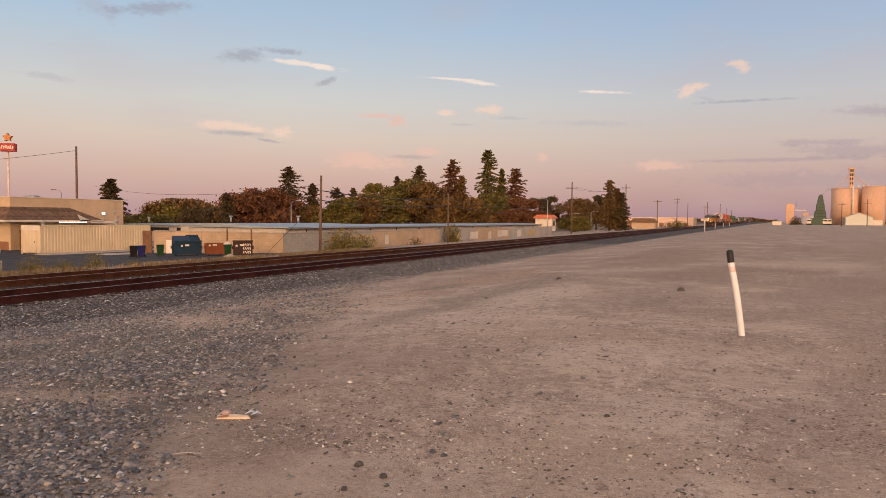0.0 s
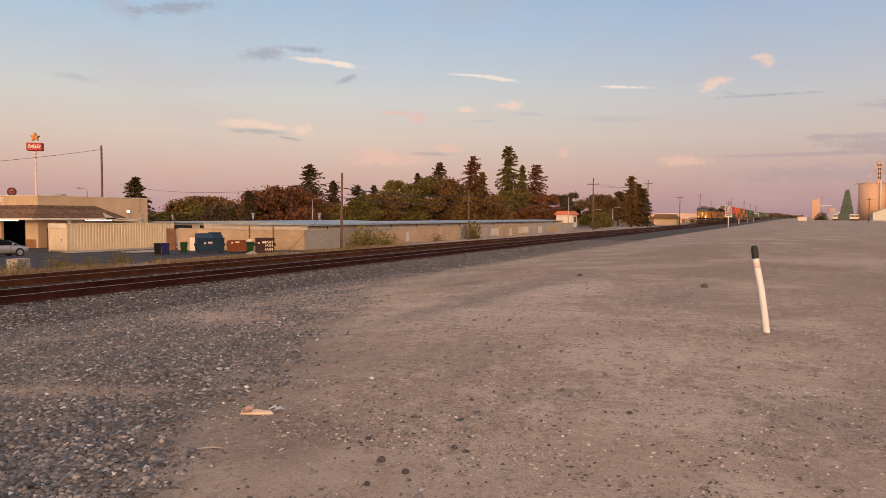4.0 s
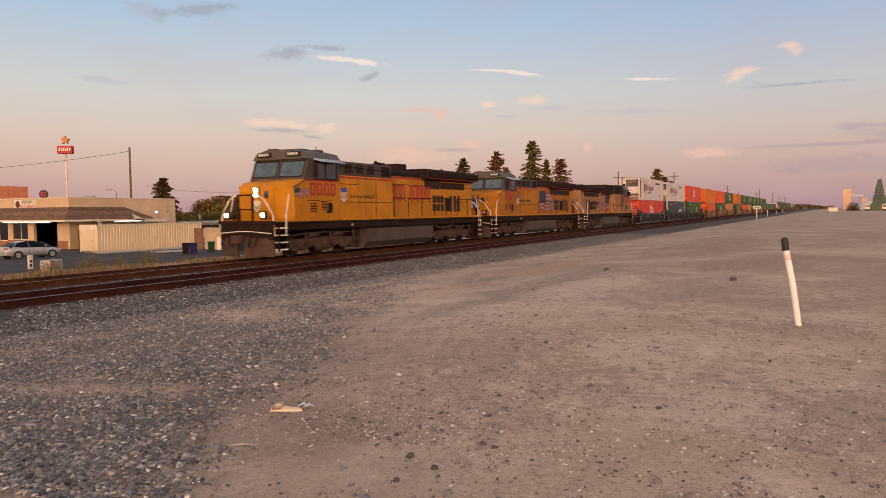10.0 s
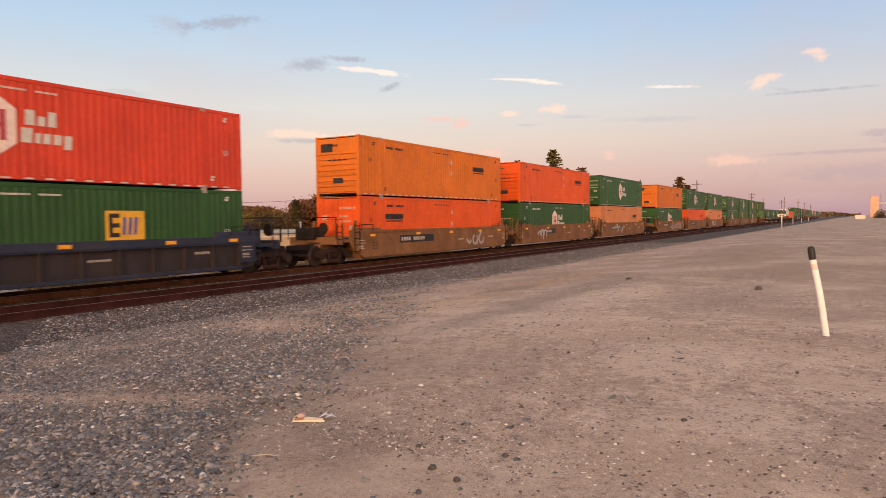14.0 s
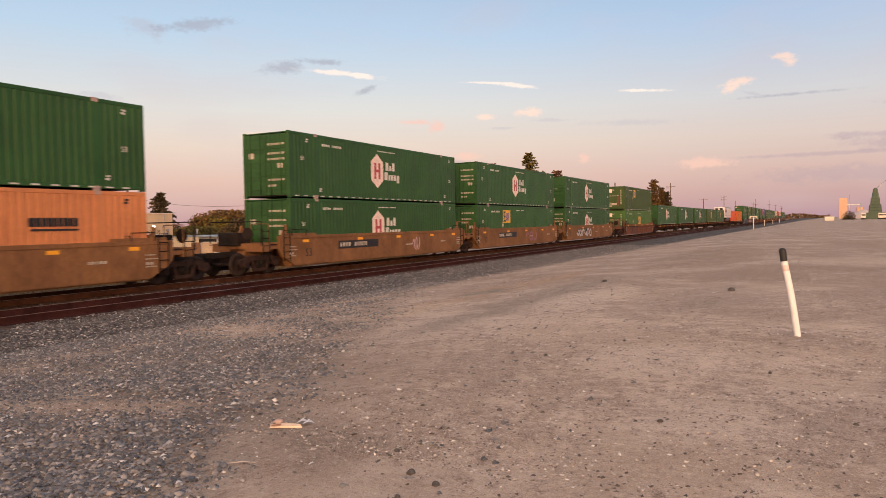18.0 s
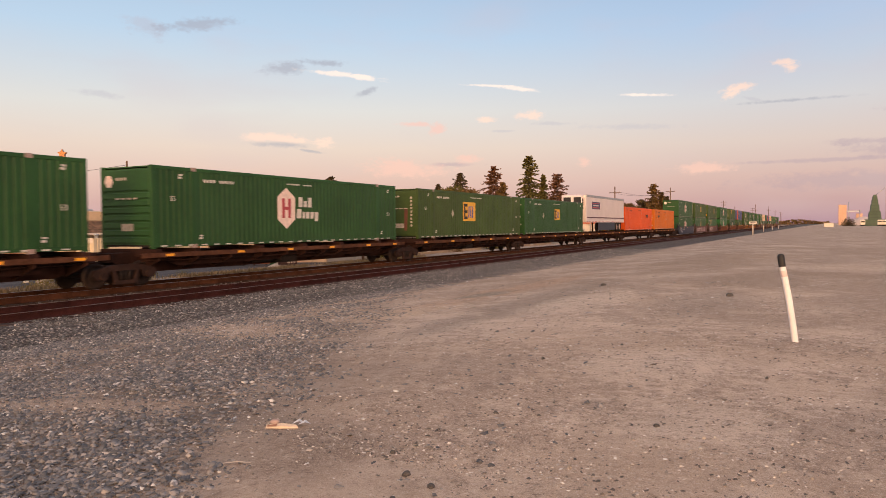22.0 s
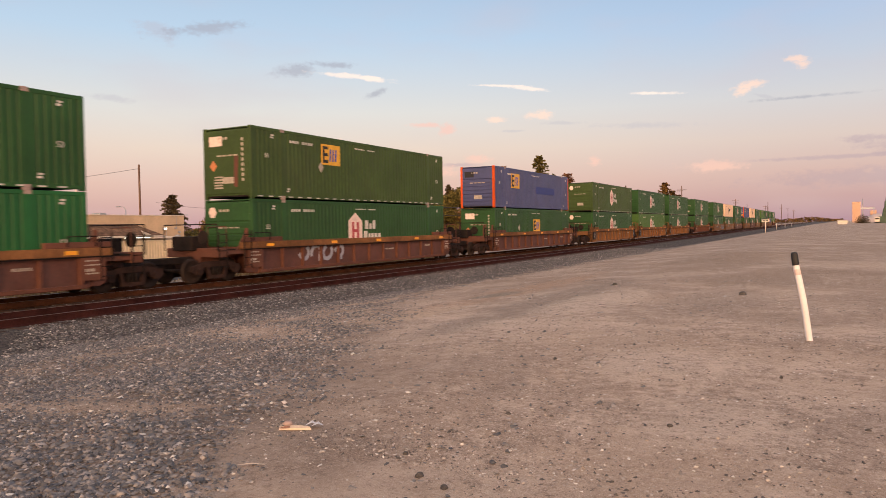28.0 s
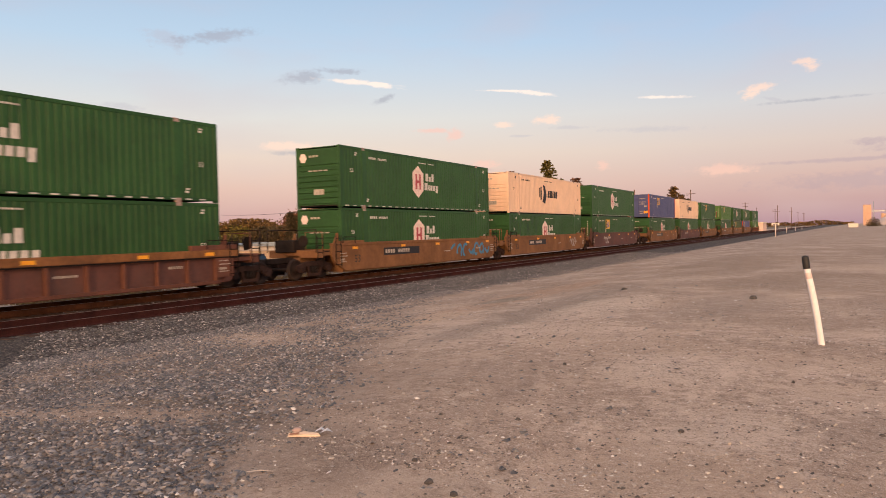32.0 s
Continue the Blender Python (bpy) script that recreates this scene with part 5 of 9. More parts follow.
def leaves(pts, size, material, rng, along=None, flat=0.0):
    """Small folded leaf clumps at the points; along: the way each clump points; flat: how level it lies."""
    n = len(pts)
    p = np.array(pts)
    s = rng.uniform(0.55, 1.35, (n, 1)) * size
    a, b = rng.normal(size=(n, 3)), rng.normal(size=(n, 3))
    if along is not None:
        a = np.array(along) + a * 0.35
        b[:, 2] *= 1 - flat
    a /= np.linalg.norm(a, axis=1)[:, None]
    b -= a * (a * b).sum(1)[:, None]
    b /= np.linalg.norm(b, axis=1)[:, None]
    c = np.cross(a, b)
    v = np.stack([p - a * s, p + b * s * 0.6 + c * s * 0.2, p + a * s, p - b * s * 0.6 + c * s * 0.2], 1).reshape(-1, 3)
    i = 4 * np.arange(n)[:, None]
    f = np.concatenate([i + np.array([[0, 1, 2]]), i + np.array([[0, 2, 3]])], 1).reshape(-1, 3)
    me = bpy.data.meshes.new("crown")
    me.vertices.add(len(v))
    me.vertices.foreach_set("co", v.reshape(-1))
    me.loops.add(len(f) * 3)
    me.loops.foreach_set("vertex_index", f.reshape(-1))
    me.polygons.add(len(f))
    me.polygons.foreach_set("loop_start", np.arange(len(f)) * 3)
    me.update(calc_edges=True)
    me.materials.append(material)
    return me


def broadleaf(x, y, h, w, tone, seed, n=11000):
    """Spreading tree in metres: trunk, forking limbs, a crown of leafy lobes with gaps and a ragged edge."""
    rng = np.random.default_rng(100 + seed)
    R = w * 1.42
    lobes = []
    for i in range(24):
        a, r = rng.uniform(0, 6.28), rng.uniform(0.1, 0.8) ** 0.7
        z = rng.uniform(0.2, 0.9)
        r *= min(1.0, 1.3 - abs(z - 0.45) * 1.45)
        lobes.append((r * R * math.cos(a), r * R * math.sin(a), z * h, rng.uniform(0.2, 0.4) * R))
    lobes.append((0, 0, 0.88 * h, 0.24 * R))
    weight = np.array([q[3] ** 2 for q in lobes])
    weight /= weight.sum()
    pts = []
    for k in rng.choice(len(lobes), size=n, p=weight):
        lx, ly, lz, lr = lobes[k]
        d = rng.normal(size=3)
        d /= np.linalg.norm(d)
        q = np.array((lx, ly, lz)) + d * lr * (rng.uniform(0.5, 1.0) + (0.3 if rng.random() < 0.12 else 0)) * np.array((1, 1, 0.72))
        if 0.06 * h < q[2] < 1.02 * h:
            pts.append(q)
    tr = Shape().cyl((0, 0, -0.1), (0.1, 0, 0.3 * h), 0.05 * R + 0.08, 8, 0.03 * R + 0.05)
    for lx, ly, lz, lr in lobes[:10]:
        tr.rod([(0.1, 0, 0.22 * h), (lx * 0.5, ly * 0.5, (0.26 * h + lz) / 2), (lx, ly, lz)], 0.05 + 0.008 * R, 5)
    t = thing("tree", f"{TONE[tone]} broadleaf tree with an uneven crown", "tree", pose(x, y, land(x), 0, 0, seed * 67), "trees behind the storage buildings")
    part("trunk", tr, BARK, t)
    part("crown", leaves(pts, 0.09 + 0.024 * R, LEAF[tone], rng), LEAF[tone], t)


def conifer(x, y, h, w, tone, seed, n=9000):
    """Evergreen in metres: straight trunk, level and drooping boughs at every height, sky between them."""
    rng = np.random.default_rng(300 + seed)
    R = w * 1.75
    tr = Shape().cyl((0, 0, -0.1), (0, 0, h * 0.99), 0.016 * h, 8, 0.03)
    pts, ways = [], []
    boughs = int(170 + h * 15)
    lean = rng.uniform(-0.02, 0.02) * h
    for k in range(boughs):
        z = 0.07 + 0.92 * (k / boughs) ** 0.9
        a = k * 2.4 + rng.uniform(-0.6, 0.6)
        bulge = 1 + 0.6 * noise.noise((math.cos(a) * 1.2, math.sin(a) * 1.2, z * 7 + seed * 3.1))
        r = R * ((1.03 - z) ** 0.62 * rng.uniform(0.3, 1.12) * bulge + 0.02)
        rise = rng.uniform(-0.28, 0.02) if z < 0.75 else rng.uniform(-0.1, 0.5)
        root, tip = np.array((lean * z, 0, z * h)), np.array((lean * z + r * math.cos(a), r * math.sin(a), z * h + rise * r))
        if k % 3 == 0:
            tr.cyl(tuple(root), tuple(tip), 0.05, 4, 0.015, caps=False)
        side = np.array((-math.sin(a), math.cos(a), 0))
        for q in range(int(n / boughs * (0.25 + 1.1 * r / R)) + 3):
            f = rng.uniform(0.12, 1.0) ** 0.75
            pts.append(root * (1 - f) + tip * f + side * rng.normal() * 0.1 * r * (1.15 - f) + np.array((0, 0, rng.normal() * 0.025 * r - 0.1 * r * f * f)))
            ways.append((tip - root) / max(0.1, r) + side * rng.uniform(-1.0, 1.0) + np.array((0, 0, rng.uniform(-0.6, 0.15))))
    t = thing("conifer", f"{'tall ' if h > 12 else ''}{TONE[tone]} conifer with drooping uneven branches", "tree", pose(x, y, land(x), 0, 0, seed * 53), "conifers behind the storage buildings")
    part("trunk", tr, BARK, t)
    part("crown", leaves(pts, 0.15 + 0.006 * h, LEAF[tone], rng, ways, 0.3), LEAF[tone], t)


NEAR_TREES = [(-106, 106, 5.6, 3.5, 'y'), (-104, 108, 6.8, 5.3, 'n'), (-87, 82, 3.6, 3.3, 'g'), (-78, 98, 8.1, 4.4, 'r'), (-78, 104, 8.5, 3.3, 'r'), (-71, 115, 7.0, 3.0, 'g'), (-74, 130, 10.9, 2.4, 'y'), (-71, 121, 7.2, 3.9, 'n'), (-69, 128, 9.9, 3.7, 'g'), (-67, 134, 12.3, 3.1, 'g'), (-61, 132, 10.9, 3.9, 'n'), (-55, 139, 8.0, 3.5, 'n'), (-55, 156, 8.7, 3.9, 'g'), (-50, 152, 7.7, 3.2, 'r'), (-49, 163, 8.0, 3.5, 'r')]
FAR_TREES = [(-61, 222, 11.5, 2.7, 'd'), (-62, 211, 9.9, 3.5, 'd'), (-52, 214, 10.0, 4.2, 'n'), (-42, 175, 3.8, 3.1, 'g'), (-49, 235, 11.7, 3.8, 'd'), (-51, 229, 10.5, 3.7, 'n'), (-100, 112, 5.8, 2.6, 'd'), (-77, 111, 5.8, 2.8, 'n'), (-74, 113, 5.0, 3.0, 'g'), (-82, 98, 4.9, 3.0, 'n'), (-95, 104, 4.6, 3.2, 'd'), (-66, 150, 8.5, 4.5, 'n'), (-63, 140, 6.5, 4.0, 'r'), (-90, 100, 5.0, 4.0, 'd')]
CONIFERS = [(-83, 73, 8.6, 1.9, 'd'), (-78, 91, 7.2, 1.4, 'd'), (-88, 121, 13.7, 3.1, 'd'), (-87, 128, 10.7, 1.8, 'd'), (-91, 144, 10.4, 2.7, 'd'), (-90, 150, 10.7, 1.8, 'd'), (-76, 146, 13.1, 1.4, 'd'), (-72, 149, 15.6, 2.4, 'd'), (-65, 152, 17.0, 3.2, 'r'), (-61, 148, 13.0, 1.8, 'n'), (-60, 162, 20.0, 2.9, 'g'), (-57, 163, 15.5, 1.6, 'g'), (-56, 171, 16.0, 3.2, 'r'), (-37.0, 194, 13.6, 2.2, 'n'), (-34.0, 195, 10.2, 1.8, 'd'), (-35.6, 196, 11.5, 1.9, 'n')]
for i, row in enumerate(NEAR_TREES + FAR_TREES):
    broadleaf(*row, i)
for i, row in enumerate(CONIFERS):
    conifer(*row, i)


def shrub(x, y, w, h, tone, seed, label, n=900, size=0.05):
    rng = np.random.default_rng(seed)
    pts = [np.array((rng.normal() * 0.4, rng.normal() * 0.4, abs(rng.normal()) * 0.45)) for _ in range(n)]
    pts = [p * min(1.0, 1.0 / max(0.2, float(np.linalg.norm(p)))) for p in pts]
    s = thing("shrub", label, "shrub", pose(x, y, land(x) - 0.05), "shrubs")
    s.scale = (w, w, h)
    st = Shape()
    for i in range(9):
        st.cyl((0, 0, 0), (rng.normal() * 0.4, rng.normal() * 0.4, 0.8), 0.012, 4, 0.004)
    part("stems", st, BARK, s)
    part("foliage", leaves(pts, size, LEAF[tone], rng), LEAF[tone], s)


shrub(-33.8, 54.6, 2.2, 1.9, "y", 1, "straggly yellow-green bush against the wall", 1100, 0.05)
shrub(-33.8, 58.5, 1.5, 1.3, "y", 2, "straggly yellow-green bush against the wall", 700, 0.05)
shrub(-33.9, 79.4, 1.3, 2.2, "g", 3, "green bush beside the wooden pole", 900, 0.06)
shrub(-33.9, 69.5, 1.0, 0.9, "n", 4, "small dry brown bush by the wall", 400, 0.06)
shrub(-28.2, 274, 5.5, 2.6, "g", 5, "low wide green bush near the track", 1300, 0.05)
shrub(17.0, 420, 3.6, 4.4, "d", 6, "dark round bush before the grain elevator", 900, 0.07)
for i, (x, y, w, h) in enumerate(((-33.5, 22.5, 0.9, 1.0), (-33.8, 24.8, 1.0, 1.25), (-33.2, 26.2, 0.8, 0.9), (-32.6, 27.6, 0.9, 1.3), (-31.5, 20.5, 0.9, 0.7), (-31.0, 23.5, 0.8, 0.6), (-31.8, 29.5, 0.6, 0.6))):
    shrub(x, y, w * 0.85, h * 0.62, "y", 20 + i, "weedy straw-yellow shrub beside the track", 800, 0.045)


def dry_grass():
    rng = np.random.default_rng(77)
    v, f = [], []
    for i in range(9000):
        x = -28.2 - abs(rng.normal()) * 0.7
        y = rng.uniform(17, 60)
        if noise.noise((x * 0.5, y * 0.25, 2.0)) < -0.25 + (0.5 if y > 52 else 0):
            continue
        z = land(x)
        h, a = rng.uniform(0.08, 0.28), rng.uniform(0, 6.28)
        dx, dy = 0.03 * math.cos(a), 0.03 * math.sin(a)
        lx, ly = rng.normal() * 0.08, rng.normal() * 0.08
        k = len(v)
        v += [(x - dx, y - dy, z), (x + dx, y + dy, z), (x + lx, y + ly, z + h)]
        f.append((k, k + 1, k + 2))
    m = leaf_material("dry_straw_grass", (0.17, 0.12, 0.06), (0.28, 0.20, 0.11), (0.38, 0.28, 0.16))
    solid("dry_grass", Shape().add(v, f), m, "strip of dry straw-coloured grass along the service road", "grass", "stuff")


dry_grass()


# ---- far plain: grain elevators, sheds, poles ----
def silos():
    # the low sun's orange is put into the concrete's base colour
    C = mat("sunlit_silo_concrete", (0.66, 0.41, 0.28), 0.9, 0, 0.08, 0.08, 0.25, (0.46, 0.29, 0.21), 0.15)
    s = thing("grain_silos", "tall pale concrete grain silos with a headhouse on top", "silo", pose(0, 0, 0.33))
    for x, y, r, h in ((42.0, 449, 6.6, 19.6), (55.5, 447, 5.6, 20.4), (50.5, 462, 6.4, 19.9)):
        part("silo", Shape().cyl((x, y, 0), (x, y, h), r, 28), C, s)
        part("silo_rim", Shape().cyl((x, y, h), (x, y, h + 0.4), r + 0.12, 28), C, s)
    part("headhouse", Shape().box(43.9, 45.9, 447, 449, 20.0, 30.2).box(43.4, 46.4, 446.6, 449.6, 28.0, 28.4).box(43.4, 46.4, 446.6, 449.6, 30.2, 31.2), C, s)
    sh = Shape()
    for z in (22, 24.3, 26.6, 28.9):
        sh.box(44.15, 44.75, 446.95, 446.99, z, z + 1.5).box(45.05, 45.65, 446.95, 446.99, z, z + 1.5)
    part("headhouse_window", sh, DARK0, s)
    part("leg_brace", Shape().rod([(37.5, 449, 19.8), (43.5, 449, 27.0)], 0.2).rod([(54, 449, 20), (46.2, 449, 27.0)], 0.2), C, s)
    part("conveyor_pipe", Shape().rod([(45.2, 441.8, 21), (45.2, 441.8, 5.2), (49.0, 440, 1.5)], 0.45, 8), TRIM, s)
    sh = Shape()
    for x in (48, 50, 52.5, 55, 57.5):
        sh.box(x, x + 0.7, 446, 446.6, 20.5, 21.4)
    part("roof_gear", sh, GALV, s)
    shed = thing("gable_shed", "white metal shed with a gable roof", "shed", pose(46.6, 424, 0.33))
    part("wall", Shape().prism([(-6.2, 0), (6.2, 0), (6.2, 3.9), (0, 6.2), (-6.2, 3.9)], "y", 0, 12), mat("white_metal_shed", (0.62, 0.60, 0.52), 0.6), shed)
    part("roof", Shape().prism([(-6.5, 3.8), (0, 6.25), (6.5, 3.8), (6.5, 4.0), (0, 6.5), (-6.5, 4.0)], "y", -0.4, 12.3), GALV, shed)
    part("lean_to", Shape().box(6.2, 10.5, 0.5, 9, 0, 2.6), TRIM, shed)
    G = mat("green_elevator_siding", (0.075, 0.11, 0.075), 0.7, 0, 0.15, 0.2, 0.3)
    e = thing("green_elevator", "green metal-clad grain elevator tower", "elevator", pose(29.2, 430, 0.33))
    part("base", Shape().box(-4.6, 4.8, -3, 6, 0, 3.4), G, e)
    part("tower", Shape().prism([(-3.0, 3.4), (2.8, 3.4), (2.4, 7.4), (1.9, 7.6), (1.7, 11.0), (1.3, 11.2), (1.2, 13.4), (-1.4, 13.4), (-1.5, 11.2), (-1.9, 11.0), (-2.1, 7.6), (-2.6, 7.4)], "y", -2, 4), G, e)
    part("cap", Shape().prism([(-1.2, 13.4), (1.0, 13.4), (0.9, 15.0), (0.4, 16.0), (-0.6, 16.0), (-1.1, 15.0)], "y", -1.4, 3), G, e)
    part("spout", Shape().rod([(0.2, -1, 15.8), (3.2, -1, 18.6), (5.6, -1, 20.8)], 0.12), GALV, e)
    sh = Shape()
    for i in range(6):
        sh.box(-2.7 + 0.22 * i, 2.5 - 0.22 * i, -2.06, -2.0, 4.4 + i * 1.55, 4.5 + i * 1.55)
    part("siding_seam", sh, DARK0, e)
    t = thing("concrete_tower", "pale concrete elevator tower with conveyor bridge", "tower", pose(20.3, 600, 0.33))
    part("tower", Shape().box(-2.5, 2.6, -2, 3, 0, 14.9), C, t)
    part("conveyor", Shape().box(2.6, 11.5, 0, 0.6, 9.8, 10.6).rod([(4, 0, 0), (4, 0, 17)], 0.25).rod([(11, 0, 0), (11, 0, 11)], 0.25), GALV, t)
    part("dome", Shape().lathe([(8.0, 0), (7.6, 2.5), (5.5, 4.6), (2.5, 5.8), (0.05, 6.2)], (12.5, -20, 0), "z", 20), mat("pale_storage_dome", (0.5, 0.42, 0.4), 0.8), t)
    part("house", Shape().box(9, 13, 5, 10, 0, 8.5), C, t)


silos()


def hauler(x, y):
    t = thing("road_tractor", "white road tractor parked at the elevator", "truck", pose(x, y, 0.33), "trucks parked at the elevator")
    part("cab", Shape().prism([(-1.6, 0.9), (-1.6, 3.6), (0.2, 3.9), (0.6, 2.4), (2.2, 2.1), (2.2, 0.7)], "x", -1.25, 1.25), TRIM, t)
    part("windscreen", Shape().box(-1.1, 1.1, -1.64, -1.605, 2.3, 3.2), SHOPGLASS, t)
    t.scale = (0.8, 0.8, 0.8)
    part("wheels", Shape().cyl((-1.3, -0.6, 0.5), (1.3, -0.6, 0.5), 0.5, 12).cyl((-1.3, 1.6, 0.5), (1.3, 1.6, 0.5), 0.5, 12), DARK0, t)


hauler(22.6, 408), hauler(29.8, 407), hauler(31.9, 410)
h = thing("far_house", "low house with brown roof beyond the track", "house", pose(-38.5, 262, -1.2))
part("wall", Shape().box(-3.5, 4.2, 0, 8, 0, 2.4), STUCCO, h)
part("roof", Shape().prism([(-4.2, 2.4), (4.8, 2.4), (3.0, 3.9), (-3.0, 3.9)], "y", -0.6, 8.6), SHINGLE, h)
for x0, x1, y in ((-52, -40, 378), (-40.5, -31, 384), (-75, -53, 400)):
    w = thing("warehouse", "long low cream warehouse far down the line", "warehouse", None, "far warehouses")
    part("wall", Shape().box(x0, x1, y, y + 20, -1.4, 3.2), mat("cream_warehouse_wall", (0.72, 0.52, 0.42), 0.8, 0, 0.06, 0.2), w)
    part("roof", Shape().box(x0 - 0.3, x1 + 0.3, y - 0.3, y + 20.3, 3.2, 3.6), TRIM, w)
    for i in range(int((x1 - x0) / 4)):
        part("door", Shape().box(x0 + 1 + 4 * i, x0 + 2.8 + 4 * i, y - 0.05, y - 0.01, -1.4, 0.9), STUCCO2, w)
hut = thing("far_hut", "small pale hut beside the far track", "hut", pose(6.8, 352, -0.2))
part("wall", Shape().box(-1.8, 1.8, -1.2, 1.2, 0, 2.1), TRIM, hut)
part("roof", Shape().box(-2.0, 2.0, -1.4, 1.4, 2.1, 2.3), GALV, hut)


def hedge_line(name, label, x0, x1, y, h, seed, tone):
    """A far strip of trees on the horizon."""
    rng = np.random.default_rng(seed)
    pts = []
    for i in range(2600):
        x = rng.uniform(x0, x1)
        top = h * (0.55 + 0.45 * noise.noise((x * 0.02, y * 0.01, seed)) + 0.25 * noise.noise((x * 0.09, 3.0, seed)))
        pts.append(np.array((x, y + rng.normal() * 8, rng.uniform(0, max(1.0, top)))))
    me = leaves(pts, h * 0.17, LEAF[tone], rng)
    me.name = name
    tagged(new(name, me), label, "tree line", "", "stuff")


hedge_line("far_tree_line", "distant dark tree line on the horizon", 55, 420, 700, 9, 3, "d")
hedge_line("far_tree_line", "distant hazy tree line on the horizon", -260, 30, 1500, 12, 4, "n")
hedge_line("far_tree_line", "distant trees behind the warehouses", -140, -40, 430, 5.5, 5, "d")

# ---- things on the lot ----
def lot_things():
    p = thing("marker_post", "leaning white plastic marker post with black top", "post", pose(-0.18, 10.92, 0.32, -2.0, -7.4, 0))
    shaft = [(0.0, -0.1), (0.0, 0.3), (-0.006, 0.6), (-0.02, 0.85), (-0.034, 1.06)]
    tube = Shape()
    for (x0, z0), (x1, z1) in zip(shaft, shaft[1:]):
        tube.cyl((x0, 0, z0), (x1, 0, z1), 0.043, 16, caps=False)
    part("post", tube, mat("scuffed_white_plastic", (0.80, 0.76, 0.76), 0.5, 0, 0.05, 4.0, 0.25, (0.60, 0.49, 0.45), 0.2), p)
    part("cap", Shape().lathe([(0.045, 1.055), (0.047, 1.2), (0.04, 1.225), (0.02, 1.24), (0.002, 1.242)], (-0.035, 0, 0), "z", 16), mat("black_post_cap", (0.02, 0.018, 0.018), 0.6), p)
    part("reflective_band", Shape().cyl((-0.026, 0, 0.92), (-0.0315, 0, 1.0), 0.0445, 16, caps=False), mat("flaking_pink_band", (0.74, 0.58, 0.55), 0.5, 0, 0.12, 12.0, 0.5, (0.45, 0.2, 0.17)), p)
    s = thing("track_sign", "small white sign on a post beside the track", "sign", pose(-8.7, 131, 0.03))
    part("post", Shape().cyl((0, 0, 0), (0, 0, 2.1), 0.09, 8), TRIM, s)
    part("board", Shape().box(-0.6, 0.6, -0.05, -0.02, 1.9, 2.3, 0.01), TRIM, s)
    part("stencil", Shape().box(-0.4, 0.4, -0.056, -0.051, 2.02, 2.15), DARK0, s)
    for x, y, hh in ((-11.0, 205, 1.6), (-11.5, 262, 1.4), (-12.0, 330, 1.5)):
        st = thing("track_stake", "thin white stake beside the track", "stake", pose(x, y, land(x)), "track stakes")
        part("stake", Shape().cyl((0, 0, 0), (0, 0, hh), 0.09, 8), TRIM, st)
        part("cap", Shape().cyl((0, 0, hh), (0, 0, hh + 0.12), 0.095, 8), DARK0, st)
    STRAW = mat("pale_torn_cardboard", (0.72, 0.55, 0.40), 0.8, 0, 0.12, 8.0, 0.2)
    tr = thing("torn_wrapper", "crumpled pale food wrapper lying on the gravel", "litter", pose(-3.79, 4.52, height(-3.79, 4.52) + 0.01, 0, 0, 25))
    part("wrapper", Shape().add([(-0.13, -0.035, 0.0), (0.0, -0.045, 0.014), (0.13, -0.03, 0.004), (0.11, 0.0, 0.014), (0.0, 0.005, 0.026), (-0.13, -0.005, 0.014), (-0.135, -0.04, -0.006), (0.0, -0.05, -0.004), (0.135, -0.035, -0.006)], [(0, 1, 4, 5), (1, 2, 3, 4), (6, 7, 1, 0), (7, 8, 2, 1)]), STRAW, tr)
    part("stain", Shape().add([(-0.12, -0.037, 0.008), (-0.04, -0.04, 0.015), (-0.04, -0.012, 0.024), (-0.12, -0.015, 0.014)], [(0, 1, 2, 3)]), mat("brown_grease_stain", (0.36, 0.17, 0.10), 0.7), tr, "brown grease stain")
    tissue = mat("white_tissue_paper", (0.80, 0.76, 0.74), 0.8)
    for dx, dy in ((0.06, 0.06), (0.115, 0.03)):
        part("tissue_scrap", Shape().add([(dx, dy, 0.004), (dx + 0.06, dy - 0.015, 0.03), (dx + 0.1, dy + 0.03, 0.006), (dx + 0.05, dy + 0.05, 0.034), (dx + 0.01, dy + 0.035, 0.01)], [(0, 1, 3, 4), (1, 2, 3)]), tissue, tr)
    part("food_scrap", Shape().lathe([(0.002, 0.0), (0.036, 0.008), (0.042, 0.024), (0.026, 0.038), (0.002, 0.042)], (-0.08, 0.06, 0.0), "z", 9), mat("pinkish_scrap", (0.5, 0.35, 0.3), 0.8), tr)
    for i, (x, y, ln, a) in enumerate(((-3.5, 3.69, 0.2, 25), (-0.7, 18.5, 0.35, 10), (-3.36, 12.5, 0.16, 40), (0.58, 10.8, 0.22, 10), (-4.2, 13.0, 0.3, 30), (-5.0, 16.2, 0.35, 5), (-2.4, 14.6, 0.25, 20), (0.9, 10.5, 0.25, 60), (-6.0, 24.0, 0.5, 20), (0.4, 19.5, 0.3, 0))):
        z = height(x, y) + 0.008
        solid("wood_splinter", Shape().add([(-ln / 2, -0.009, 0), (0, -0.013, 0.012), (ln / 2, -0.003, 0.004), (ln / 2, 0.004, 0.004), (0, 0.011, 0.014), (-ln / 2, 0.007, 0)], [(0, 1, 4, 5), (1, 2, 3, 4), (5, 4, 1, 0), (4, 3, 2, 1)]), STRAW, "pale splinter of wood lying on the dirt", "splinter", "", pose(x, y, z, 0, 0, a), "pale scraps on the dirt")
    ROCK = mat("dark_field_stone", (0.085, 0.075, 0.07), 0.9, 0, 0.25, 12.0, bump=0.4)
    rng = np.random.default_rng(9)
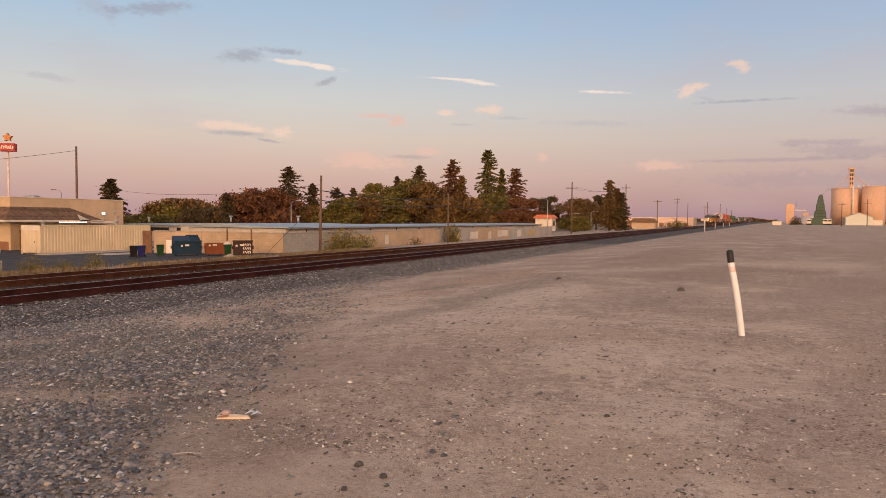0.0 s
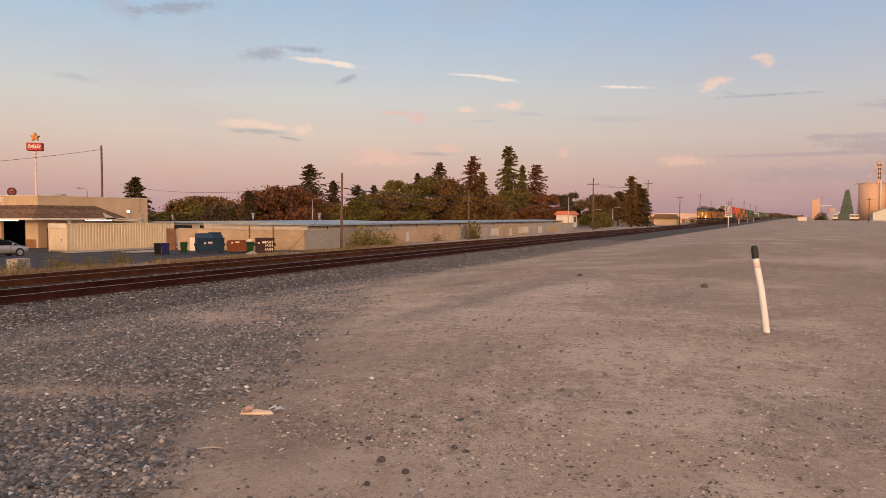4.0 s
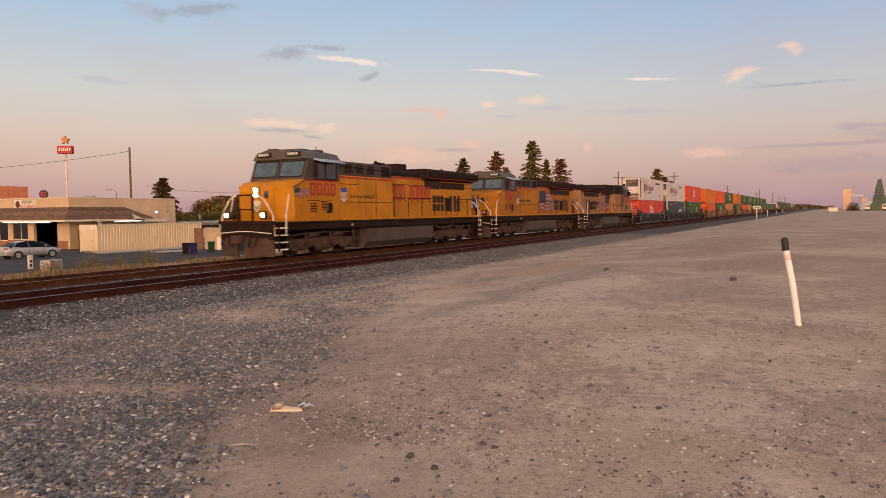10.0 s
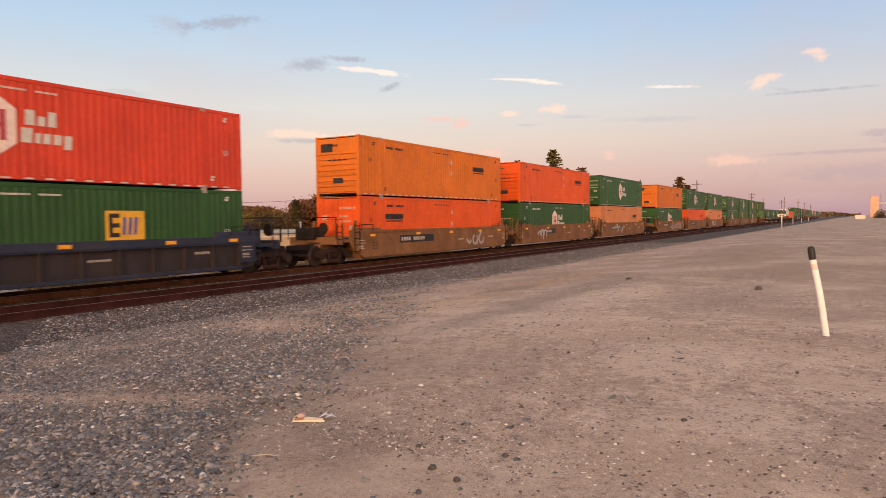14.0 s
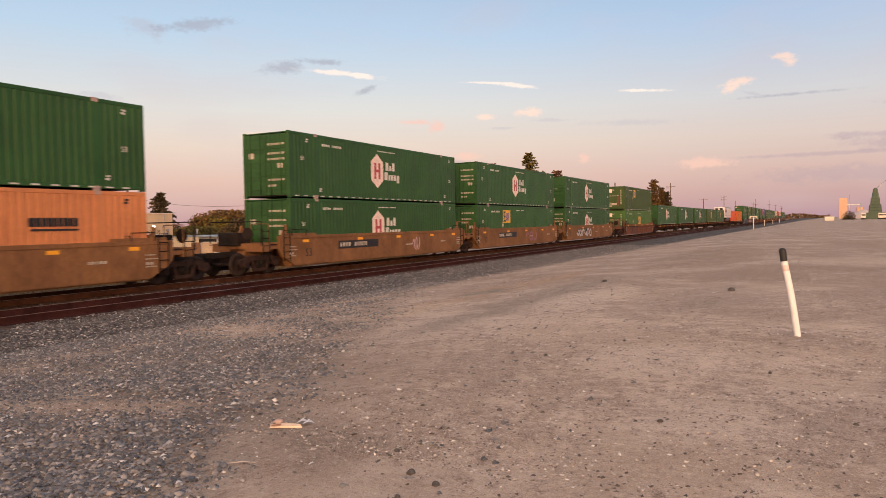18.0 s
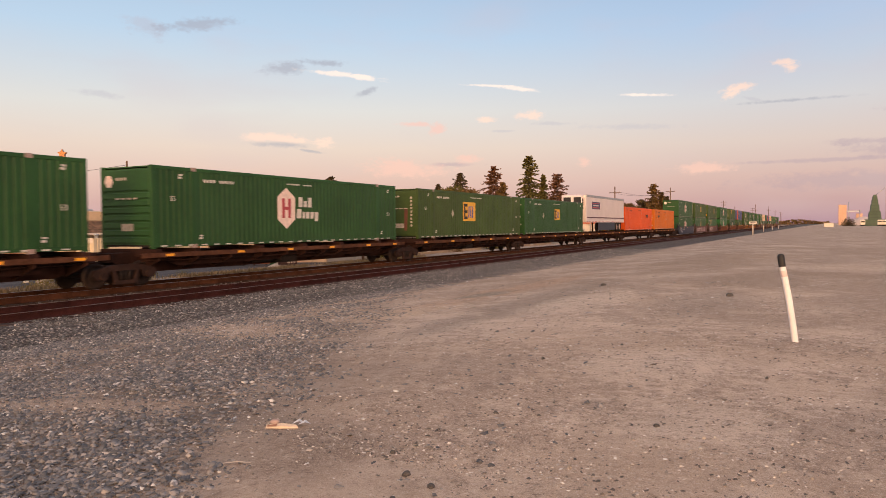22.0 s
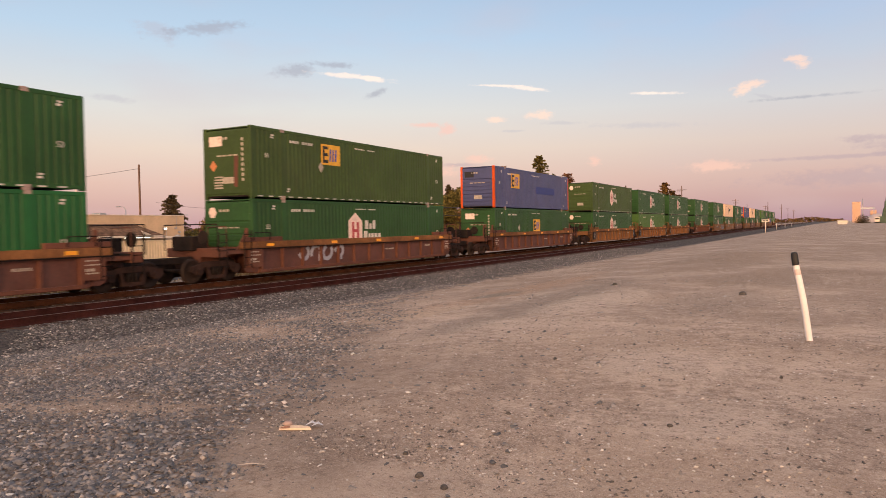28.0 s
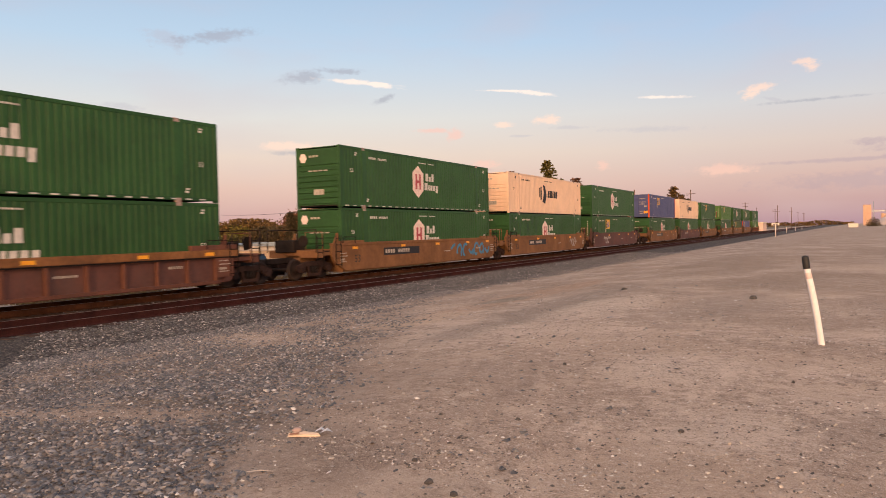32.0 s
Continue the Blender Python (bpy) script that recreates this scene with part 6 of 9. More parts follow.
    for i, (x, y, r) in enumerate(((-2.42, 5.69, 0.028), (-3.1, 5.54, 0.02), (-2.34, 4.01, 0.038), (-2.1, 3.9, 0.034), (-2.65, 4.35, 0.026), (-1.1, 5.9, 0.028), (-1.61, 17.2, 0.11), (-0.4, 8.2, 0.025), (-2.9, 8.3, 0.03), (0.3, 6.4, 0.025), (-5.2, 20.0, 0.09), (-1.7, 6.4, 0.02), (-2.2, 3.6, 0.03))):
        sh = Shape()
        v = []
        for a in range(3):
            for k in range(7):
                t = 2 * math.pi * k / 7
                rr = r * (0.95, 0.9, 0.5)[a] * rng.uniform(0.8, 1.15)
                v.append((rr * math.cos(t), rr * math.sin(t) * 0.8, r * (-0.2, 0.35, 0.68)[a]))
        f = [(a * 7 + k, a * 7 + (k + 1) % 7, (a + 1) * 7 + (k + 1) % 7, (a + 1) * 7 + k) for a in range(2) for k in range(7)] + [tuple(range(14, 21))]
        solid("stone", sh.add(v, f), ROCK, "dark rounded stone lying on the packed dirt", "stone", "", pose(x, y, height(x, y), 0, 0, 40 * i), "single stones on the lot")


lot_things()

# ---- the train ----
# local frame of a piece: y runs from its leading end backwards, x = +1.3 faces the camera, z = 0 on the rail
GREEN = (0.027, 0.082, 0.024)
PAINT = {
    "green": mat("green_container_paint", GREEN, 0.45, 0, 0.14, 0.6, 0.25, (0.03, 0.06, 0.03), 0.25, per_object=0.12, spec=0.2),
    "olive": mat("olive_green_container_paint", (0.048, 0.082, 0.022), 0.5, 0, 0.14, 0.6, 0.3, (0.05, 0.05, 0.025), 0.3, per_object=0.1, spec=0.2),
    "lime": mat("sun_bleached_green_paint", (0.062, 0.135, 0.032), 0.5, 0, 0.12, 0.6, 0.2, (0.05, 0.08, 0.03), 0.25, per_object=0.1, spec=0.2),
    "bright": mat("fresh_green_container_paint", (0.022, 0.115, 0.034), 0.4, 0, 0.1, 0.6, 0.15, (0.02, 0.06, 0.03), 0.2, per_object=0.1, spec=0.2),
    "red": mat("red_container_paint", (0.58, 0.055, 0.025), 0.45, 0, 0.1, 0.6, 0.2, (0.25, 0.03, 0.02), 0.25, per_object=0.08, spec=0.2),
    "orange": mat("orange_container_paint", (0.58, 0.15, 0.016), 0.5, 0, 0.1, 0.6, 0.2, (0.34, 0.085, 0.03), 0.25, per_object=0.08, spec=0.2),
    "scarlet": mat("orange_red_container_paint", (0.64, 0.088, 0.010), 0.45, 0, 0.1, 0.6, 0.2, (0.35, 0.06, 0.03), 0.25, per_object=0.08, spec=0.2),
    "salmon": mat("faded_salmon_orange_paint", (0.54, 0.205, 0.085), 0.55, 0, 0.1, 0.6, 0.25, (0.5, 0.18, 0.08), 0.25, per_object=0.06, spec=0.2),
    "white": mat("white_reefer_panel", (0.68, 0.58, 0.545), 0.4, 0, 0.06, 0.5, 0.25, (0.45, 0.36, 0.32), 0.3),
    "cream": mat("cream_white_container_paint", (0.80, 0.55, 0.385), 0.5, 0, 0.06, 0.5, 0.2, (0.5, 0.36, 0.26), 0.25),
    "black": mat("charcoal_container_paint", (0.028, 0.034, 0.042), 0.5, 0, 0.15, 0.6, 0.25, (0.07, 0.06, 0.055), 0.2),
    "blue": mat("faded_blue_container_paint", (0.06, 0.072, 0.18), 0.5, 0, 0.12, 0.6, 0.3, (0.10, 0.08, 0.15), 0.3),
}
WELL = {
    "navy": mat("navy_well_car_paint", (0.020, 0.024, 0.048), 0.6, 0, 0.2, 1.0, 0.5, (0.055, 0.04, 0.038), 0.3),
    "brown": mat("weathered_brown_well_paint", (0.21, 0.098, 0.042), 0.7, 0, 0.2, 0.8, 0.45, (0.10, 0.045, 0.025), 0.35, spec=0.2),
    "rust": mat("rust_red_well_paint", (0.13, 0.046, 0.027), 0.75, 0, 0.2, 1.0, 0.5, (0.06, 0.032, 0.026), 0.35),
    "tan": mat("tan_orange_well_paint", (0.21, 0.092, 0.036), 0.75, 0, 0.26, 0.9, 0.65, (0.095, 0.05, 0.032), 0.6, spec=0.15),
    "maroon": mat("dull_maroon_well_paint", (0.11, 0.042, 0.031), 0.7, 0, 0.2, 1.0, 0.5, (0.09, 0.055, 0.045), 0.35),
}
NAVY_PANEL = mat("dark_navy_side_panel", (0.026, 0.019, 0.021), 0.75, 0, 0.25, 1.0, 0.5, (0.05, 0.032, 0.028), 0.4)
MARK = mat("white_stencil_paint", (0.62, 0.57, 0.52), 0.6, 0, 0.1, 6.0, 0.2, (0.4, 0.36, 0.32))
# white with the warm evening light mixed into its colour
PINK = mat("sunlit_placard_white", (0.80, 0.62, 0.55), 0.6, 0, 0.1, 6.0)
INK = mat("black_stencil_paint", (0.018, 0.016, 0.018), 0.6, 0, 0.1, 6.0)
WORN = mat("worn_stencil_paint", (0.42, 0.36, 0.30), 0.6, 0, 0.2, 6.0, 0.3, (0.2, 0.2, 0.15))
CRIMSON = mat("crimson_emblem_paint", (0.42, 0.06, 0.07), 0.5, 0, 0.1, 5.0)
GOLD = mat("golden_yellow_panel", (0.75, 0.40, 0.03), 0.5, 0, 0.08, 5.0, 0.15)
ROYAL = mat("royal_blue_emblem_paint", (0.03, 0.06, 0.35), 0.5, 0, 0.1, 5.0)
REFLECT = mat("amber_reflector_sheet", (0.85, 0.36, 0.02), 0.4, 0, 0.1, 5.0)
DARK = mat("dark_grimy_steel", (0.016, 0.012, 0.011), 0.75, 0.0, 0.3, 2.0, 0.4, (0.06, 0.035, 0.025), bump=0.2, spec=0.12)
WHEEL = mat("rolling_wheel_steel", (0.03, 0.02, 0.017), 0.7, 0.2, 0.2, 3.0, 0.3, spec=0.15)
TRUCK = mat("dusty_truck_casting", (0.072, 0.044, 0.036), 0.85, 0.0, 0.25, 3.0, 0.4, (0.085, 0.04, 0.03), bump=0.3, spec=0.12)
FTRUCK = mat("rusty_black_truck_casting", (0.032, 0.018, 0.015), 0.85, 0.0, 0.25, 3.0, 0.5, (0.07, 0.034, 0.024), bump=0.3, spec=0.12)
CAST = mat("worn_corner_casting", (0.42, 0.30, 0.26), 0.6, 0.2, 0.2, 6.0, 0.4)
SPRAY = {
    "silver": mat("silver_spray_paint", (0.42, 0.42, 0.46), 0.4, 0.3, 0.15, 2.0),
    "teal": mat("blue_spray_paint", (0.04, 0.20, 0.36), 0.5, 0, 0.15, 2.0),
    "pink": mat("pale_pink_spray_paint", (0.55, 0.36, 0.36), 0.5, 0, 0.2, 2.0),
    "grey": mat("grey_spray_paint", (0.33, 0.29, 0.27), 0.55, 0, 0.2, 2.0),
    "mauve": mat("mauve_spray_paint", (0.24, 0.09, 0.12), 0.55, 0, 0.2, 2.0),
}
SEAM_W = 1.295
LEN = 16.15
TALL = 2.896


def corrugated(x, y0, y1, z0, z1, depth, pitch, duty=0.78):
    """A wall of upright trapezoid ribs in the plane x, pressed inwards by depth."""
    sh = Shape()
    prof = []
    n = max(2, int((y1 - y0) / pitch))
    p = (y1 - y0) / n
    s = 1 if x > 0 else -1
    for i in range(n):
        a = y0 + i * p
        prof += [(a, x), (a + p * (duty - 0.12), x), (a + p * duty, x - s * depth), (a + p * 0.84, x - s * depth)]
    prof.append((y1, x))
    v = [(q, a, z) for a, q in prof for z in (z0, z1)]
    f = [(2 * i, 2 * i + 2, 2 * i + 3, 2 * i + 1) for i in range(len(prof) - 1)]
    if x < 0:
        f = [q[::-1] for q in f]
    return sh.add(v, f)


def bars(sh, x, y, z, n, w, h, gap, rng):
    """A run of stencilled blocks standing for small print."""
    for i in range(n):
        ww = w * rng.uniform(0.7, 1.15)
        sh.box(x, x + 0.006, y, y + ww, z, z + h)
        y += ww + gap
    return y


def hexagon(y, z, w, h):
    return [(y - w / 2, z - h * 0.27), (y, z - h / 2), (y + w / 2, z - h * 0.27), (y + w / 2, z + h * 0.27), (y, z + h / 2), (y - w / 2, z + h * 0.27)]


BOXES = {}


def emblem_hex(box, x, y, z, k=1.0, white=MARK):
    """Tall white six-sided badge with red bars and two rows of lettering blocks."""
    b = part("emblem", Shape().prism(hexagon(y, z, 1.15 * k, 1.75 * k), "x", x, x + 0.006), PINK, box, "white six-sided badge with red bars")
    sh = Shape()
    for d in (-0.2, 0.2):
        sh.box(x + 0.006, x + 0.011, y + (d - 0.09) * k, y + (d + 0.09) * k, z - 0.42 * k, z + 0.42 * k)
    sh.box(x + 0.006, x + 0.0115, y - 0.12 * k, y + 0.12 * k, z - 0.07 * k, z + 0.07 * k)
    part("emblem_stroke", sh, CRIMSON, b)
    sh = Shape()
    k *= 0.86
    yy = y + 0.95 * k
    for i, (w, h) in enumerate(((0.34, 0.5), (0.26, 0.32), (0.3, 0.5))):
        sh.prism([(yy, z + 0.08 * k), (yy + w * k, z + 0.08 * k), (yy + w * k * 0.96, z + (0.08 + h) * k), (yy + 0.02, z + (0.08 + h) * k)], "x", x, x + 0.006)
        yy += (w + 0.09) * k
    yy = y + 0.8 * k
    for i, (w, h, d) in enumerate(((0.4, 0.48, 0), (0.2, 0.34, 0), (0.3, 0.34, 0), (0.3, 0.34, 0), (0.3, 0.34, -0.14))):
        sh.prism([(yy, z + (d - 0.5) * k), (yy + w * k * 0.9, z + (d - 0.5) * k), (yy + w * k, z + (h - 0.5) * k), (yy + 0.03, z + (h - 0.5) * k)], "x", x, x + 0.006)
        yy += (w + 0.07) * k
    part("lettering", sh, white, box, "white block lettering in two rows")


def emblem_square(box, x, y, z, k=1.0):
    """Yellow square badge with dark and blue bars."""
    b = part("emblem", Shape().box(x, x + 0.006, y - 0.95 * k, y + 0.95 * k, z - 0.62 * k, z + 0.62 * k), GOLD, box, "yellow square badge with black and blue bars")
    sh = Shape().box(x + 0.006, x + 0.011, y - 0.8 * k, y - 0.62 * k, z - 0.5 * k, z + 0.5 * k)
    for d in (-0.5, -0.09, 0.32):
        sh.box(x + 0.006, x + 0.0112, y - 0.62 * k, y - 0.28 * k, z + d * k, z + (d + 0.18) * k)
    part("emblem_stroke", sh, INK, b)
    sh = Shape()
    for i, d in enumerate((-0.16, 0.12, 0.4)):
        sh.prism([(y + d * k, z - 0.4 * k), (y + (d + 0.13) * k, z - 0.4 * k), (y + (d + 0.2) * k, z + 0.35 * k), (y + (d + 0.06) * k, z + 0.35 * k)], "x", x + 0.006, x + 0.011)
    part("emblem_stroke", sh, ROYAL, b)


def container(color, style, face, detail=2, length=LEN):
    """One 53 ft domestic container. style: hex, square, dark, plain, cargo; face: doors or ribs at its leading end."""
    key = (color, style, face, detail, length)
    if key in BOXES:
        return copy_thing(BOXES[key], Matrix())
    rng = random.Random(str(key))
    paint = PAINT[color]
    tone = {"green": "dark green", "olive": "olive green", "lime": "bleached light green", "bright": "bright green", "red": "red", "orange": "orange", "scarlet": "orange-red", "salmon": "faded salmon orange", "cream": "cream-white", "black": "charcoal black", "blue": "faded blue"}[color]
    wears = {"square_lead": "large yellow square badge", "square_mid": "yellow square badge", "square_aft": "yellow square badge", "dark_fore": "black lettering blocks", "hex": "white six-sided badge", "square": "yellow square badge", "dark": "black lettering blocks", "plain": "white markings", "cargo": "white diamond emblem", "horse": "black emblem", "strip": "yellow badge and dark blue strip"}[style]
    box = thing("shipping_container", f"{tone} ribbed steel container with {wears}", "container", None, "containers on the train")
    X, L, H = SEAM_W, length, TALL
    pitch = 0.26 if detail > 1 else 0.5
    for s in (1, -1):
        part("side_wall", corrugated(s * (X - 0.012), 0.16, L - 0.16, 0.16, H - 0.12, 0.038, pitch if s > 0 else 0.9), paint, box)
    part("roof", Shape().box(-X + 0.02, X - 0.02, 0.05, L - 0.05, H - 0.06, H - 0.02), paint, box)
    part("floor", Shape().box(-X + 0.02, X - 0.02, 0.05, L - 0.05, 0.075, 0.14), DARK, box)
    for s in (1, -1):
        part("top_rail", Shape().box(s * (X - 0.09), s * X, 0.1, L - 0.1, H - 0.13, H - 0.005, 0.012), paint, box)
        part("bottom_rail", Shape().box(s * (X - 0.1), s * X, 0.1, L - 0.1, 0.05, 0.17, 0.012), paint, box)
        post_mat = PAINT["scarlet"] if color == "blue" else (MARK if color == "black" else paint)
        for y in (0, L - 0.17):
            part("corner_post", Shape().box(s * (X - 0.16), s * X, y, y + 0.17, 0, H, 0.01), post_mat, box)
        for y in (1.78, L - 1.95):
            lp = part("lift_post", Shape().box(s * (X - 0.02), s * (X + 0.003), y, y + 0.2, 0.1, H - 0.05), paint, box)
            part("corner_casting", Shape().box(s * (X - 0.1), s * (X + 0.008), y - 0.02, y + 0.22, H - 0.13, H + 0.012, 0.01), CAST, lp)
            part("corner_casting", Shape().box(s * (X - 0.1), s * (X + 0.008), y - 0.02, y + 0.22, -0.008, 0.14, 0.01), CAST, lp)
    # trailing end
    part("end_wall", Shape().box(-X + 0.1, X - 0.1, L - 0.08, L - 0.02, 0.1, H - 0.1), paint, box)
    # leading end
    if face == "doors":
        for s in (1, -1):
            d = part("door", Shape().box(s * 0.01, s * (X - 0.16), 0.02, 0.07, 0.12, H - 0.1, 0.01), paint, box)
            sh = Shape()
            for z in (0.35, 0.95, 1.55, 2.15):
                sh.box(s * 0.06, s * (X - 0.2), -0.006, 0.02, z, z + 0.38, 0.012)
            part("door_panel", sh, paint, d)
            sh = Shape()
            for xx in (0.3, 0.85):
                sh.cyl((s * xx, -0.03, 0.1), (s * xx, -0.03, H - 0.08), 0.018, 6)
                sh.box(s * (xx - 0.05), s * (xx + 0.3), -0.045, -0.02, 1.1, 1.14)
            part("lock_rod", sh, paint, d)
        sh = Shape()
        for z in (0.5, 0.75, 1.65, 1.9, 2.3):
            for i in range(rng.randint(3, 6)):
                x = 0.12 + i * 0.16
                sh.box(x, x + 0.12, -0.012, -0.006, z, z + 0.09)
        sh.box(0.65, 0.95, -0.012, -0.006, 1.3, 1.5).box(-0.95, -0.65, -0.012, -0.006, 1.75, 2.0)
        part("stencil", sh, WORN, box)
        if style in ("square", "square_aft") or color == "red":
            part("reflector", Shape().box(0.62, 1.08, -0.014, -0.008, 0.55, 0.85), REFLECT, box)
    else:
        ew = part("end_wall", Shape().box(-X + 0.1, X - 0.12, 0.05, 0.1, 0.12, H - 0.1), paint, box)
        rib = Shape().box(-X + 0.14, X - 0.16, 0.0, 0.05, 0, 0.2, 0.02).mesh("end_rib", paint)
        flat = style.startswith("square")
        z = 0.2
        if flat:
            part("placard", Shape().prism([(-0.95, 1.35), (-0.75, 1.12), (-0.55, 1.35), (-0.75, 1.58)], "y", -0.008, -0.001), PAINT["salmon"], box, "faded orange diamond placard")
            part("rust_streak", Shape().prism([(0.35, 0.5), (0.55, 0.45), (0.62, 1.7), (0.4, 1.8)], "y", -0.006, -0.001), WELL["rust"], box, "rusty streak")
            tall = Shape()
            for i in range(9):
                tall.box(0.78, 0.9, -0.008, -0.001, 0.7 + i * 0.2, 0.82 + i * 0.2)
                if i < 5:
                    tall.box(-0.7, -0.25, -0.008, -0.001, 0.42 + i * 0.11, 0.48 + i * 0.11)
            tagged(part("stencil", tall, WORN, box), kind="stuff")
        while z < H - 0.9 and not flat:
            part("end_rib", rib, paint, ew).location = (0, 0, z)
            z += 0.26
        part("end_panel", Shape().box(-X + 0.14, X - 0.16, 0.0, 0.05, z, H - 0.14, 0.02), paint, ew)
        sh = Shape()
        part("end_badge", Shape().prism([(-0.86 + 0.22 * math.cos(i * math.pi / 3), H - 0.52 + 0.24 * math.sin(i * math.pi / 3)) for i in range(6)], "y", -0.008, -0.001) if style == "hex" else Shape().box(-0.95, -0.25, -0.008, -0.001, H - 0.75, H - 0.35), PINK if style in ("hex", "square", "square_lead", "square_mid", "square_aft") else INK, box)
        for i in range(3):
            sh.box(-0.5 + i * 0.2, -0.36 + i * 0.2, -0.008, -0.001, H - 0.5, H - 0.4)
        sh.box(-0.25, 0.35, -0.008, -0.001, 0.62, 0.88)
        for i in range(4):
            sh.box(-0.55 + i * 0.3, -0.33 + i * 0.3, -0.008, -0.001, 1.72, 1.78)
        part("stencil", sh, WORN if not style.startswith("dark") else INK, box)
    # markings on the side that faces the lot
    x = X + 0.001
    ink = INK if style in ("dark", "dark_fore", "horse") else MARK
    sh = Shape()
    bars(sh, x, 2.35, H - 0.5, 4, 0.12, 0.11, 0.05, rng)
    bars(sh, x, 3.15, H - 0.5, 6, 0.09, 0.11, 0.05, rng)
    bars(sh, x, 7.1, H - 0.36, 7, 0.1, 0.055, 0.04, rng)
    bars(sh, x, 8.2, H - 0.36, 5, 0.1, 0.055, 0.04, rng)
    for y, z in ((1.15, H - 0.42), (2.1, 0.3), (L - 1.55, 0.32), (L - 0.9, H - 0.4)):
        sh.box(x, x + 0.005, y, y + 0.16, z, z + 0.07).box(x, x + 0.005, y + 0.03, y + 0.2, z + 0.1, z + 0.16)
    part("stencil", sh, ink, box)
    if detail > 1:
        for y, z in ((0.9, 1.75), (L - 0.8, 1.35)):
            o = part("size_marking", words("53", 0.26, ink), ink, box)
            o.location = (x, y, z)
    sh = Shape()
    if style in ("hex", "square", "square_lead", "square_mid", "square_aft") or color in ("orange", "scarlet"):
        y = 0.35
        while y < L - 0.5:
            sh.box(x, x + 0.005, y, y + 0.27, 0.075, 0.12)
            y += 0.62
        tagged(part("reflective_tape", sh, MARK, box), kind="stuff")
    if style == "hex":
        emblem_hex(box, x, 7.05, 1.53)
    elif style in ("square", "square_lead", "square_mid", "square_aft"):
        emblem_square(box, x, {"square": 5.2, "square_lead": 6.9, "square_mid": 8.15, "square_aft": 11.0}[style], 2.1 if style == "square" else 1.65, 1.0 if style == "square_lead" else 0.75)
        part("placard", Shape().prism([(4.26, 1.5), (4.45, 1.25), (4.64, 1.5), (4.45, 1.75)], "x", x, x + 0.006), WORN, box)
    elif style == "strip":
        emblem_square(box, x, 3.8, 2.0, 0.85)
        part("lettering", Shape().box(x, x + 0.006, 8.0, 12.4, 1.2, 1.75), mat("dark_blue_lettering", (0.025, 0.04, 0.20), 0.5, 0, 0.1, 4.0), box, "dark blue strip of lettering")
    elif style in ("dark", "dark_fore"):
        sh = Shape()
        y = 12.0 if style == "dark" else 2.2
        bars(sh, x, y, 1.78, 9, 0.17, 0.26, 0.03, rng)
        sh.box(x, x + 0.005, y + 0.05, y + 1.6, 1.65, 1.71)
        part("lettering", sh, INK, box, "black block lettering")
        for z in (1.5, 2.15):
            part("placard", Shape().prism([(9.06, z), (9.2, z - 0.17), (9.34, z), (9.2, z + 0.17)], "x", x, x + 0.006), WORN, box)
    elif style == "cargo":
        sh = Shape()
        yy = 10.4
        for w in (0.42, 0.55, 0.42, 0.42):
            sh.box(x, x + 0.005, yy, yy + w, 1.2, 1.62)
            yy += w + 0.09
        for dy, dz in ((0, 0.42), (0, -0.42), (-0.42, 0), (0.42, 0)):
            sh.prism([(yy + 0.55 + dy - 0.22, 1.42 + dz), (yy + 0.55 + dy, 1.18 + dz), (yy + 0.55 + dy + 0.22, 1.42 + dz), (yy + 0.55 + dy, 1.66 + dz)], "x", x, x + 0.006)
        part("lettering", sh, MARK, box, "white block lettering and diamonds")
    elif style == "horse":
        sh = Shape()
        sh.prism([(6.6, 0.95), (7.2, 0.8), (7.5, 1.5), (7.2, 2.2), (6.75, 2.25), (6.95, 1.6)], "x", x, x + 0.006)
        sh.box(x, x + 0.005, 6.2, 6.45, 1.1, 2.1).box(x, x + 0.005, 5.95, 6.1, 1.3, 2.0)
        yy = 7.75
        for w in (0.36, 0.5, 0.2, 0.34, 0.36):
            sh.prism([(yy, 1.3), (yy + w, 1.3), (yy + w + 0.12, 1.85), (yy + 0.12, 1.85)], "x", x, x + 0.006)
            yy += w + 0.1
        part("lettering", sh, INK, box, "black slanted lettering and emblem")
    BOXES[key] = box
    return box


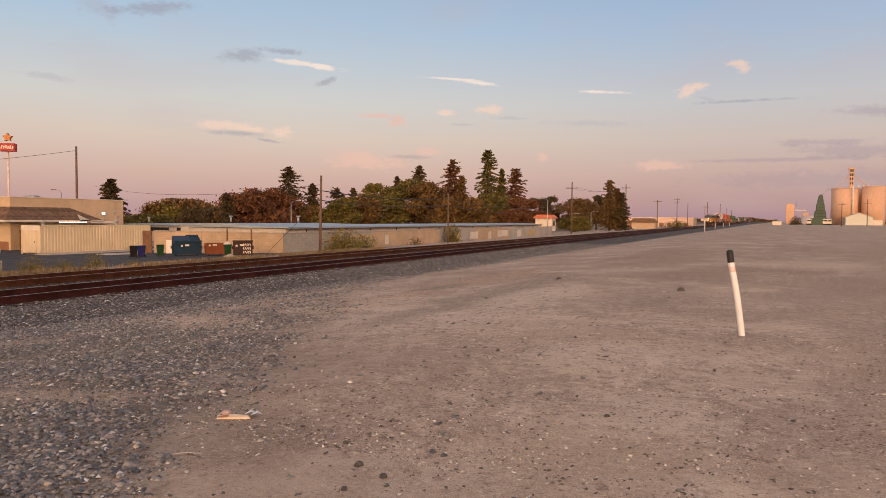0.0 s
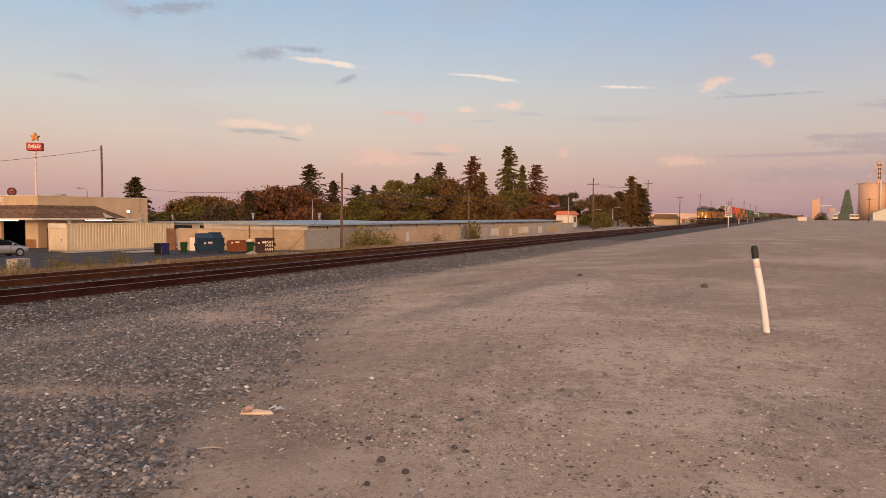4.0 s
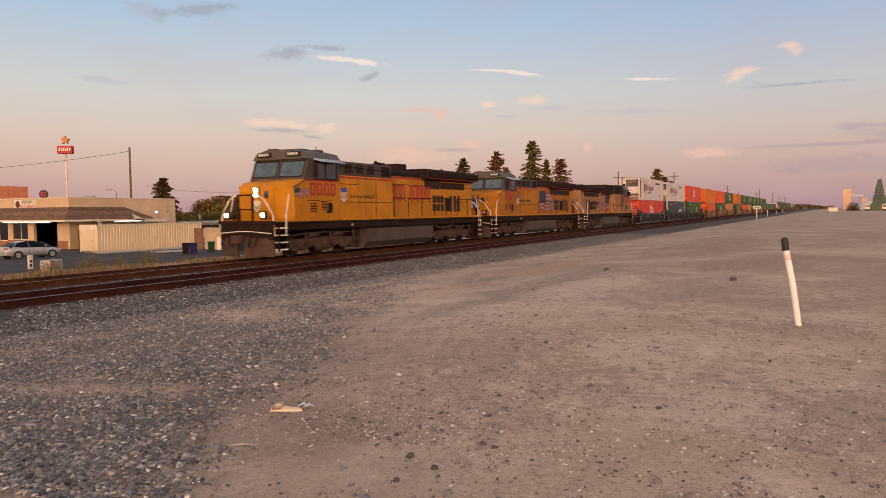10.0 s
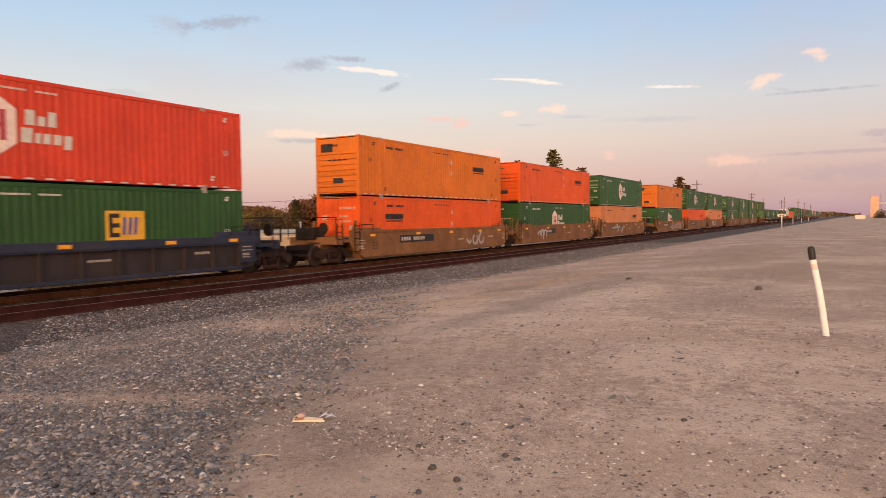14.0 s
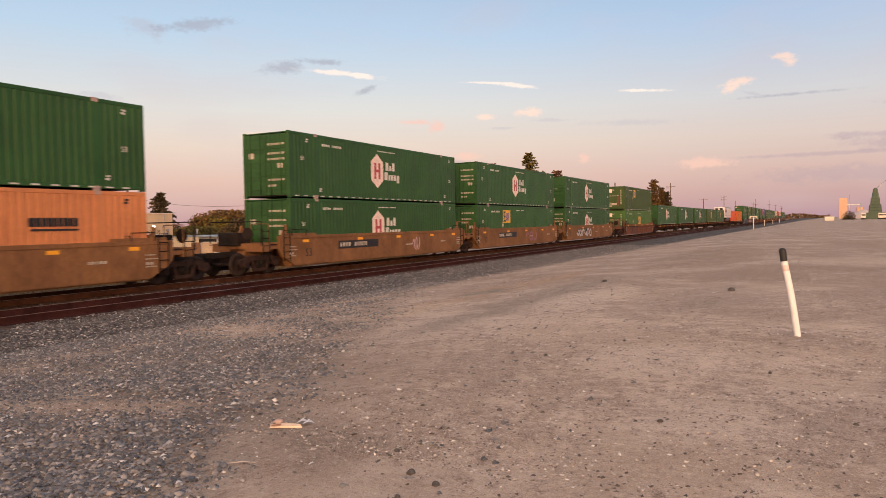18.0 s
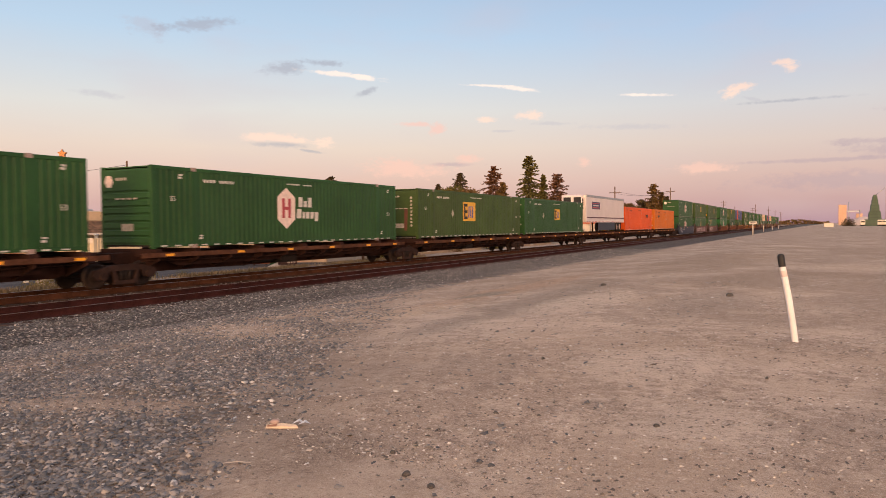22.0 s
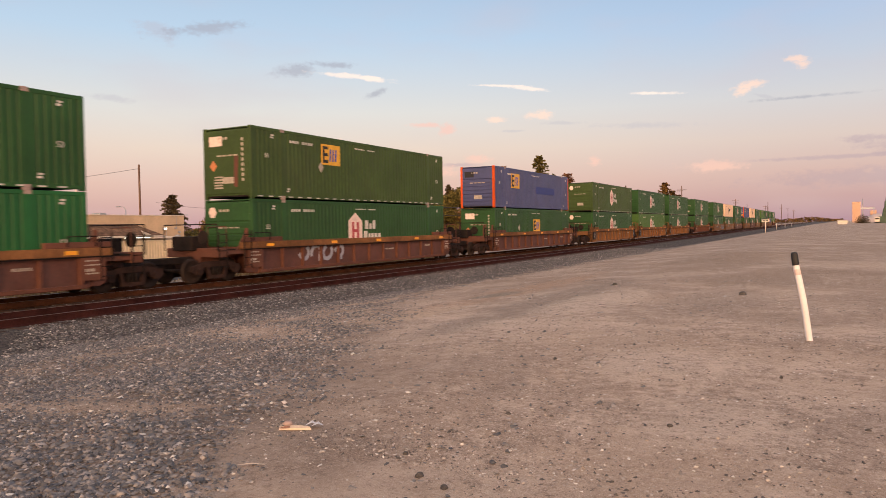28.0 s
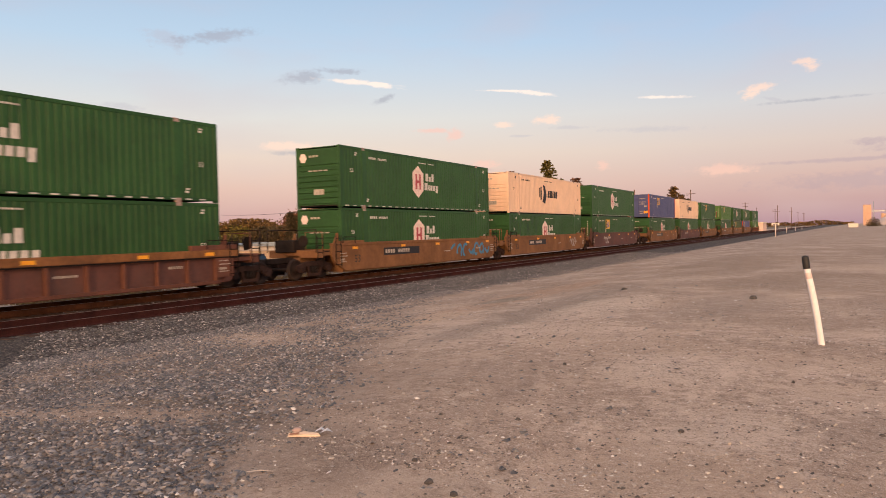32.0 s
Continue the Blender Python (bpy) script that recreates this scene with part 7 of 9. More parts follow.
def reefer(style):
    """White refrigerated container with its cooling unit in an open frame at the leading end."""
    key = ("reefer", style)
    X, L, H = SEAM_W, LEN, TALL
    box = thing("reefer_container", "white refrigerated container with cooling unit and dark red lettering", "container", None, "containers on the train")
    W = PAINT["white"]
    rng = random.Random(style)
    part("body", Shape().box(-X + 0.02, X - 0.02, 1.7, L - 0.1, 0.14, H - 0.04), W, box)
    for s in (1, -1):
        part("top_rail", Shape().box(s * (X - 0.08), s * X, 0.1, L - 0.1, H - 0.12, H, 0.01), W, box)
        part("bottom_rail", Shape().box(s * (X - 0.1), s * X, 0.1, L - 0.1, 0, 0.2, 0.01), W, box)
        sh = Shape()
        for i in range(1, 6):
            sh.box(s * (X - 0.03), s * (X - 0.017), 1.9 + i * 2.35, 1.92 + i * 2.35, 0.2, H - 0.12)
        part("panel_seam", sh, CAST, box)
        for y in (0, L - 0.16):
            part("corner_post", Shape().box(s * (X - 0.16), s * X, y, y + 0.16, 0, H, 0.01), W, box)
        for y in (1.85, L - 1.95):
            lp = part("lift_post", Shape().box(s * (X - 0.025), s * (X + 0.003), y, y + 0.16, 0.1, H - 0.05), W, box)
            part("corner_casting", Shape().box(s * (X - 0.1), s * (X + 0.008), y - 0.04, y + 0.2, H - 0.13, H + 0.012), CAST, lp)
            part("corner_casting", Shape().box(s * (X - 0.1), s * (X + 0.008), y - 0.04, y + 0.2, -0.008, 0.14), CAST, lp)
        part("brace", Shape().rod([(s * (X - 0.08), 0.1, 0.15), (s * (X - 0.05), 0.95, 1.4), (s * (X - 0.08), 0.1, 2.7)], 0.045, 6), CAST, box)
    part("side_panel", Shape().box(X - 0.03, X - 0.012, 1.0, 1.75, 0.2, H - 0.12), W, box)
    part("side_panel", Shape().box(-X + 0.012, -X + 0.03, 1.0, 1.75, 0.2, H - 0.12), W, box)
    part("cross_beam", Shape().box(-X + 0.1, X - 0.1, 0.0, 0.12, H - 0.12, H - 0.01).box(-X + 0.1, X - 0.1, 0.0, 0.12, 0.0, 0.14), CAST, box)
    u = part("cooling_unit", Shape().box(-1.08, 1.08, 0.42, 1.7, 0.75, 2.72, 0.14), W, box, "white cooling unit with dark grilles")
    part("grille", Shape().box(-0.55, 1.0, 0.40, 0.43, 1.72, 2.62).box(-1.0, -0.62, 0.40, 0.43, 1.62, 2.1).box(1.081, 1.09, 0.6, 1.5, 1.7, 2.6), INK, u)
    sh = Shape()
    for i in range(7):
        sh.box(-0.5, 0.95, 0.385, 0.40, 1.78 + i * 0.115, 1.81 + i * 0.115)
    part("louvre", sh, CAST, u)
    part("fuel_tank", Shape().cyl((-0.9, 0.9, 0.42), (0.9, 0.9, 0.42), 0.24, 14), CAST, box)
    x = X - 0.019
    sh = Shape()
    for y, w, h, z in ((4.1, 0.46, 0.75, 1.3), (4.68, 0.1, 0.12, 1.3), (4.9, 0.48, 0.72, 1.3), (5.46, 0.1, 0.12, 1.3), (5.7, 0.5, 0.72, 1.3), (6.28, 0.36, 0.5, 1.3), (6.72, 0.38, 0.5, 1.15), (7.18, 0.14, 0.72, 1.3), (7.4, 0.36, 0.5, 1.3), (7.85, 0.36, 0.5, 1.3), (8.3, 0.38, 0.72, 1.3)):
        sh.prism([(y, z), (y + w * 0.85, z), (y + w, z + h), (y + w * 0.12, z + h)], "x", x, x + 0.006)
    part("lettering", sh, mat("dark_red_lettering", (0.19, 0.022, 0.05), 0.5, 0, 0.1, 4.0), box, "dark red ornate lettering blocks")
    o = part("slogan", words("GLOBAL TRANSPORTATION" if style == "a" else "INTERMODAL", 0.3, INK), INK, box)
    o.location = (x, 6.3, 1.0)
    part("crest", Shape().prism([(2.75, 1.7), (3.15, 0.85), (3.55, 1.7), (3.48, 1.95), (3.15, 2.1), (2.82, 1.95)], "x", x, x + 0.006), mat("dark_slate_crest", (0.06, 0.06, 0.1), 0.5), box, "blue and red heraldic crest")
    part("crest_supporters", Shape().prism([(2.5, 1.0), (2.74, 1.3), (2.78, 2.1), (2.6, 2.25), (2.55, 1.7)], "x", x, x + 0.008).prism([(3.8, 1.0), (3.56, 1.3), (3.52, 2.1), (3.7, 2.25), (3.75, 1.7)], "x", x, x + 0.008), CRIMSON, box)
    part("crest_crown", Shape().box(x, x + 0.009, 2.98, 3.32, 2.12, 2.42).prism([(3.02, 2.42), (3.28, 2.42), (3.15, 2.68)], "x", x, x + 0.009), GOLD, box)
    part("crest_bars", Shape().box(x + 0.006, x + 0.011, 2.88, 3.42, 1.25, 1.33).box(x + 0.006, x + 0.011, 2.88, 3.42, 1.55, 1.63), GOLD, box)
    sh = Shape()
    bars(sh, x, 10.3, 2.2, 9, 0.3, 0.24, 0.06, rng)
    bars(sh, x, 2.2, 2.35, 3, 0.12, 0.16, 0.05, rng)
    bars(sh, x, 12.6, 0.6, 8, 0.14, 0.12, 0.03, rng)
    part("stencil", sh, INK, box)
    part("patch", Shape().box(x, x + 0.003, 5.6, 6.9, 2.15, 2.72), mat("newer_white_panel", (0.80, 0.74, 0.70), 0.4, 0, 0.05), box)
    return box


BOGIE = {}


def bogie(parent, y, r=0.46, base=1.78, three=False):
    """A truck: side frame with open windows and springs, wheels and axles below it."""
    key = (r, base, three)
    if key not in BOGIE:
        h = base / 2
        fr, sp, wh = Shape(), Shape(), Shape()
        x0, x1 = 1.0, 1.12
        fr.prism([(-h - 0.35, r + 0.02), (-h - 0.28, r + 0.2), (-0.5, r + 0.36), (0.5, r + 0.36), (h + 0.28, r + 0.2), (h + 0.35, r + 0.02), (h + 0.2, r - 0.12), (h - 0.2, r - 0.02), (0.62, r + 0.16), (-0.62, r + 0.16), (-h + 0.2, r - 0.02), (-h - 0.2, r - 0.12)], "x", x0, x1)
        fr.prism([(-0.55, r + 0.2), (-0.42, r + 0.2), (-0.26, r - 0.26), (-0.42, r - 0.26)], "x", x0, x1)
        fr.prism([(0.42, r + 0.2), (0.55, r + 0.2), (0.42, r - 0.26), (0.26, r - 0.26)], "x", x0, x1)
        fr.box(x0, x1, -0.45, 0.45, r - 0.3, r - 0.16, 0.02)
        for yy in (-h, h):
            fr.cyl((1.0, yy, r), (1.2, yy, r), 0.13, 10)
        for yy in (-0.17, 0, 0.17):
            sp.cyl((1.05, yy, r - 0.16), (1.05, yy, r + 0.2), 0.07, 8)
        bolster = Shape().box(-1.0, 1.0, -0.22, 0.22, r - 0.02, r + 0.3, 0.02)
        wh.cyl((-0.9, 0, r), (0.9, 0, r), 0.08, 8)
        for s in (1, -1):
            wh.lathe([(0.02, s * 0.79), (0.16, s * 0.80), (0.2, s * 0.76), (r * 0.78, s * 0.75), (r * 0.84, s * 0.785), (r - 0.01, s * 0.785), (r, s * 0.70), (r + 0.028, s * 0.69), (r + 0.028, s * 0.665), (r * 0.8, s * 0.66), (0.02, s * 0.66)], (0, 0, r), "x", 20)
        steel = TRUCK if three else FTRUCK
        BOGIE[key] = (fr.mesh("side_frame", steel), sp.mesh("spring", DARK), wh.mesh("wheelset", WHEEL), bolster.mesh("truck", steel))
    fr, sp, wh, bol = BOGIE[key]
    t = part("truck", bol, TRUCK, parent)
    t.location = (0, y, 0)
    for turn in (0, 180):
        for me, nm in ((fr, "side_frame"), (sp, "spring")):
            o = part(nm, me, TRUCK, t)
            o.rotation_euler = (0, 0, radians(turn))
    for yy in ((-base / 2, 0, base / 2) if three else (-base / 2, base / 2)):
        part("wheelset", wh, WHEEL, t).location = (0, yy, 0)
    return t


def ladder(parent, x, y, z0, z1, w=0.4, material=DARK):
    sh = Shape()
    for d in (0, w):
        sh.cyl((x, y + d, z0), (x, y + d, z1), 0.02, 5)
    z = z0 + 0.1
    while z < z1:
        sh.cyl((x, y, z), (x, y + w, z), 0.016, 5)
        z += 0.3
    part("ladder", sh, material, parent)


def graffiti(parent, x, y, z, w, h, paint, seed):
    """A sprayed tag: fat slanted looping letters, each one part, flat on the car's side."""
    rng = random.Random(seed)
    n = max(3, int(w / 0.75))
    for i in range(n):
        a, b = y + w * i / n, w / n * 0.9
        z0, z1 = z + rng.uniform(0, 0.1) * h, z + h * rng.uniform(0.82, 1.0)
        turn, sweep = rng.uniform(-1.2, 1.2), rng.choice((1, -1)) * rng.uniform(3.6, 6.0)
        path = []
        for j in range(11):
            q = turn + sweep * j / 10
            u, v = 0.5 + 0.42 * math.cos(q), 0.5 + 0.42 * math.sin(q) * (1 if i % 3 else math.cos(q * 0.5))
            path.append((a + b * u + 0.14 * v, z0 + v * (z1 - z0)))
        if i % 2:
            path = [(path[0][0], z0)] + path
        outer, inner = [], []
        for j, (u, v) in enumerate(path):
            p, q = Vector(path[max(0, j - 1)]), Vector(path[min(len(path) - 1, j + 1)])
            d = (q - p).normalized() if (q - p).length > 1e-6 else Vector((1, 0))
            k = Vector((-d.y, d.x)) * b * 0.12
            outer.append((u + k.x, v + k.y))
            inner.append((u - k.x, v - k.y))
        m = len(path)
        verts = [(x + 0.003, u, v) for u, v in outer + inner]
        part("graffiti_letter", Shape().add(verts, [(j, j + 1, m + j + 1, m + j) for j in range(m - 1)] + [(m + j, m + j + 1, j + 1, j) for j in range(m - 1)]), SPRAY[paint], parent, f"{paint} sprayed graffiti letter")


def well_car(color, ribbed, first, last, tag=None, seed=0):
    """One unit of a double-stack well car; its leading truck is under it, the last unit has both."""
    W = WELL[color]
    rng = random.Random(seed)
    tone = {"navy": "dark navy blue", "brown": "weathered brown", "rust": "rust-red", "tan": "tan-orange", "maroon": "dull maroon"}[color]
    car = thing("well_car", f"{tone} double-stack well car with {'ribbed' if ribbed else 'smooth'} sides", "freight car", None, "well cars of the train")
    L = LEN
    for s in (1, -1):
        X = s * 1.46
        if ribbed:
            # recessed panel differs in tone from the chord; lip below dark except on navy
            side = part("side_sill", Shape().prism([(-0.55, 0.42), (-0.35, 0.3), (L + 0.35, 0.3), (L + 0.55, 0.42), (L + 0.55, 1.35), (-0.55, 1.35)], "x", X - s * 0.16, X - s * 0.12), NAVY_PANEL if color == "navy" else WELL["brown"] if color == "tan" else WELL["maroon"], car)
            part("top_chord", Shape().box(X - s * 0.2, X + s * 0.02, -0.75, L + 0.75, 1.24, 1.5, 0.015), W if color == "navy" else WELL["tan"], car)
            part("chord_lip", Shape().box(X - s * 0.02, X + s * 0.045, -0.7, L + 0.7, 1.2, 1.235), DARK if color != "navy" else W, car)
            part("bottom_chord", Shape().box(X - s * 0.2, X + s * 0.0, 0.2, L - 0.2, 0.26, 0.38, 0.012), W, car)
            if s > 0:
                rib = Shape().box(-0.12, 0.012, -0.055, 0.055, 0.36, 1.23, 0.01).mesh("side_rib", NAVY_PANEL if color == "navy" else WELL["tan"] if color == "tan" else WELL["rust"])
                n = 13
                for i in range(n):
                    o = part("side_rib", rib, W, side)
                    o.location = (X - 0.01, 0.35 + i * (L - 0.7) / (n - 1), 0)
        else:
            side = part("side_sill", Shape().prism([(-0.95, 1.0), (-0.75, 0.72), (0.05, 0.3), (L - 0.05, 0.3), (L + 0.75, 0.72), (L + 0.95, 1.0), (L + 0.95, 1.5), (-0.95, 1.5)], "x", X - s * 0.12, X), W, car)
            part("top_chord", Shape().box(X - s * 0.2, X + s * 0.025, -0.9, L + 0.9, 1.44, 1.58, 0.015), W, car)
        for y in (-0.6, L - 1.5):
            part("guide_plate", Shape().box(X - s * 0.16, X - s * 0.02, y, y + 2.2, 1.5, 1.68, 0.015), W, car)
    for y in (-0.08, L + 0.04):
        part("end_bulkhead", Shape().box(-1.36, 1.36, y, y + 0.04, 0.3, 1.3), W if color != "navy" else NAVY_PANEL, car)
    part("well_floor", Shape().box(-1.3, 1.3, 0.0, L, 0.24, 0.32), W, car)
    # ends of the near side: ladder, grab iron, dark stencilled plate, crossover step
    for y, d in ((-0.5, 1), (L + 0.5, -1)):
        ladder(car, 1.49, y - 0.2, 0.5, 1.95, 0.4, DARK if color != "navy" else W)
        part("grab_iron", Shape().rod([(1.47, y + d * 0.35, 1.55), (1.5, y + d * 0.35, 1.85), (1.5, y + d * 1.3, 1.85), (1.47, y + d * 1.3, 1.55)], 0.018, 5), DARK, car)
        xp = 1.483 if ribbed else 1.464
        pl = part("lettering_plate", Shape().box(xp - 0.06 if ribbed else xp, xp + 0.006, min(y + d * 0.05, y + d * 0.85), max(y + d * 0.05, y + d * 0.85), 0.5 if ribbed else 0.82, 1.22), INK if color == "tan" else W, car, "black plate with small white lettering" if color == "tan" else "")
        lines = Shape()
        for k, (n, h) in enumerate(((4, 0.04), (5, 0.04), (3, 0.09), (4, 0.04))):
            bars(lines, xp + 0.006, min(y + d * 0.05, y + d * 0.85) + 0.1, 1.12 - k * 0.13 - h, n, 0.09, h, 0.03, rng)
        part("stencil", lines, WORN, pl)
        part("crossover_step", Shape().box(0.5, 1.4, y - d * 0.75 - 0.2, y - d * 0.75 + 0.2, 1.2, 1.26), DARK, car)
        part("crossover_rail", Shape().rod([(1.35, y - d * 1.0, 1.2), (1.35, y - d * 1.0, 2.1), (0.4, y - d * 1.0, 2.1), (0.4, y - d * 1.0, 1.2)], 0.02, 5), W, car)
    for y0, y1 in ((-1.9, 0.0), (L, L + 1.9)):
        e = part("end_platform", Shape().box(-1.38, 1.38, y0 + 0.25, y1 - 0.05 if y1 > L else y1 - 0.02, 1.05, 1.2).box(-0.4, 0.4, y0, y1, 0.72, 1.06), W, car)
        part("cross_beam", Shape().box(-1.42, 1.42, (y0 if y1 < 1 else y1 - 0.45), (y0 + 0.45 if y1 < 1 else y1), 0.95, 1.3, 0.02), W, e)
    bogie(car, -1.68 if not first else -1.75)
    if last:
        bogie(car, L + 1.75)
    for end, yes in ((0, first), (1, last)):
        if yes:
            y = -2.0 if end == 0 else L + 2.0
            sgn = -1 if end == 0 else 1
            part("coupler", Shape().box(-0.12, 0.12, y, y + sgn * 1.7, 0.72, 0.98, 0.04), DARK, car)
            ladder(car, 1.43, y - (0.5 if sgn > 0 else -0.05), 0.5, 1.9)
            part("handrail", Shape().rod([(1.4, y, 1.2), (1.4, y, 2.2), (-1.4, y, 2.2), (-1.4, y, 1.2)], 0.022), DARK, car)
            part("brake_housing", Shape().box(-0.9, 0.2, y + sgn * 0.1, y - sgn * 0.7, 1.2, 1.75, 0.03).cyl((0.7, y, 1.7), (0.7, y + sgn * 0.06, 1.7), 0.26, 14), DARK, car)
    # side details
    x = 1.461 if not ribbed else 1.481
    zc = 1.36 if ribbed else 1.33
    if "plate" not in BOGIE:
        BOGIE["plate"] = Shape().box(0, 0.006, 0, 0.42, -0.06, 0.06).mesh("reflector", REFLECT)
    for y in (0.6, 4.9, 8.6, 12.4, L - 0.9):
        part("reflector", BOGIE["plate"], REFLECT, car, "amber reflector plate").location = (x, y, zc)
    xm = x if not ribbed else 1.342
    if not ribbed and color == "brown":
        part("number_plate", Shape().box(x, x + 0.003, 3.25, 6.75, 0.88, 1.26), INK, car, "black lettering plate")
        xm += 0.003
    for y in (-0.35, L + 0.25):
        for s in (1, -1):
            g = part("guide_post", Shape().box(s * 1.18, s * 1.3, y, y + 0.1, 1.15, 2.05, 0.015), W, car)
            part("brace", Shape().prism([(y - 0.5, 1.2), (y - 0.4, 1.2), (y + 0.02, 1.8), (y + 0.02, 1.95)], "x", s * 1.2, s * 1.26), W, g)
    sh = Shape()
    if not ribbed or color == "navy":
        bars(sh, xm, 3.4, 0.98, 4, 0.17, 0.19, 0.07, rng)
        bars(sh, xm, 4.6, 0.98, 6, 0.15, 0.19, 0.06, rng)
    bars(sh, xm, 9.6, 0.85, 6, 0.1, 0.07, 0.04, rng)
    bars(sh, xm, L - 2.4, 0.9, 5, 0.1, 0.09, 0.04, rng)
    part("stencil", sh, WORN, car)
    if color in ("brown", "tan"):
        o = part("size_marking", words("53", 0.5, INK if color in ("brown", "tan") else MARK), INK, car)
        o.location = (xm, 1.0, 0.8)
    if tag:
        paint, y, w = tag
        graffiti(car, 1.462 if not ribbed else 1.345, y, 0.48, w, 0.88, paint, seed)
    return car


def spine_car(seed, first=False, last=False):
    """A skeleton flat unit: centre beam, cross arms, side walkways."""
    W = mat("grimy_spine_car_paint", (0.036, 0.016, 0.012), 0.85, 0, 0.3, 1.0, 0.5, (0.016, 0.009, 0.008), 0.3, spec=0.1)
    edge = mat("worn_spine_car_edge", (0.10, 0.042, 0.024), 0.8, 0, 0.3, 1.2, 0.6, (0.04, 0.018, 0.012), 0.2, spec=0.1)
    car = thing("spine_car", "rusty brown skeleton flat car with side walkway", "freight car", None, "spine cars of the train")
    L = LEN
    part("centre_beam", Shape().prism([(-0.9, 0.8), (0.6, 0.42), (L - 0.6, 0.42), (L + 0.9, 0.8), (L + 0.9, 1.12), (-0.9, 1.12)], "x", -0.4, 0.4), W, car)
    for y in (0.0, 1.75, 5.2, 8.0, 10.8, L - 2.0, L - 0.3):
        part("cross_arm", Shape().box(-1.42, 1.42, y, y + 0.3, 0.98, 1.24, 0.02), W, car)
    for s in (1, -1):
        part("side_walkway", Shape().box(s * 1.2, s * 1.46, -0.6, L + 0.6, 1.02, 1.10), W, car)
        part("side_angle", Shape().box(s * 1.43, s * 1.47, -0.6, L + 0.6, 0.96, 1.12), edge, car)
        for y in (0.15, 1.9, 3.6, 5.35, 6.9, 8.15, 9.6, 10.95, 12.6, L - 1.85, L - 0.15):
            part("gusset", Shape().prism([(s * 0.4, 0.45), (s * 1.44, 0.84), (s * 1.44, 1.02), (s * 0.4, 1.02)], "y", y - 0.03, y + 0.03), W, car)
        part("air_line", Shape().rod([(s * 1.2, -0.4, 0.86), (s * 1.2, 5.0, 0.8), (s * 1.2, 11.0, 0.82), (s * 1.2, L + 0.4, 0.88)], 0.03, 5), W, car)
        part("side_brace", Shape().prism([(0.4, 0.98), (1.4, 0.62), (L - 1.4, 0.62), (L - 0.4, 0.98)], "x", s * 0.9, s * 0.96), W, car)
    sh = Shape()
    for y in (0.4, 3.9, 6.9, 9.9, 13.0, L - 0.6):
        part("reflector", Shape().box(1.471, 1.477, y, y + 0.36, 0.99, 1.08), REFLECT, car, "amber reflector plate")
    sh = Shape().box(0.4, 1.0, 7.0, 8.1, 0.45, 0.85, 0.04).cyl((0.7, 5.6, 0.7), (0.7, 6.7, 0.7), 0.2, 12)
    part("brake_cylinder", sh, DARK, car)
    bogie(car, -0.95, 0.42)
    if last:
        bogie(car, L + 0.9, 0.42)
    if first or last:
        y, k = (-1.7, -1) if first else (L + 1.7, 1)
        part("coupler", Shape().box(-0.12, 0.12, y, y + k * 0.9, 0.72, 0.98, 0.04), DARK, car)
        part("handrail", Shape().rod([(1.4, y, 1.1), (1.4, y, 1.9), (-1.4, y, 1.9), (-1.4, y, 1.1)], 0.022), DARK, car)
    return car


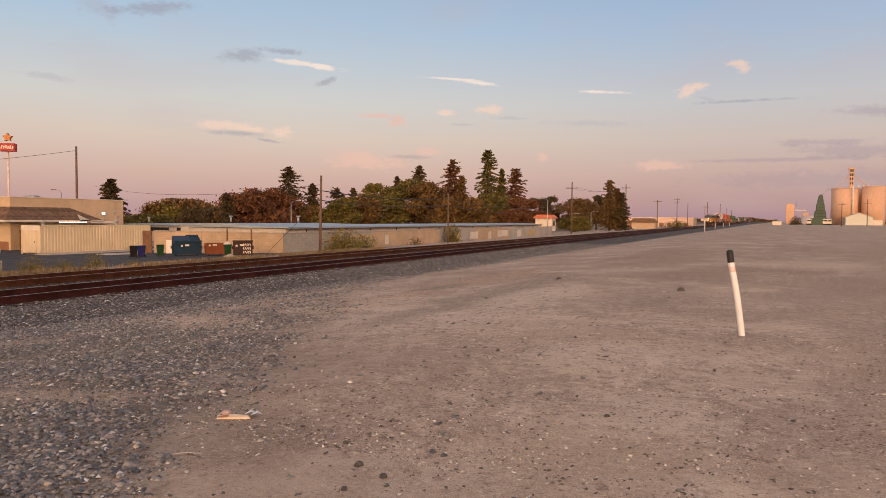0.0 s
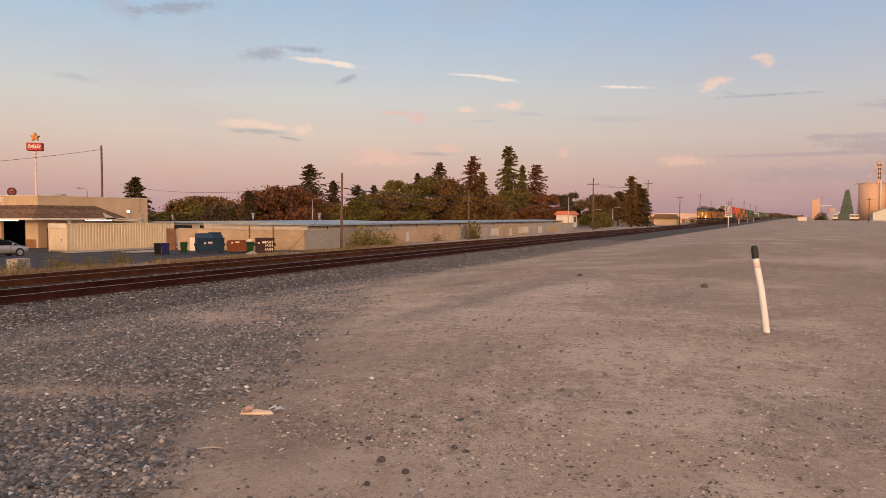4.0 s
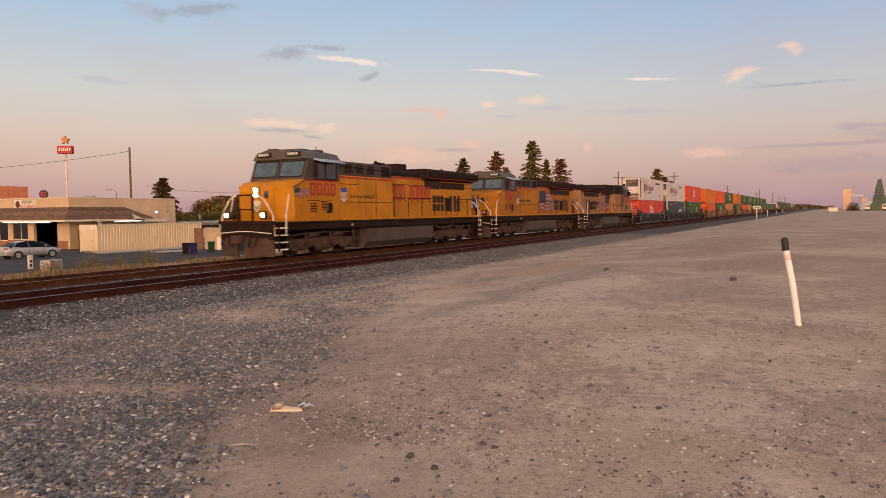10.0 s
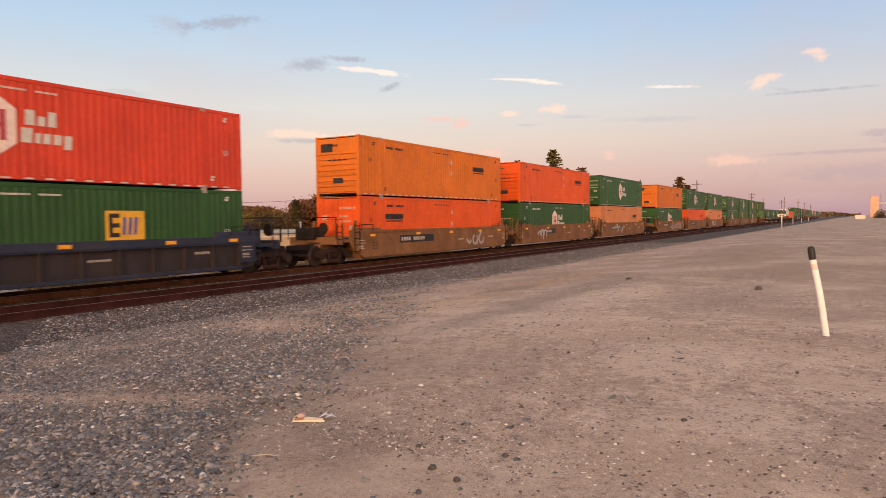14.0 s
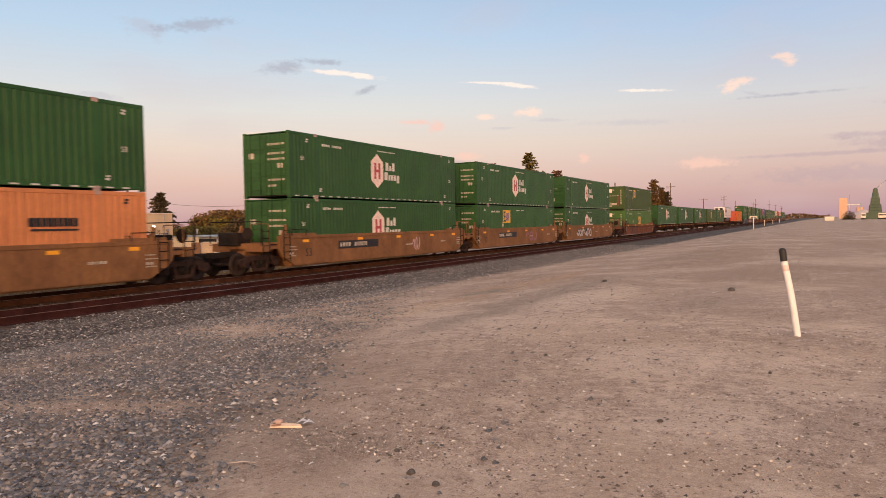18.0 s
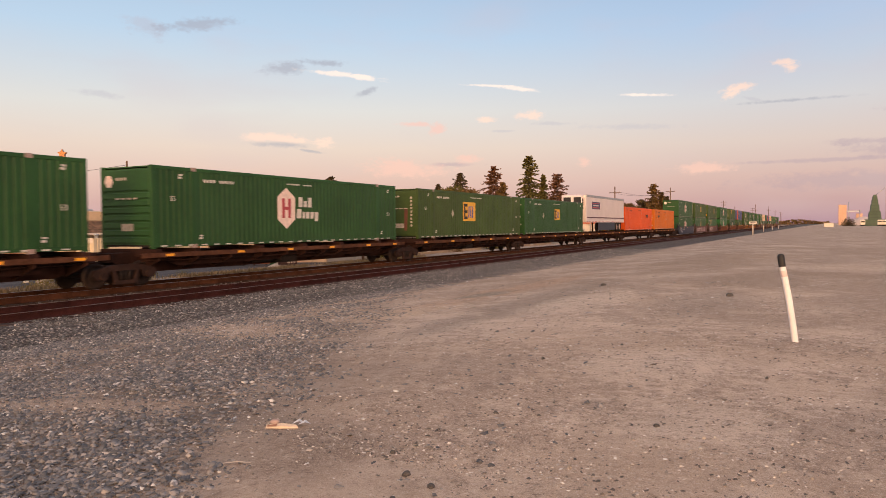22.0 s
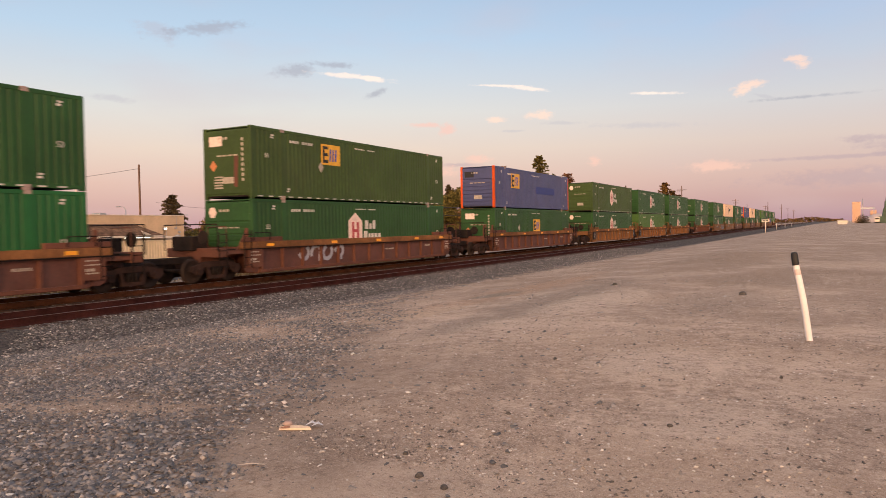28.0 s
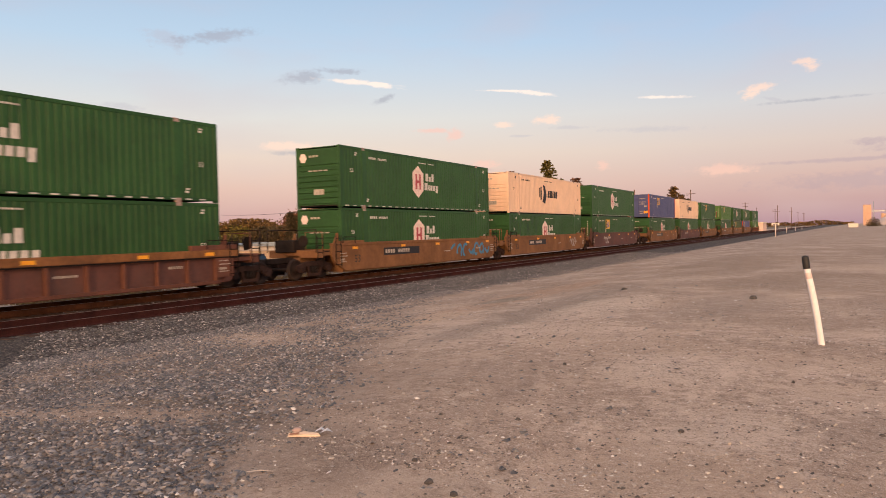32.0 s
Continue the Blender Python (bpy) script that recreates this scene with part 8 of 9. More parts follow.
def semitrailer():
    """White refrigerated road trailer riding on a spine car; its nose leads."""
    L, X = 16.15, 1.295
    t = thing("semitrailer", "white refrigerated semitrailer with dark blue panel and stripes", "trailer")
    W = mat("white_trailer_skin", (0.74, 0.65, 0.63), 0.35, 0.1, 0.05, 0.5, 0.2, (0.55, 0.45, 0.4), 0.15)
    part("body", Shape().box(-X + 0.01, X - 0.01, 0.0, L, 1.0, 3.75, 0.03), W, t)
    sh = Shape()
    for i in range(19):
        sh.box(X - 0.012, X + 0.004, 0.3, L - 0.2, 1.3 + i * 0.118, 1.33 + i * 0.118)
    part("side_rib", sh, W, t)
    part("top_rail", Shape().box(X - 0.02, X + 0.012, 0.0, L, 3.52, 3.76), GALV, t)
    part("bottom_rail", Shape().box(X - 0.02, X + 0.012, 0.0, L, 0.98, 1.12), W, t)
    part("stripe", Shape().box(X + 0.005, X + 0.014, 0.2, L - 0.1, 1.42, 1.52), mat("dark_maroon_stripe", (0.10, 0.02, 0.04), 0.5), t)
    sh = Shape()
    y = 0.3
    while y < L - 0.3:
        sh.box(X + 0.012, X + 0.016, y, y + 0.28, 1.02, 1.08)
        y += 0.56
    part("reflective_tape", sh, CRIMSON, t)
    p = part("panel", Shape().box(X + 0.006, X + 0.012, 2.0, 5.1, 2.35, 3.1), mat("slate_blue_panel", (0.03, 0.035, 0.10), 0.5), t, "dark blue panel with red and white bars")
    part("panel_bars", Shape().box(X + 0.012, X + 0.016, 2.2, 4.9, 2.9, 2.98).box(X + 0.012, X + 0.016, 2.2, 4.9, 2.45, 2.55), CRIMSON, p)
    part("panel_bars", Shape().box(X + 0.012, X + 0.016, 2.5, 4.6, 2.66, 2.8), MARK, p)
    u = part("cooling_unit", Shape().box(-1.0, 1.0, -0.55, 0.0, 2.1, 3.7, 0.08), W, t)
    part("grille", Shape().box(0.15, 0.9, -0.565, -0.545, 2.3, 3.5).box(-0.9, -0.15, -0.565, -0.545, 2.9, 3.5).box(1.0, 1.008, -0.45, -0.1, 2.3, 3.4), INK, u)
    part("skirt", Shape().box(X - 0.06, X - 0.03, 4.6, L - 4.4, 0.15, 0.98), mat("dark_trailer_skirt", (0.03, 0.035, 0.05), 0.5), t)
    part("landing_gear", Shape().box(0.85, 1.0, 3.5, 3.65, 0.05, 1.0).box(-1.0, -0.85, 3.5, 3.65, 0.05, 1.0), DARK, t)
    tyre = mat("black_rubber_tyre", (0.018, 0.017, 0.017), 0.85)
    part("axle_frame", Shape().box(-0.5, 0.5, L - 4.0, L - 1.0, 0.6, 1.0), DARK, t)
    for y in (L - 3.3, L - 2.05):
        for s in (1, -1):
            w = part("wheel", Shape().lathe([(0.3, s * 1.24), (0.46, s * 1.26), (0.5, s * 1.2), (0.5, s * 0.98), (0.46, s * 0.94), (0.3, s * 0.95)], (0, y, 0.5), "x", 20), tyre, t)
            part("rim", Shape().lathe([(0.02, s * 1.2), (0.12, s * 1.22), (0.16, s * 1.15), (0.3, s * 1.23)], (0, y, 0.5), "x", 16), CAST, w)
    part("mud_flap", Shape().box(0.7, 1.25, L - 1.35, L - 1.33, 0.2, 0.95), INK, t)
    return t

# ---- locomotives ----
YEL = mat("armour_yellow_engine_paint", (0.50, 0.195, 0.006), 0.5, 0, 0.16, 0.7, 0.35, (0.22, 0.075, 0.008), 0.5, spec=0.2)
DIRTYEL = mat("grimy_yellow_engine_paint", (0.42, 0.158, 0.012), 0.6, 0, 0.2, 0.5, 0.55, (0.13, 0.055, 0.016), 0.5, spec=0.15)
TANY = mat("dirty_yellow_engine_paint", (0.38, 0.195, 0.095), 0.7, 0, 0.24, 0.5, 0.8, (0.05, 0.028, 0.02), 0.85, spec=0.12)
GRY = mat("grey_engine_roof_paint", (0.062, 0.046, 0.042), 0.65, 0, 0.15, 0.8, 0.4, (0.07, 0.055, 0.05), 0.3)
SOOT = mat("sooty_engine_hood", (0.028, 0.015, 0.012), 0.8, 0, 0.3, 0.8, 0.45, (0.009, 0.006, 0.006), 0.3, spec=0.1)
ENG_RED = mat("red_engine_stripe", (0.33, 0.014, 0.012), 0.5, 0, 0.1, 3.0, 0.2)
RAILING = mat("white_handrail_paint", (0.70, 0.62, 0.55), 0.5, 0, 0.1, 3.0, 0.2)
FLAG_W = mat("faded_flag_white", (0.36, 0.27, 0.23), 0.6, 0, 0.12, 2.0, 0.4, (0.3, 0.2, 0.15))
FLAG_R = mat("faded_flag_red", (0.26, 0.045, 0.04), 0.6, 0, 0.12, 2.0, 0.4, (0.2, 0.06, 0.05))
FLAG_B = mat("faded_flag_blue", (0.03, 0.03, 0.055), 0.6, 0, 0.12, 2.0, 0.3)
PANE = glass("dark_cab_glass")
# bluish base colour adds some sky reflection to the real gloss
PALE_PANE = mat("sky_lit_windscreen", (0.05, 0.085, 0.11), 0.12, 0, 0.25, 2.0, spec=0.9)
LAMP = mat("lit_headlamp", (1, 0.9, 0.7), 0.3, emit=(1.0, 0.62, 0.25), emit_strength=60.0)
ENG_L = 22.3


AWNING = mat("pale_grey_awning", (0.38, 0.42, 0.47), 0.5, 0, 0.1, 2.0, 0.3)
# dark red for flat plates: the shade inside vents and radiator openings as colour
DULLRED = mat("dark_red_vent_shadow", (0.035, 0.012, 0.010), 0.7, 0, 0.2, 2.0, 0.3)
TANKG = mat("dusty_grey_fuel_tank", (0.075, 0.056, 0.05), 0.8, 0, 0.2, 0.8, 0.5, (0.05, 0.04, 0.035), 0.3)


def flag(parent, x0, x1, y0, y1, z0, z1, wave=0.08, back=False, tail=False):
    """A waving striped flag painted on a side; x1 is its outer face."""
    w, cols, n = y1 - y0, 12, 11
    stripes = [Shape(), Shape()]
    for i in range(n):
        for c in range(cols):
            a, b = y0 + w * c / cols, y0 + w * (c + 1) / cols
            fa, fb = c / cols, (c + 1) / cols
            if back:
                fa, fb = 1 - fa, 1 - fb
            o1, o2 = wave * math.sin(fa * 11), wave * math.sin(fb * 11)
            k1 = 1.0 - (0.45 * max(0.0, fa - 0.55) / 0.45 if tail else 0.0)
            k2 = 1.0 - (0.45 * max(0.0, fb - 0.55) / 0.45 if tail else 0.0)
            h = (z1 - z0) / n
            stripes[i % 2].prism([(a, z0 + i * h * k1 + o1), (b, z0 + i * h * k2 + o2), (b, z0 + (i + 1) * h * k2 + o2), (a, z0 + (i + 1) * h * k1 + o1)], "x", x0, x1)
    part("flag_stripe", stripes[0], FLAG_R, parent)
    part("flag_stripe", stripes[1], FLAG_W, parent)
    a, b = (y0, y0 + w * 0.40) if not back else (y1 - w * 0.40, y1)
    d = 0.006 if x1 > x0 else -0.006
    zc = z0 + (z1 - z0) * 0.44
    part("flag_canton", Shape().prism([(a, zc), (b, zc + 0.05), (b, z1 + wave * 0.9), (a, z1 + 0.02)], "x", x1, x1 + d), FLAG_B, parent)


def glyph(sh, kind, x0, x1, y, w, z0, z1, t):
    """A letter-sized plain mark: an upright bar or a hollow block."""
    sh.box(x0, x1, y, y + t, z0, z1)
    if kind > 0:
        sh.box(x0, x1, y + w - t, y + w, z0, z1)
        h = t * 0.75
        sh.box(x0, x1, y + t, y + w - t, z1 - h, z1)
        sh.box(x0, x1, y + t, y + w - t, z0, z0 + h)


def locomotive(look_kind):
    """Six-axle road diesel. y = 0 at the front coupler, cab leading."""
    clean, rear = look_kind == "lead", look_kind == "rear"
    Y = TANY if rear else YEL if clean else DIRTYEL
    sv = -1 if rear else 1
    lab = {"lead": "yellow and grey diesel locomotive with lit headlights and red lettering", "second": "yellow and grey diesel locomotive with a flag on its hood", "rear": "grimy tan diesel locomotive with a faded flag, cab trailing"}[look_kind]
    e = thing("locomotive", lab, "locomotive", None, "locomotives pulling the train")
    L, W = ENG_L, 1.55
    part("underframe", Shape().box(-1.45, 1.45, 1.0, L - 1.0, 1.2, 1.55, 0.03), SOOT, e)
    # dark box added to close the bright gap seen below the frame
    part("centre_sill", Shape().box(-0.55, 0.55, 1.3, L - 1.3, 0.5, 1.22, 0.03), SOOT, e)
    part("walkway", Shape().box(-W, W, 0.7, L - 0.7, 1.50, 1.64, 0.015), SOOT, e)
    for s in (1, -1):
        part("sill_stripe", Shape().box(s * (W - 0.005), s * (W + 0.008), 0.75, L - 0.75, 1.60, 1.70), YEL, e, "yellow walkway edge")
        part("frame_skirt", Shape().box(s * 1.42, s * 1.5, 1.4, 10.2, 1.25, 1.5, 0.01), SOOT, e)
    # pilots with plough and steps
    for end in (0, 1):
        k = 1 if end == 0 else -1
        y = 0.75 if end == 0 else L - 0.75
        p = part("pilot", Shape().box(-1.45, 1.45, y, y + k * 0.12, 0.85, 1.55, 0.02), SOOT, e, "dark pilot plate")
        for s in (1, -1):
            sh = Shape()
            sh.prism([(s * 0.18, y - k * 0.32), (s * 1.42, y + k * 0.08), (s * 1.42, y + k * 0.16), (s * 0.18, y - k * 0.22)], "z", 0.14, 0.92)
            part("plough_blade", sh, TRUCK, p, "curved steel plough blade")
            for z in (0.42, 0.72, 1.02, 1.32):
                part("step", Shape().box(s * 1.15, s * 1.6, y + k * 0.25, y + k * 0.75, z, z + 0.04), SOOT, p)
            for d0, d1, xa, xb in ((0.17, 0.25, 1.57, 1.61), (0.75, 0.83, 1.57, 1.61), (0.2, 0.8, 1.12, 1.16)):
                part("step_side", Shape().box(s * xa, s * xb, y + k * d0, y + k * d1, 0.36, 1.6), SOOT, p)
            for z in (0.42, 0.72, 1.02, 1.32):
                part("step_edge", Shape().box(s * 1.602, s * 1.625, y + k * 0.25, y + k * 0.75, z - 0.01, z + 0.045), RAILING, p)
                part("step_edge", Shape().box(s * 1.18, s * 1.6, y + k * 0.225, y + k * 0.25, z - 0.01, z + 0.045), RAILING, p)
            part("hose", Shape().rod([(s * 0.45, y - k * 0.02, 1.25), (s * 0.5, y - k * 0.3, 1.0), (s * 0.42, y - k * 0.38, 0.55)], 0.03), DARK, p)
            part("hose", Shape().rod([(s * 0.7, y - k * 0.02, 1.2), (s * 0.78, y - k * 0.22, 0.95), (s * 0.72, y - k * 0.28, 0.62)], 0.025), DARK, p)
        part("coupler", Shape().box(-0.14, 0.14, y + k * 0.1, y - k * 0.55, 0.72, 0.98, 0.04).box(-0.2, 0.24, y - k * 0.45, y - k * 0.78, 0.68, 1.04, 0.06), TRUCK, p)
        part("cut_lever", Shape().rod([(-1.4, y - k * 0.06, 1.12), (-0.3, y - k * 0.12, 1.2), (0.3, y - k * 0.12, 1.2), (1.4, y - k * 0.06, 1.12)], 0.022), RAILING, p)
        for s in (1, -1):
            part("grab_rail", Shape().rod([(s * 1.56, y + k * 0.95, 2.75), (s * 1.56, y + k * 0.9, 2.6), (s * 1.56, y + k * 0.72, 1.9), (s * 1.58, y + k * 0.68, 1.0)], 0.03), RAILING, e, "white painted grab rail")
            part("grab_rail", Shape().rod([(s * 0.6, y + k * 0.05, 2.72), (s * 0.95, y + k * 0.05, 2.55), (s * 1.4, y + k * 0.08, 1.9), (s * 1.45, y + k * 0.1, 1.0)], 0.032), RAILING, e, "white painted grab rail")
        part("end_gate", Shape().box(-0.45, -0.35, y - k * 0.05, y, 1.6, 2.75).box(0.35, 0.45, y - k * 0.05, y, 1.6, 2.75).box(-0.45, 0.45, y - k * 0.05, y, 2.7, 2.76).box(-0.45, 0.45, y - k * 0.05, y, 2.1, 2.15), SOOT, e)
        part("chain", Shape().rod([(0.45, y, 2.3), (0.6, y, 2.15), (0.75, y, 2.3)], 0.015), SOOT, e)
    # short nose and cab
    part("nose", Shape().prism([(1.55, 1.64), (1.45, 2.2), (1.45, 3.12), (1.72, 3.30), (2.9, 3.47), (2.9, 1.64)], "x", -0.98, 0.98), Y, e, "short nose")
    for s in (1, -1):
        q = [(s * 0.98, 1.55, 1.64), (s * 0.98, 1.45, 3.12), (s * 0.98, 1.72, 3.30), (s * 0.98, 2.85, 3.47), (s * 1.525, 2.1, 1.64), (s * 1.525, 2.05, 2.98), (s * 1.525, 2.2, 3.14), (s * 1.525, 2.85, 3.45), (s * 1.525, 2.85, 1.64)]
        f = [(0, 4, 5, 1), (1, 5, 6, 2), (2, 6, 7, 3), (4, 8, 7, 6, 5)]
        part("nose_cheek", Shape().add(q, f if s > 0 else [g[::-1] for g in f]), Y, e)
        part("nose_cap", Shape().prism([(2.0, 3.12), (2.2, 3.15), (2.85, 3.46), (2.85, 3.40), (2.22, 3.09), (2.0, 3.06)], "x", s * 1.52, s * 1.535), GRY, e)
    part("nose_door", Shape().box(0.25, 0.85, 1.42, 1.5, 1.8, 3.0, 0.02), Y, e)
    part("nose_door_window", Shape().box(0.42, 0.68, 1.41, 1.425, 2.6, 2.9, 0.01), PANE, e)
    cy = -0.35 if rear else 0.0
    cab = part("cab", Shape().prism([(2.75, 1.64), (2.75, 3.47), (3.12, 4.4), (5.4, 4.4), (5.4, 1.64)], "x", -1.52, 1.52), GRY, e, "grey crew cab")
    part("cab_roof", Shape().prism([(-1.56, 4.36), (1.56, 4.36), (1.3, 4.66), (0.7, 4.80), (-0.7, 4.80), (-1.3, 4.66)], "y", 2.98, 5.5), mat("pale_grey_cab_roof", (0.095, 0.083, 0.08), 0.6, 0, 0.15, 0.8, 0.4, (0.12, 0.1, 0.09), 0.3), cab, "weathered grey cab roof")
    for x0, x1 in ((0.12, 1.36), (-1.36, -0.12)):
        def front(z, off):
            return 2.75 + (z - 3.47) / 0.93 * 0.37 - off
        z0, z1 = 3.60, 4.24
        w = part("windscreen_frame", Shape().add([(x0 - 0.06, front(z0 - 0.06, 0.006), z0 - 0.06), (x1 + 0.06, front(z0 - 0.06, 0.006), z0 - 0.06), (x1 + 0.06, front(z1 + 0.06, 0.006), z1 + 0.06), (x0 - 0.06, front(z1 + 0.06, 0.006), z1 + 0.06)], [(0, 1, 2, 3)]), SOOT, cab)
        part("windscreen", Shape().add([(x0, front(z0, 0.014), z0), (x1, front(z0, 0.014), z0), (x1, front(z1, 0.014), z1), (x0, front(z1, 0.014), z1)], [(0, 1, 2, 3)]), PALE_PANE, w, "sky-reflecting windscreen")
    for s in (1, -1):
        part("cab_side", Shape().box(s * 1.515, s * 1.532, 2.75, 5.4, 1.64, 3.36), Y, cab, "lower cab side")
        part("cab_stripe", Shape().box(s * 1.515, s * 1.534, 2.8, 5.4, 3.36, 3.43), ENG_RED, cab, "red stripe below the windows")
        for a, b in ((3.55 + cy, 4.25 + cy), (4.33 + cy, 5.1 + cy)):
            w = part("side_window", Shape().box(s * 1.522, s * 1.536, a, b, 3.5, 4.22), PANE, cab, "dark sliding side window")
            part("window_frame", Shape().box(s * 1.53, s * 1.55, a - 0.05, a, 3.45, 4.27).box(s * 1.53, s * 1.55, b, b + 0.05, 3.45, 4.27).box(s * 1.53, s * 1.55, a, b, 3.45, 3.5).box(s * 1.53, s * 1.55, a, b, 4.22, 4.27), SOOT, w)
        part("sun_visor", Shape().prism([(s * 1.5, 4.40), (s * 1.98, 4.24), (s * 1.98, 4.21), (s * 1.5, 4.34)], "y", 3.45 + cy, 5.3 + cy), AWNING, cab, "pale grey window awning")
        part("mirror", Shape().box(s * 1.54, s * 1.74, 3.46 + cy, 3.50 + cy, 3.55, 4.1, 0.01), DARK, cab)
        part("cab_door", Shape().box(s * 1.528, s * 1.54, 4.75, 5.35, 1.72, 3.3, 0.01), Y, cab)
        for a, z in ((3.1, 1.95), (3.9, 2.05)):
            g = part("vent_box", Shape().box(s * 1.53, s * 1.55, a, a + 0.55, z, z + 0.5, 0.01), Y, cab)
            for i in range(6):
                part("slat", Shape().box(s * 1.549, s * 1.556, a + 0.05, a + 0.5, z + 0.05 + i * 0.07, z + 0.09 + i * 0.07), SOOT, g)
    for x0 in (-1.2, 0.45):
        nb = part("number_board", Shape().box(x0, x0 + 0.75, 2.86, 3.25, 4.48, 4.68, 0.02), INK, cab, "black number board with pale blocks")
        for i in range(4):
            part("digit_block", Shape().box(x0 + 0.1 + i * 0.15, x0 + 0.2 + i * 0.15, 2.852, 2.862, 4.52, 4.64), MARK, nb)
    hl = LAMP if clean else CAST
    hb = part("headlight", Shape().box(-0.2, 0.2, 1.38, 1.47, 2.62, 3.08, 0.03), GRY, e)
    for z in (2.74, 2.96):
        part("lamp", Shape().lathe([(0.005, -0.03), (0.085, -0.028), (0.1, 0.0)], (0, 1.37, z), "y", 14), hl, hb, "glowing round headlamp" if clean else "")
    for s in (1, -1):
        d = part("ditch_light", Shape().box(s * 0.85, s * 1.15, 0.66, 0.8, 1.7, 2.05, 0.03), SOOT, e)
        part("lamp", Shape().lathe([(0.005, -0.03), (0.09, -0.028), (0.105, 0.0)], (s * 1.0, 0.65, 1.88), "y", 14), hl, d, "glowing ditch lamp" if clean else "")
    if look_kind == "second":
        for s in (1, -1):
            for i in range(4):
                part("wing_bar", Shape().prism([(s * 0.22, 2.52 - i * 0.1), (s * (0.95 - i * 0.12), 2.62 - i * 0.1), (s * (0.95 - i * 0.12), 2.56 - i * 0.1), (s * 0.22, 2.46 - i * 0.1)], "y", 1.425, 1.437), MARK, e, "white wing bar on the nose")
        part("nose_shield", Shape().prism([(-0.24, 2.62), (0.24, 2.62), (0.24, 2.3), (0, 1.98), (-0.24, 2.3)], "y", 1.428, 1.44), ROYAL, e, "blue shield on the nose")
    else:
        part("nose_shield", Shape().prism([(-0.2, 2.5), (0.2, 2.5), (0.22, 2.25), (0, 2.0), (-0.22, 2.25)], "y", 1.43, 1.44), MARK, e, "shield badge on the nose")
    # hood
    body = Y
    top = L - 1.2
    part("engine_hood", Shape().box(-0.98, 0.98, 5.4, top, 1.64, 3.93, 0.03), body, e, "engine hood")
    part("hood_top", Shape().prism([(-0.99, 3.92), (0.99, 3.92), (0.97, 4.12), (0.75, 4.3), (-0.75, 4.3), (-0.97, 4.12)], "y", 10.2, 14.6), SOOT, e, "sooty rounded hood top")
    part("radiator_body", Shape().box(-0.98, 0.98, 14.3, top, 3.9, 4.3, 0.03), SOOT, e)
    for s in (1, -1):
        part("electrical_box", Shape().box(s * 0.95, s * 1.5, 5.41, 10.2, 1.64, 3.72, 0.03), Y, e, "yellow electrical locker")
        part("stripe", Shape().box(s * 1.5, s * 1.508, 5.42, 10.18, 3.58, 3.66), ENG_RED, e, "red stripe")
        part("stripe", Shape().box(s * 0.981, s * 0.99, 10.2, top - 0.05, 3.80, 3.88), ENG_RED, e, "red stripe")
        for i in range(6):
            part("locker_door", Shape().box(s * 1.499, s * 1.511, 5.5 + i * 0.78, 6.2 + i * 0.78, 1.75, 2.42 if i % 2 else 2.3, 0.008), Y, e)
        up = part("vent_cabin", Shape().box(s * 0.05, s * 1.36, 5.41, 13.2, 3.72, 4.68, 0.04) if rear else Shape().box(s * 0.3, s * 1.36, 5.41, 10.3, 3.72, 4.40, 0.04), GRY if not rear else SOOT, e, "dark raised vent cabin")
        for a, w in ((6.05, 0.6), (7.0, 0.62), (7.95, 0.62)) if not rear else ((6.3, 0.5), (9.0, 0.9)):
            fr = part("vent_frame", Shape().box(s * 1.36, s * 1.376, a - 0.06, a + w + 0.06, 3.80, 4.34, 0.006), GRY, up)
            part("vent_opening", Shape().box(s * 1.376, s * 1.38, a, a + w, 3.85, 4.29), DULLRED, fr)
            for i in range(4):
                part("louvre", Shape().box(s * 1.378, s * 1.392, a, a + w, 3.88 + i * 0.11, 3.93 + i * 0.11), SOOT, fr)
        part("vent_panel", Shape().box(s * 1.36, s * 1.372, 9.3, 10.1, 3.8, 4.3, 0.006), SOOT, up)
        part("cabin_rail", Shape().rod([(s * 1.40, 5.6, 4.12), (s * 1.44, 5.7, 4.18), (s * 1.44, 9.9, 4.05), (s * 1.2, 10.9, 3.3)], 0.016, 5), SOOT, e)
        # radiator wing: deep slab overhanging the hood
        part("radiator_wing", Shape().prism([(s * 0.9, 3.78), (s * 1.42, 3.92), (s * 1.5, 4.0), (s * 1.5, 4.28), (s * 1.3, 4.42), (s * 0.3, 4.46)], "y", 14.2, 21.05), SOOT, e, "flared dark radiator wing")
        part("stripe", Shape().box(s * 1.40, s * 1.425, 14.3, 21.0, 3.885, 3.925), ENG_RED, e)
        for a, b in ((16.6, 18.2), (18.3, 19.9)):
            g = part("radiator_opening", Shape().prism([(s * 0.985, 3.32), (s * 0.985, 3.74), (s * 1.02, 3.72), (s * 1.02, 3.34)], "y", a, b), DULLRED, e, "dark red plate coloured as a shaded radiator opening")
            for i in range(3):
                part("louvre", Shape().box(s * 1.015, s * 1.03, a, b, 3.40 + i * 0.12, 3.44 + i * 0.12), SOOT, g)
        door = Shape().box(s * 0.982, s * 0.998, 0, 0.62, 1.85, 3.35, 0.012).mesh("hood_door", body)
        handle = Shape().box(s * 0.998, s * 1.015, 0.5, 0.54, 2.5, 2.62).mesh("door_latch", SOOT)
        yy = 10.35
        while yy < top - 0.7:
            d = part("hood_door", door, body, e)
            d.location = (0, yy, 0)
            part("door_latch", handle, SOOT, d)
            yy += 0.72
        for i in range(3):
            for z in (2.0, 2.5):
                part("grille", Shape().box(s * 0.999, s * 1.008, 15.55 + i * 0.52, 15.98 + i * 0.52, z, z + 0.42), DULLRED, e)
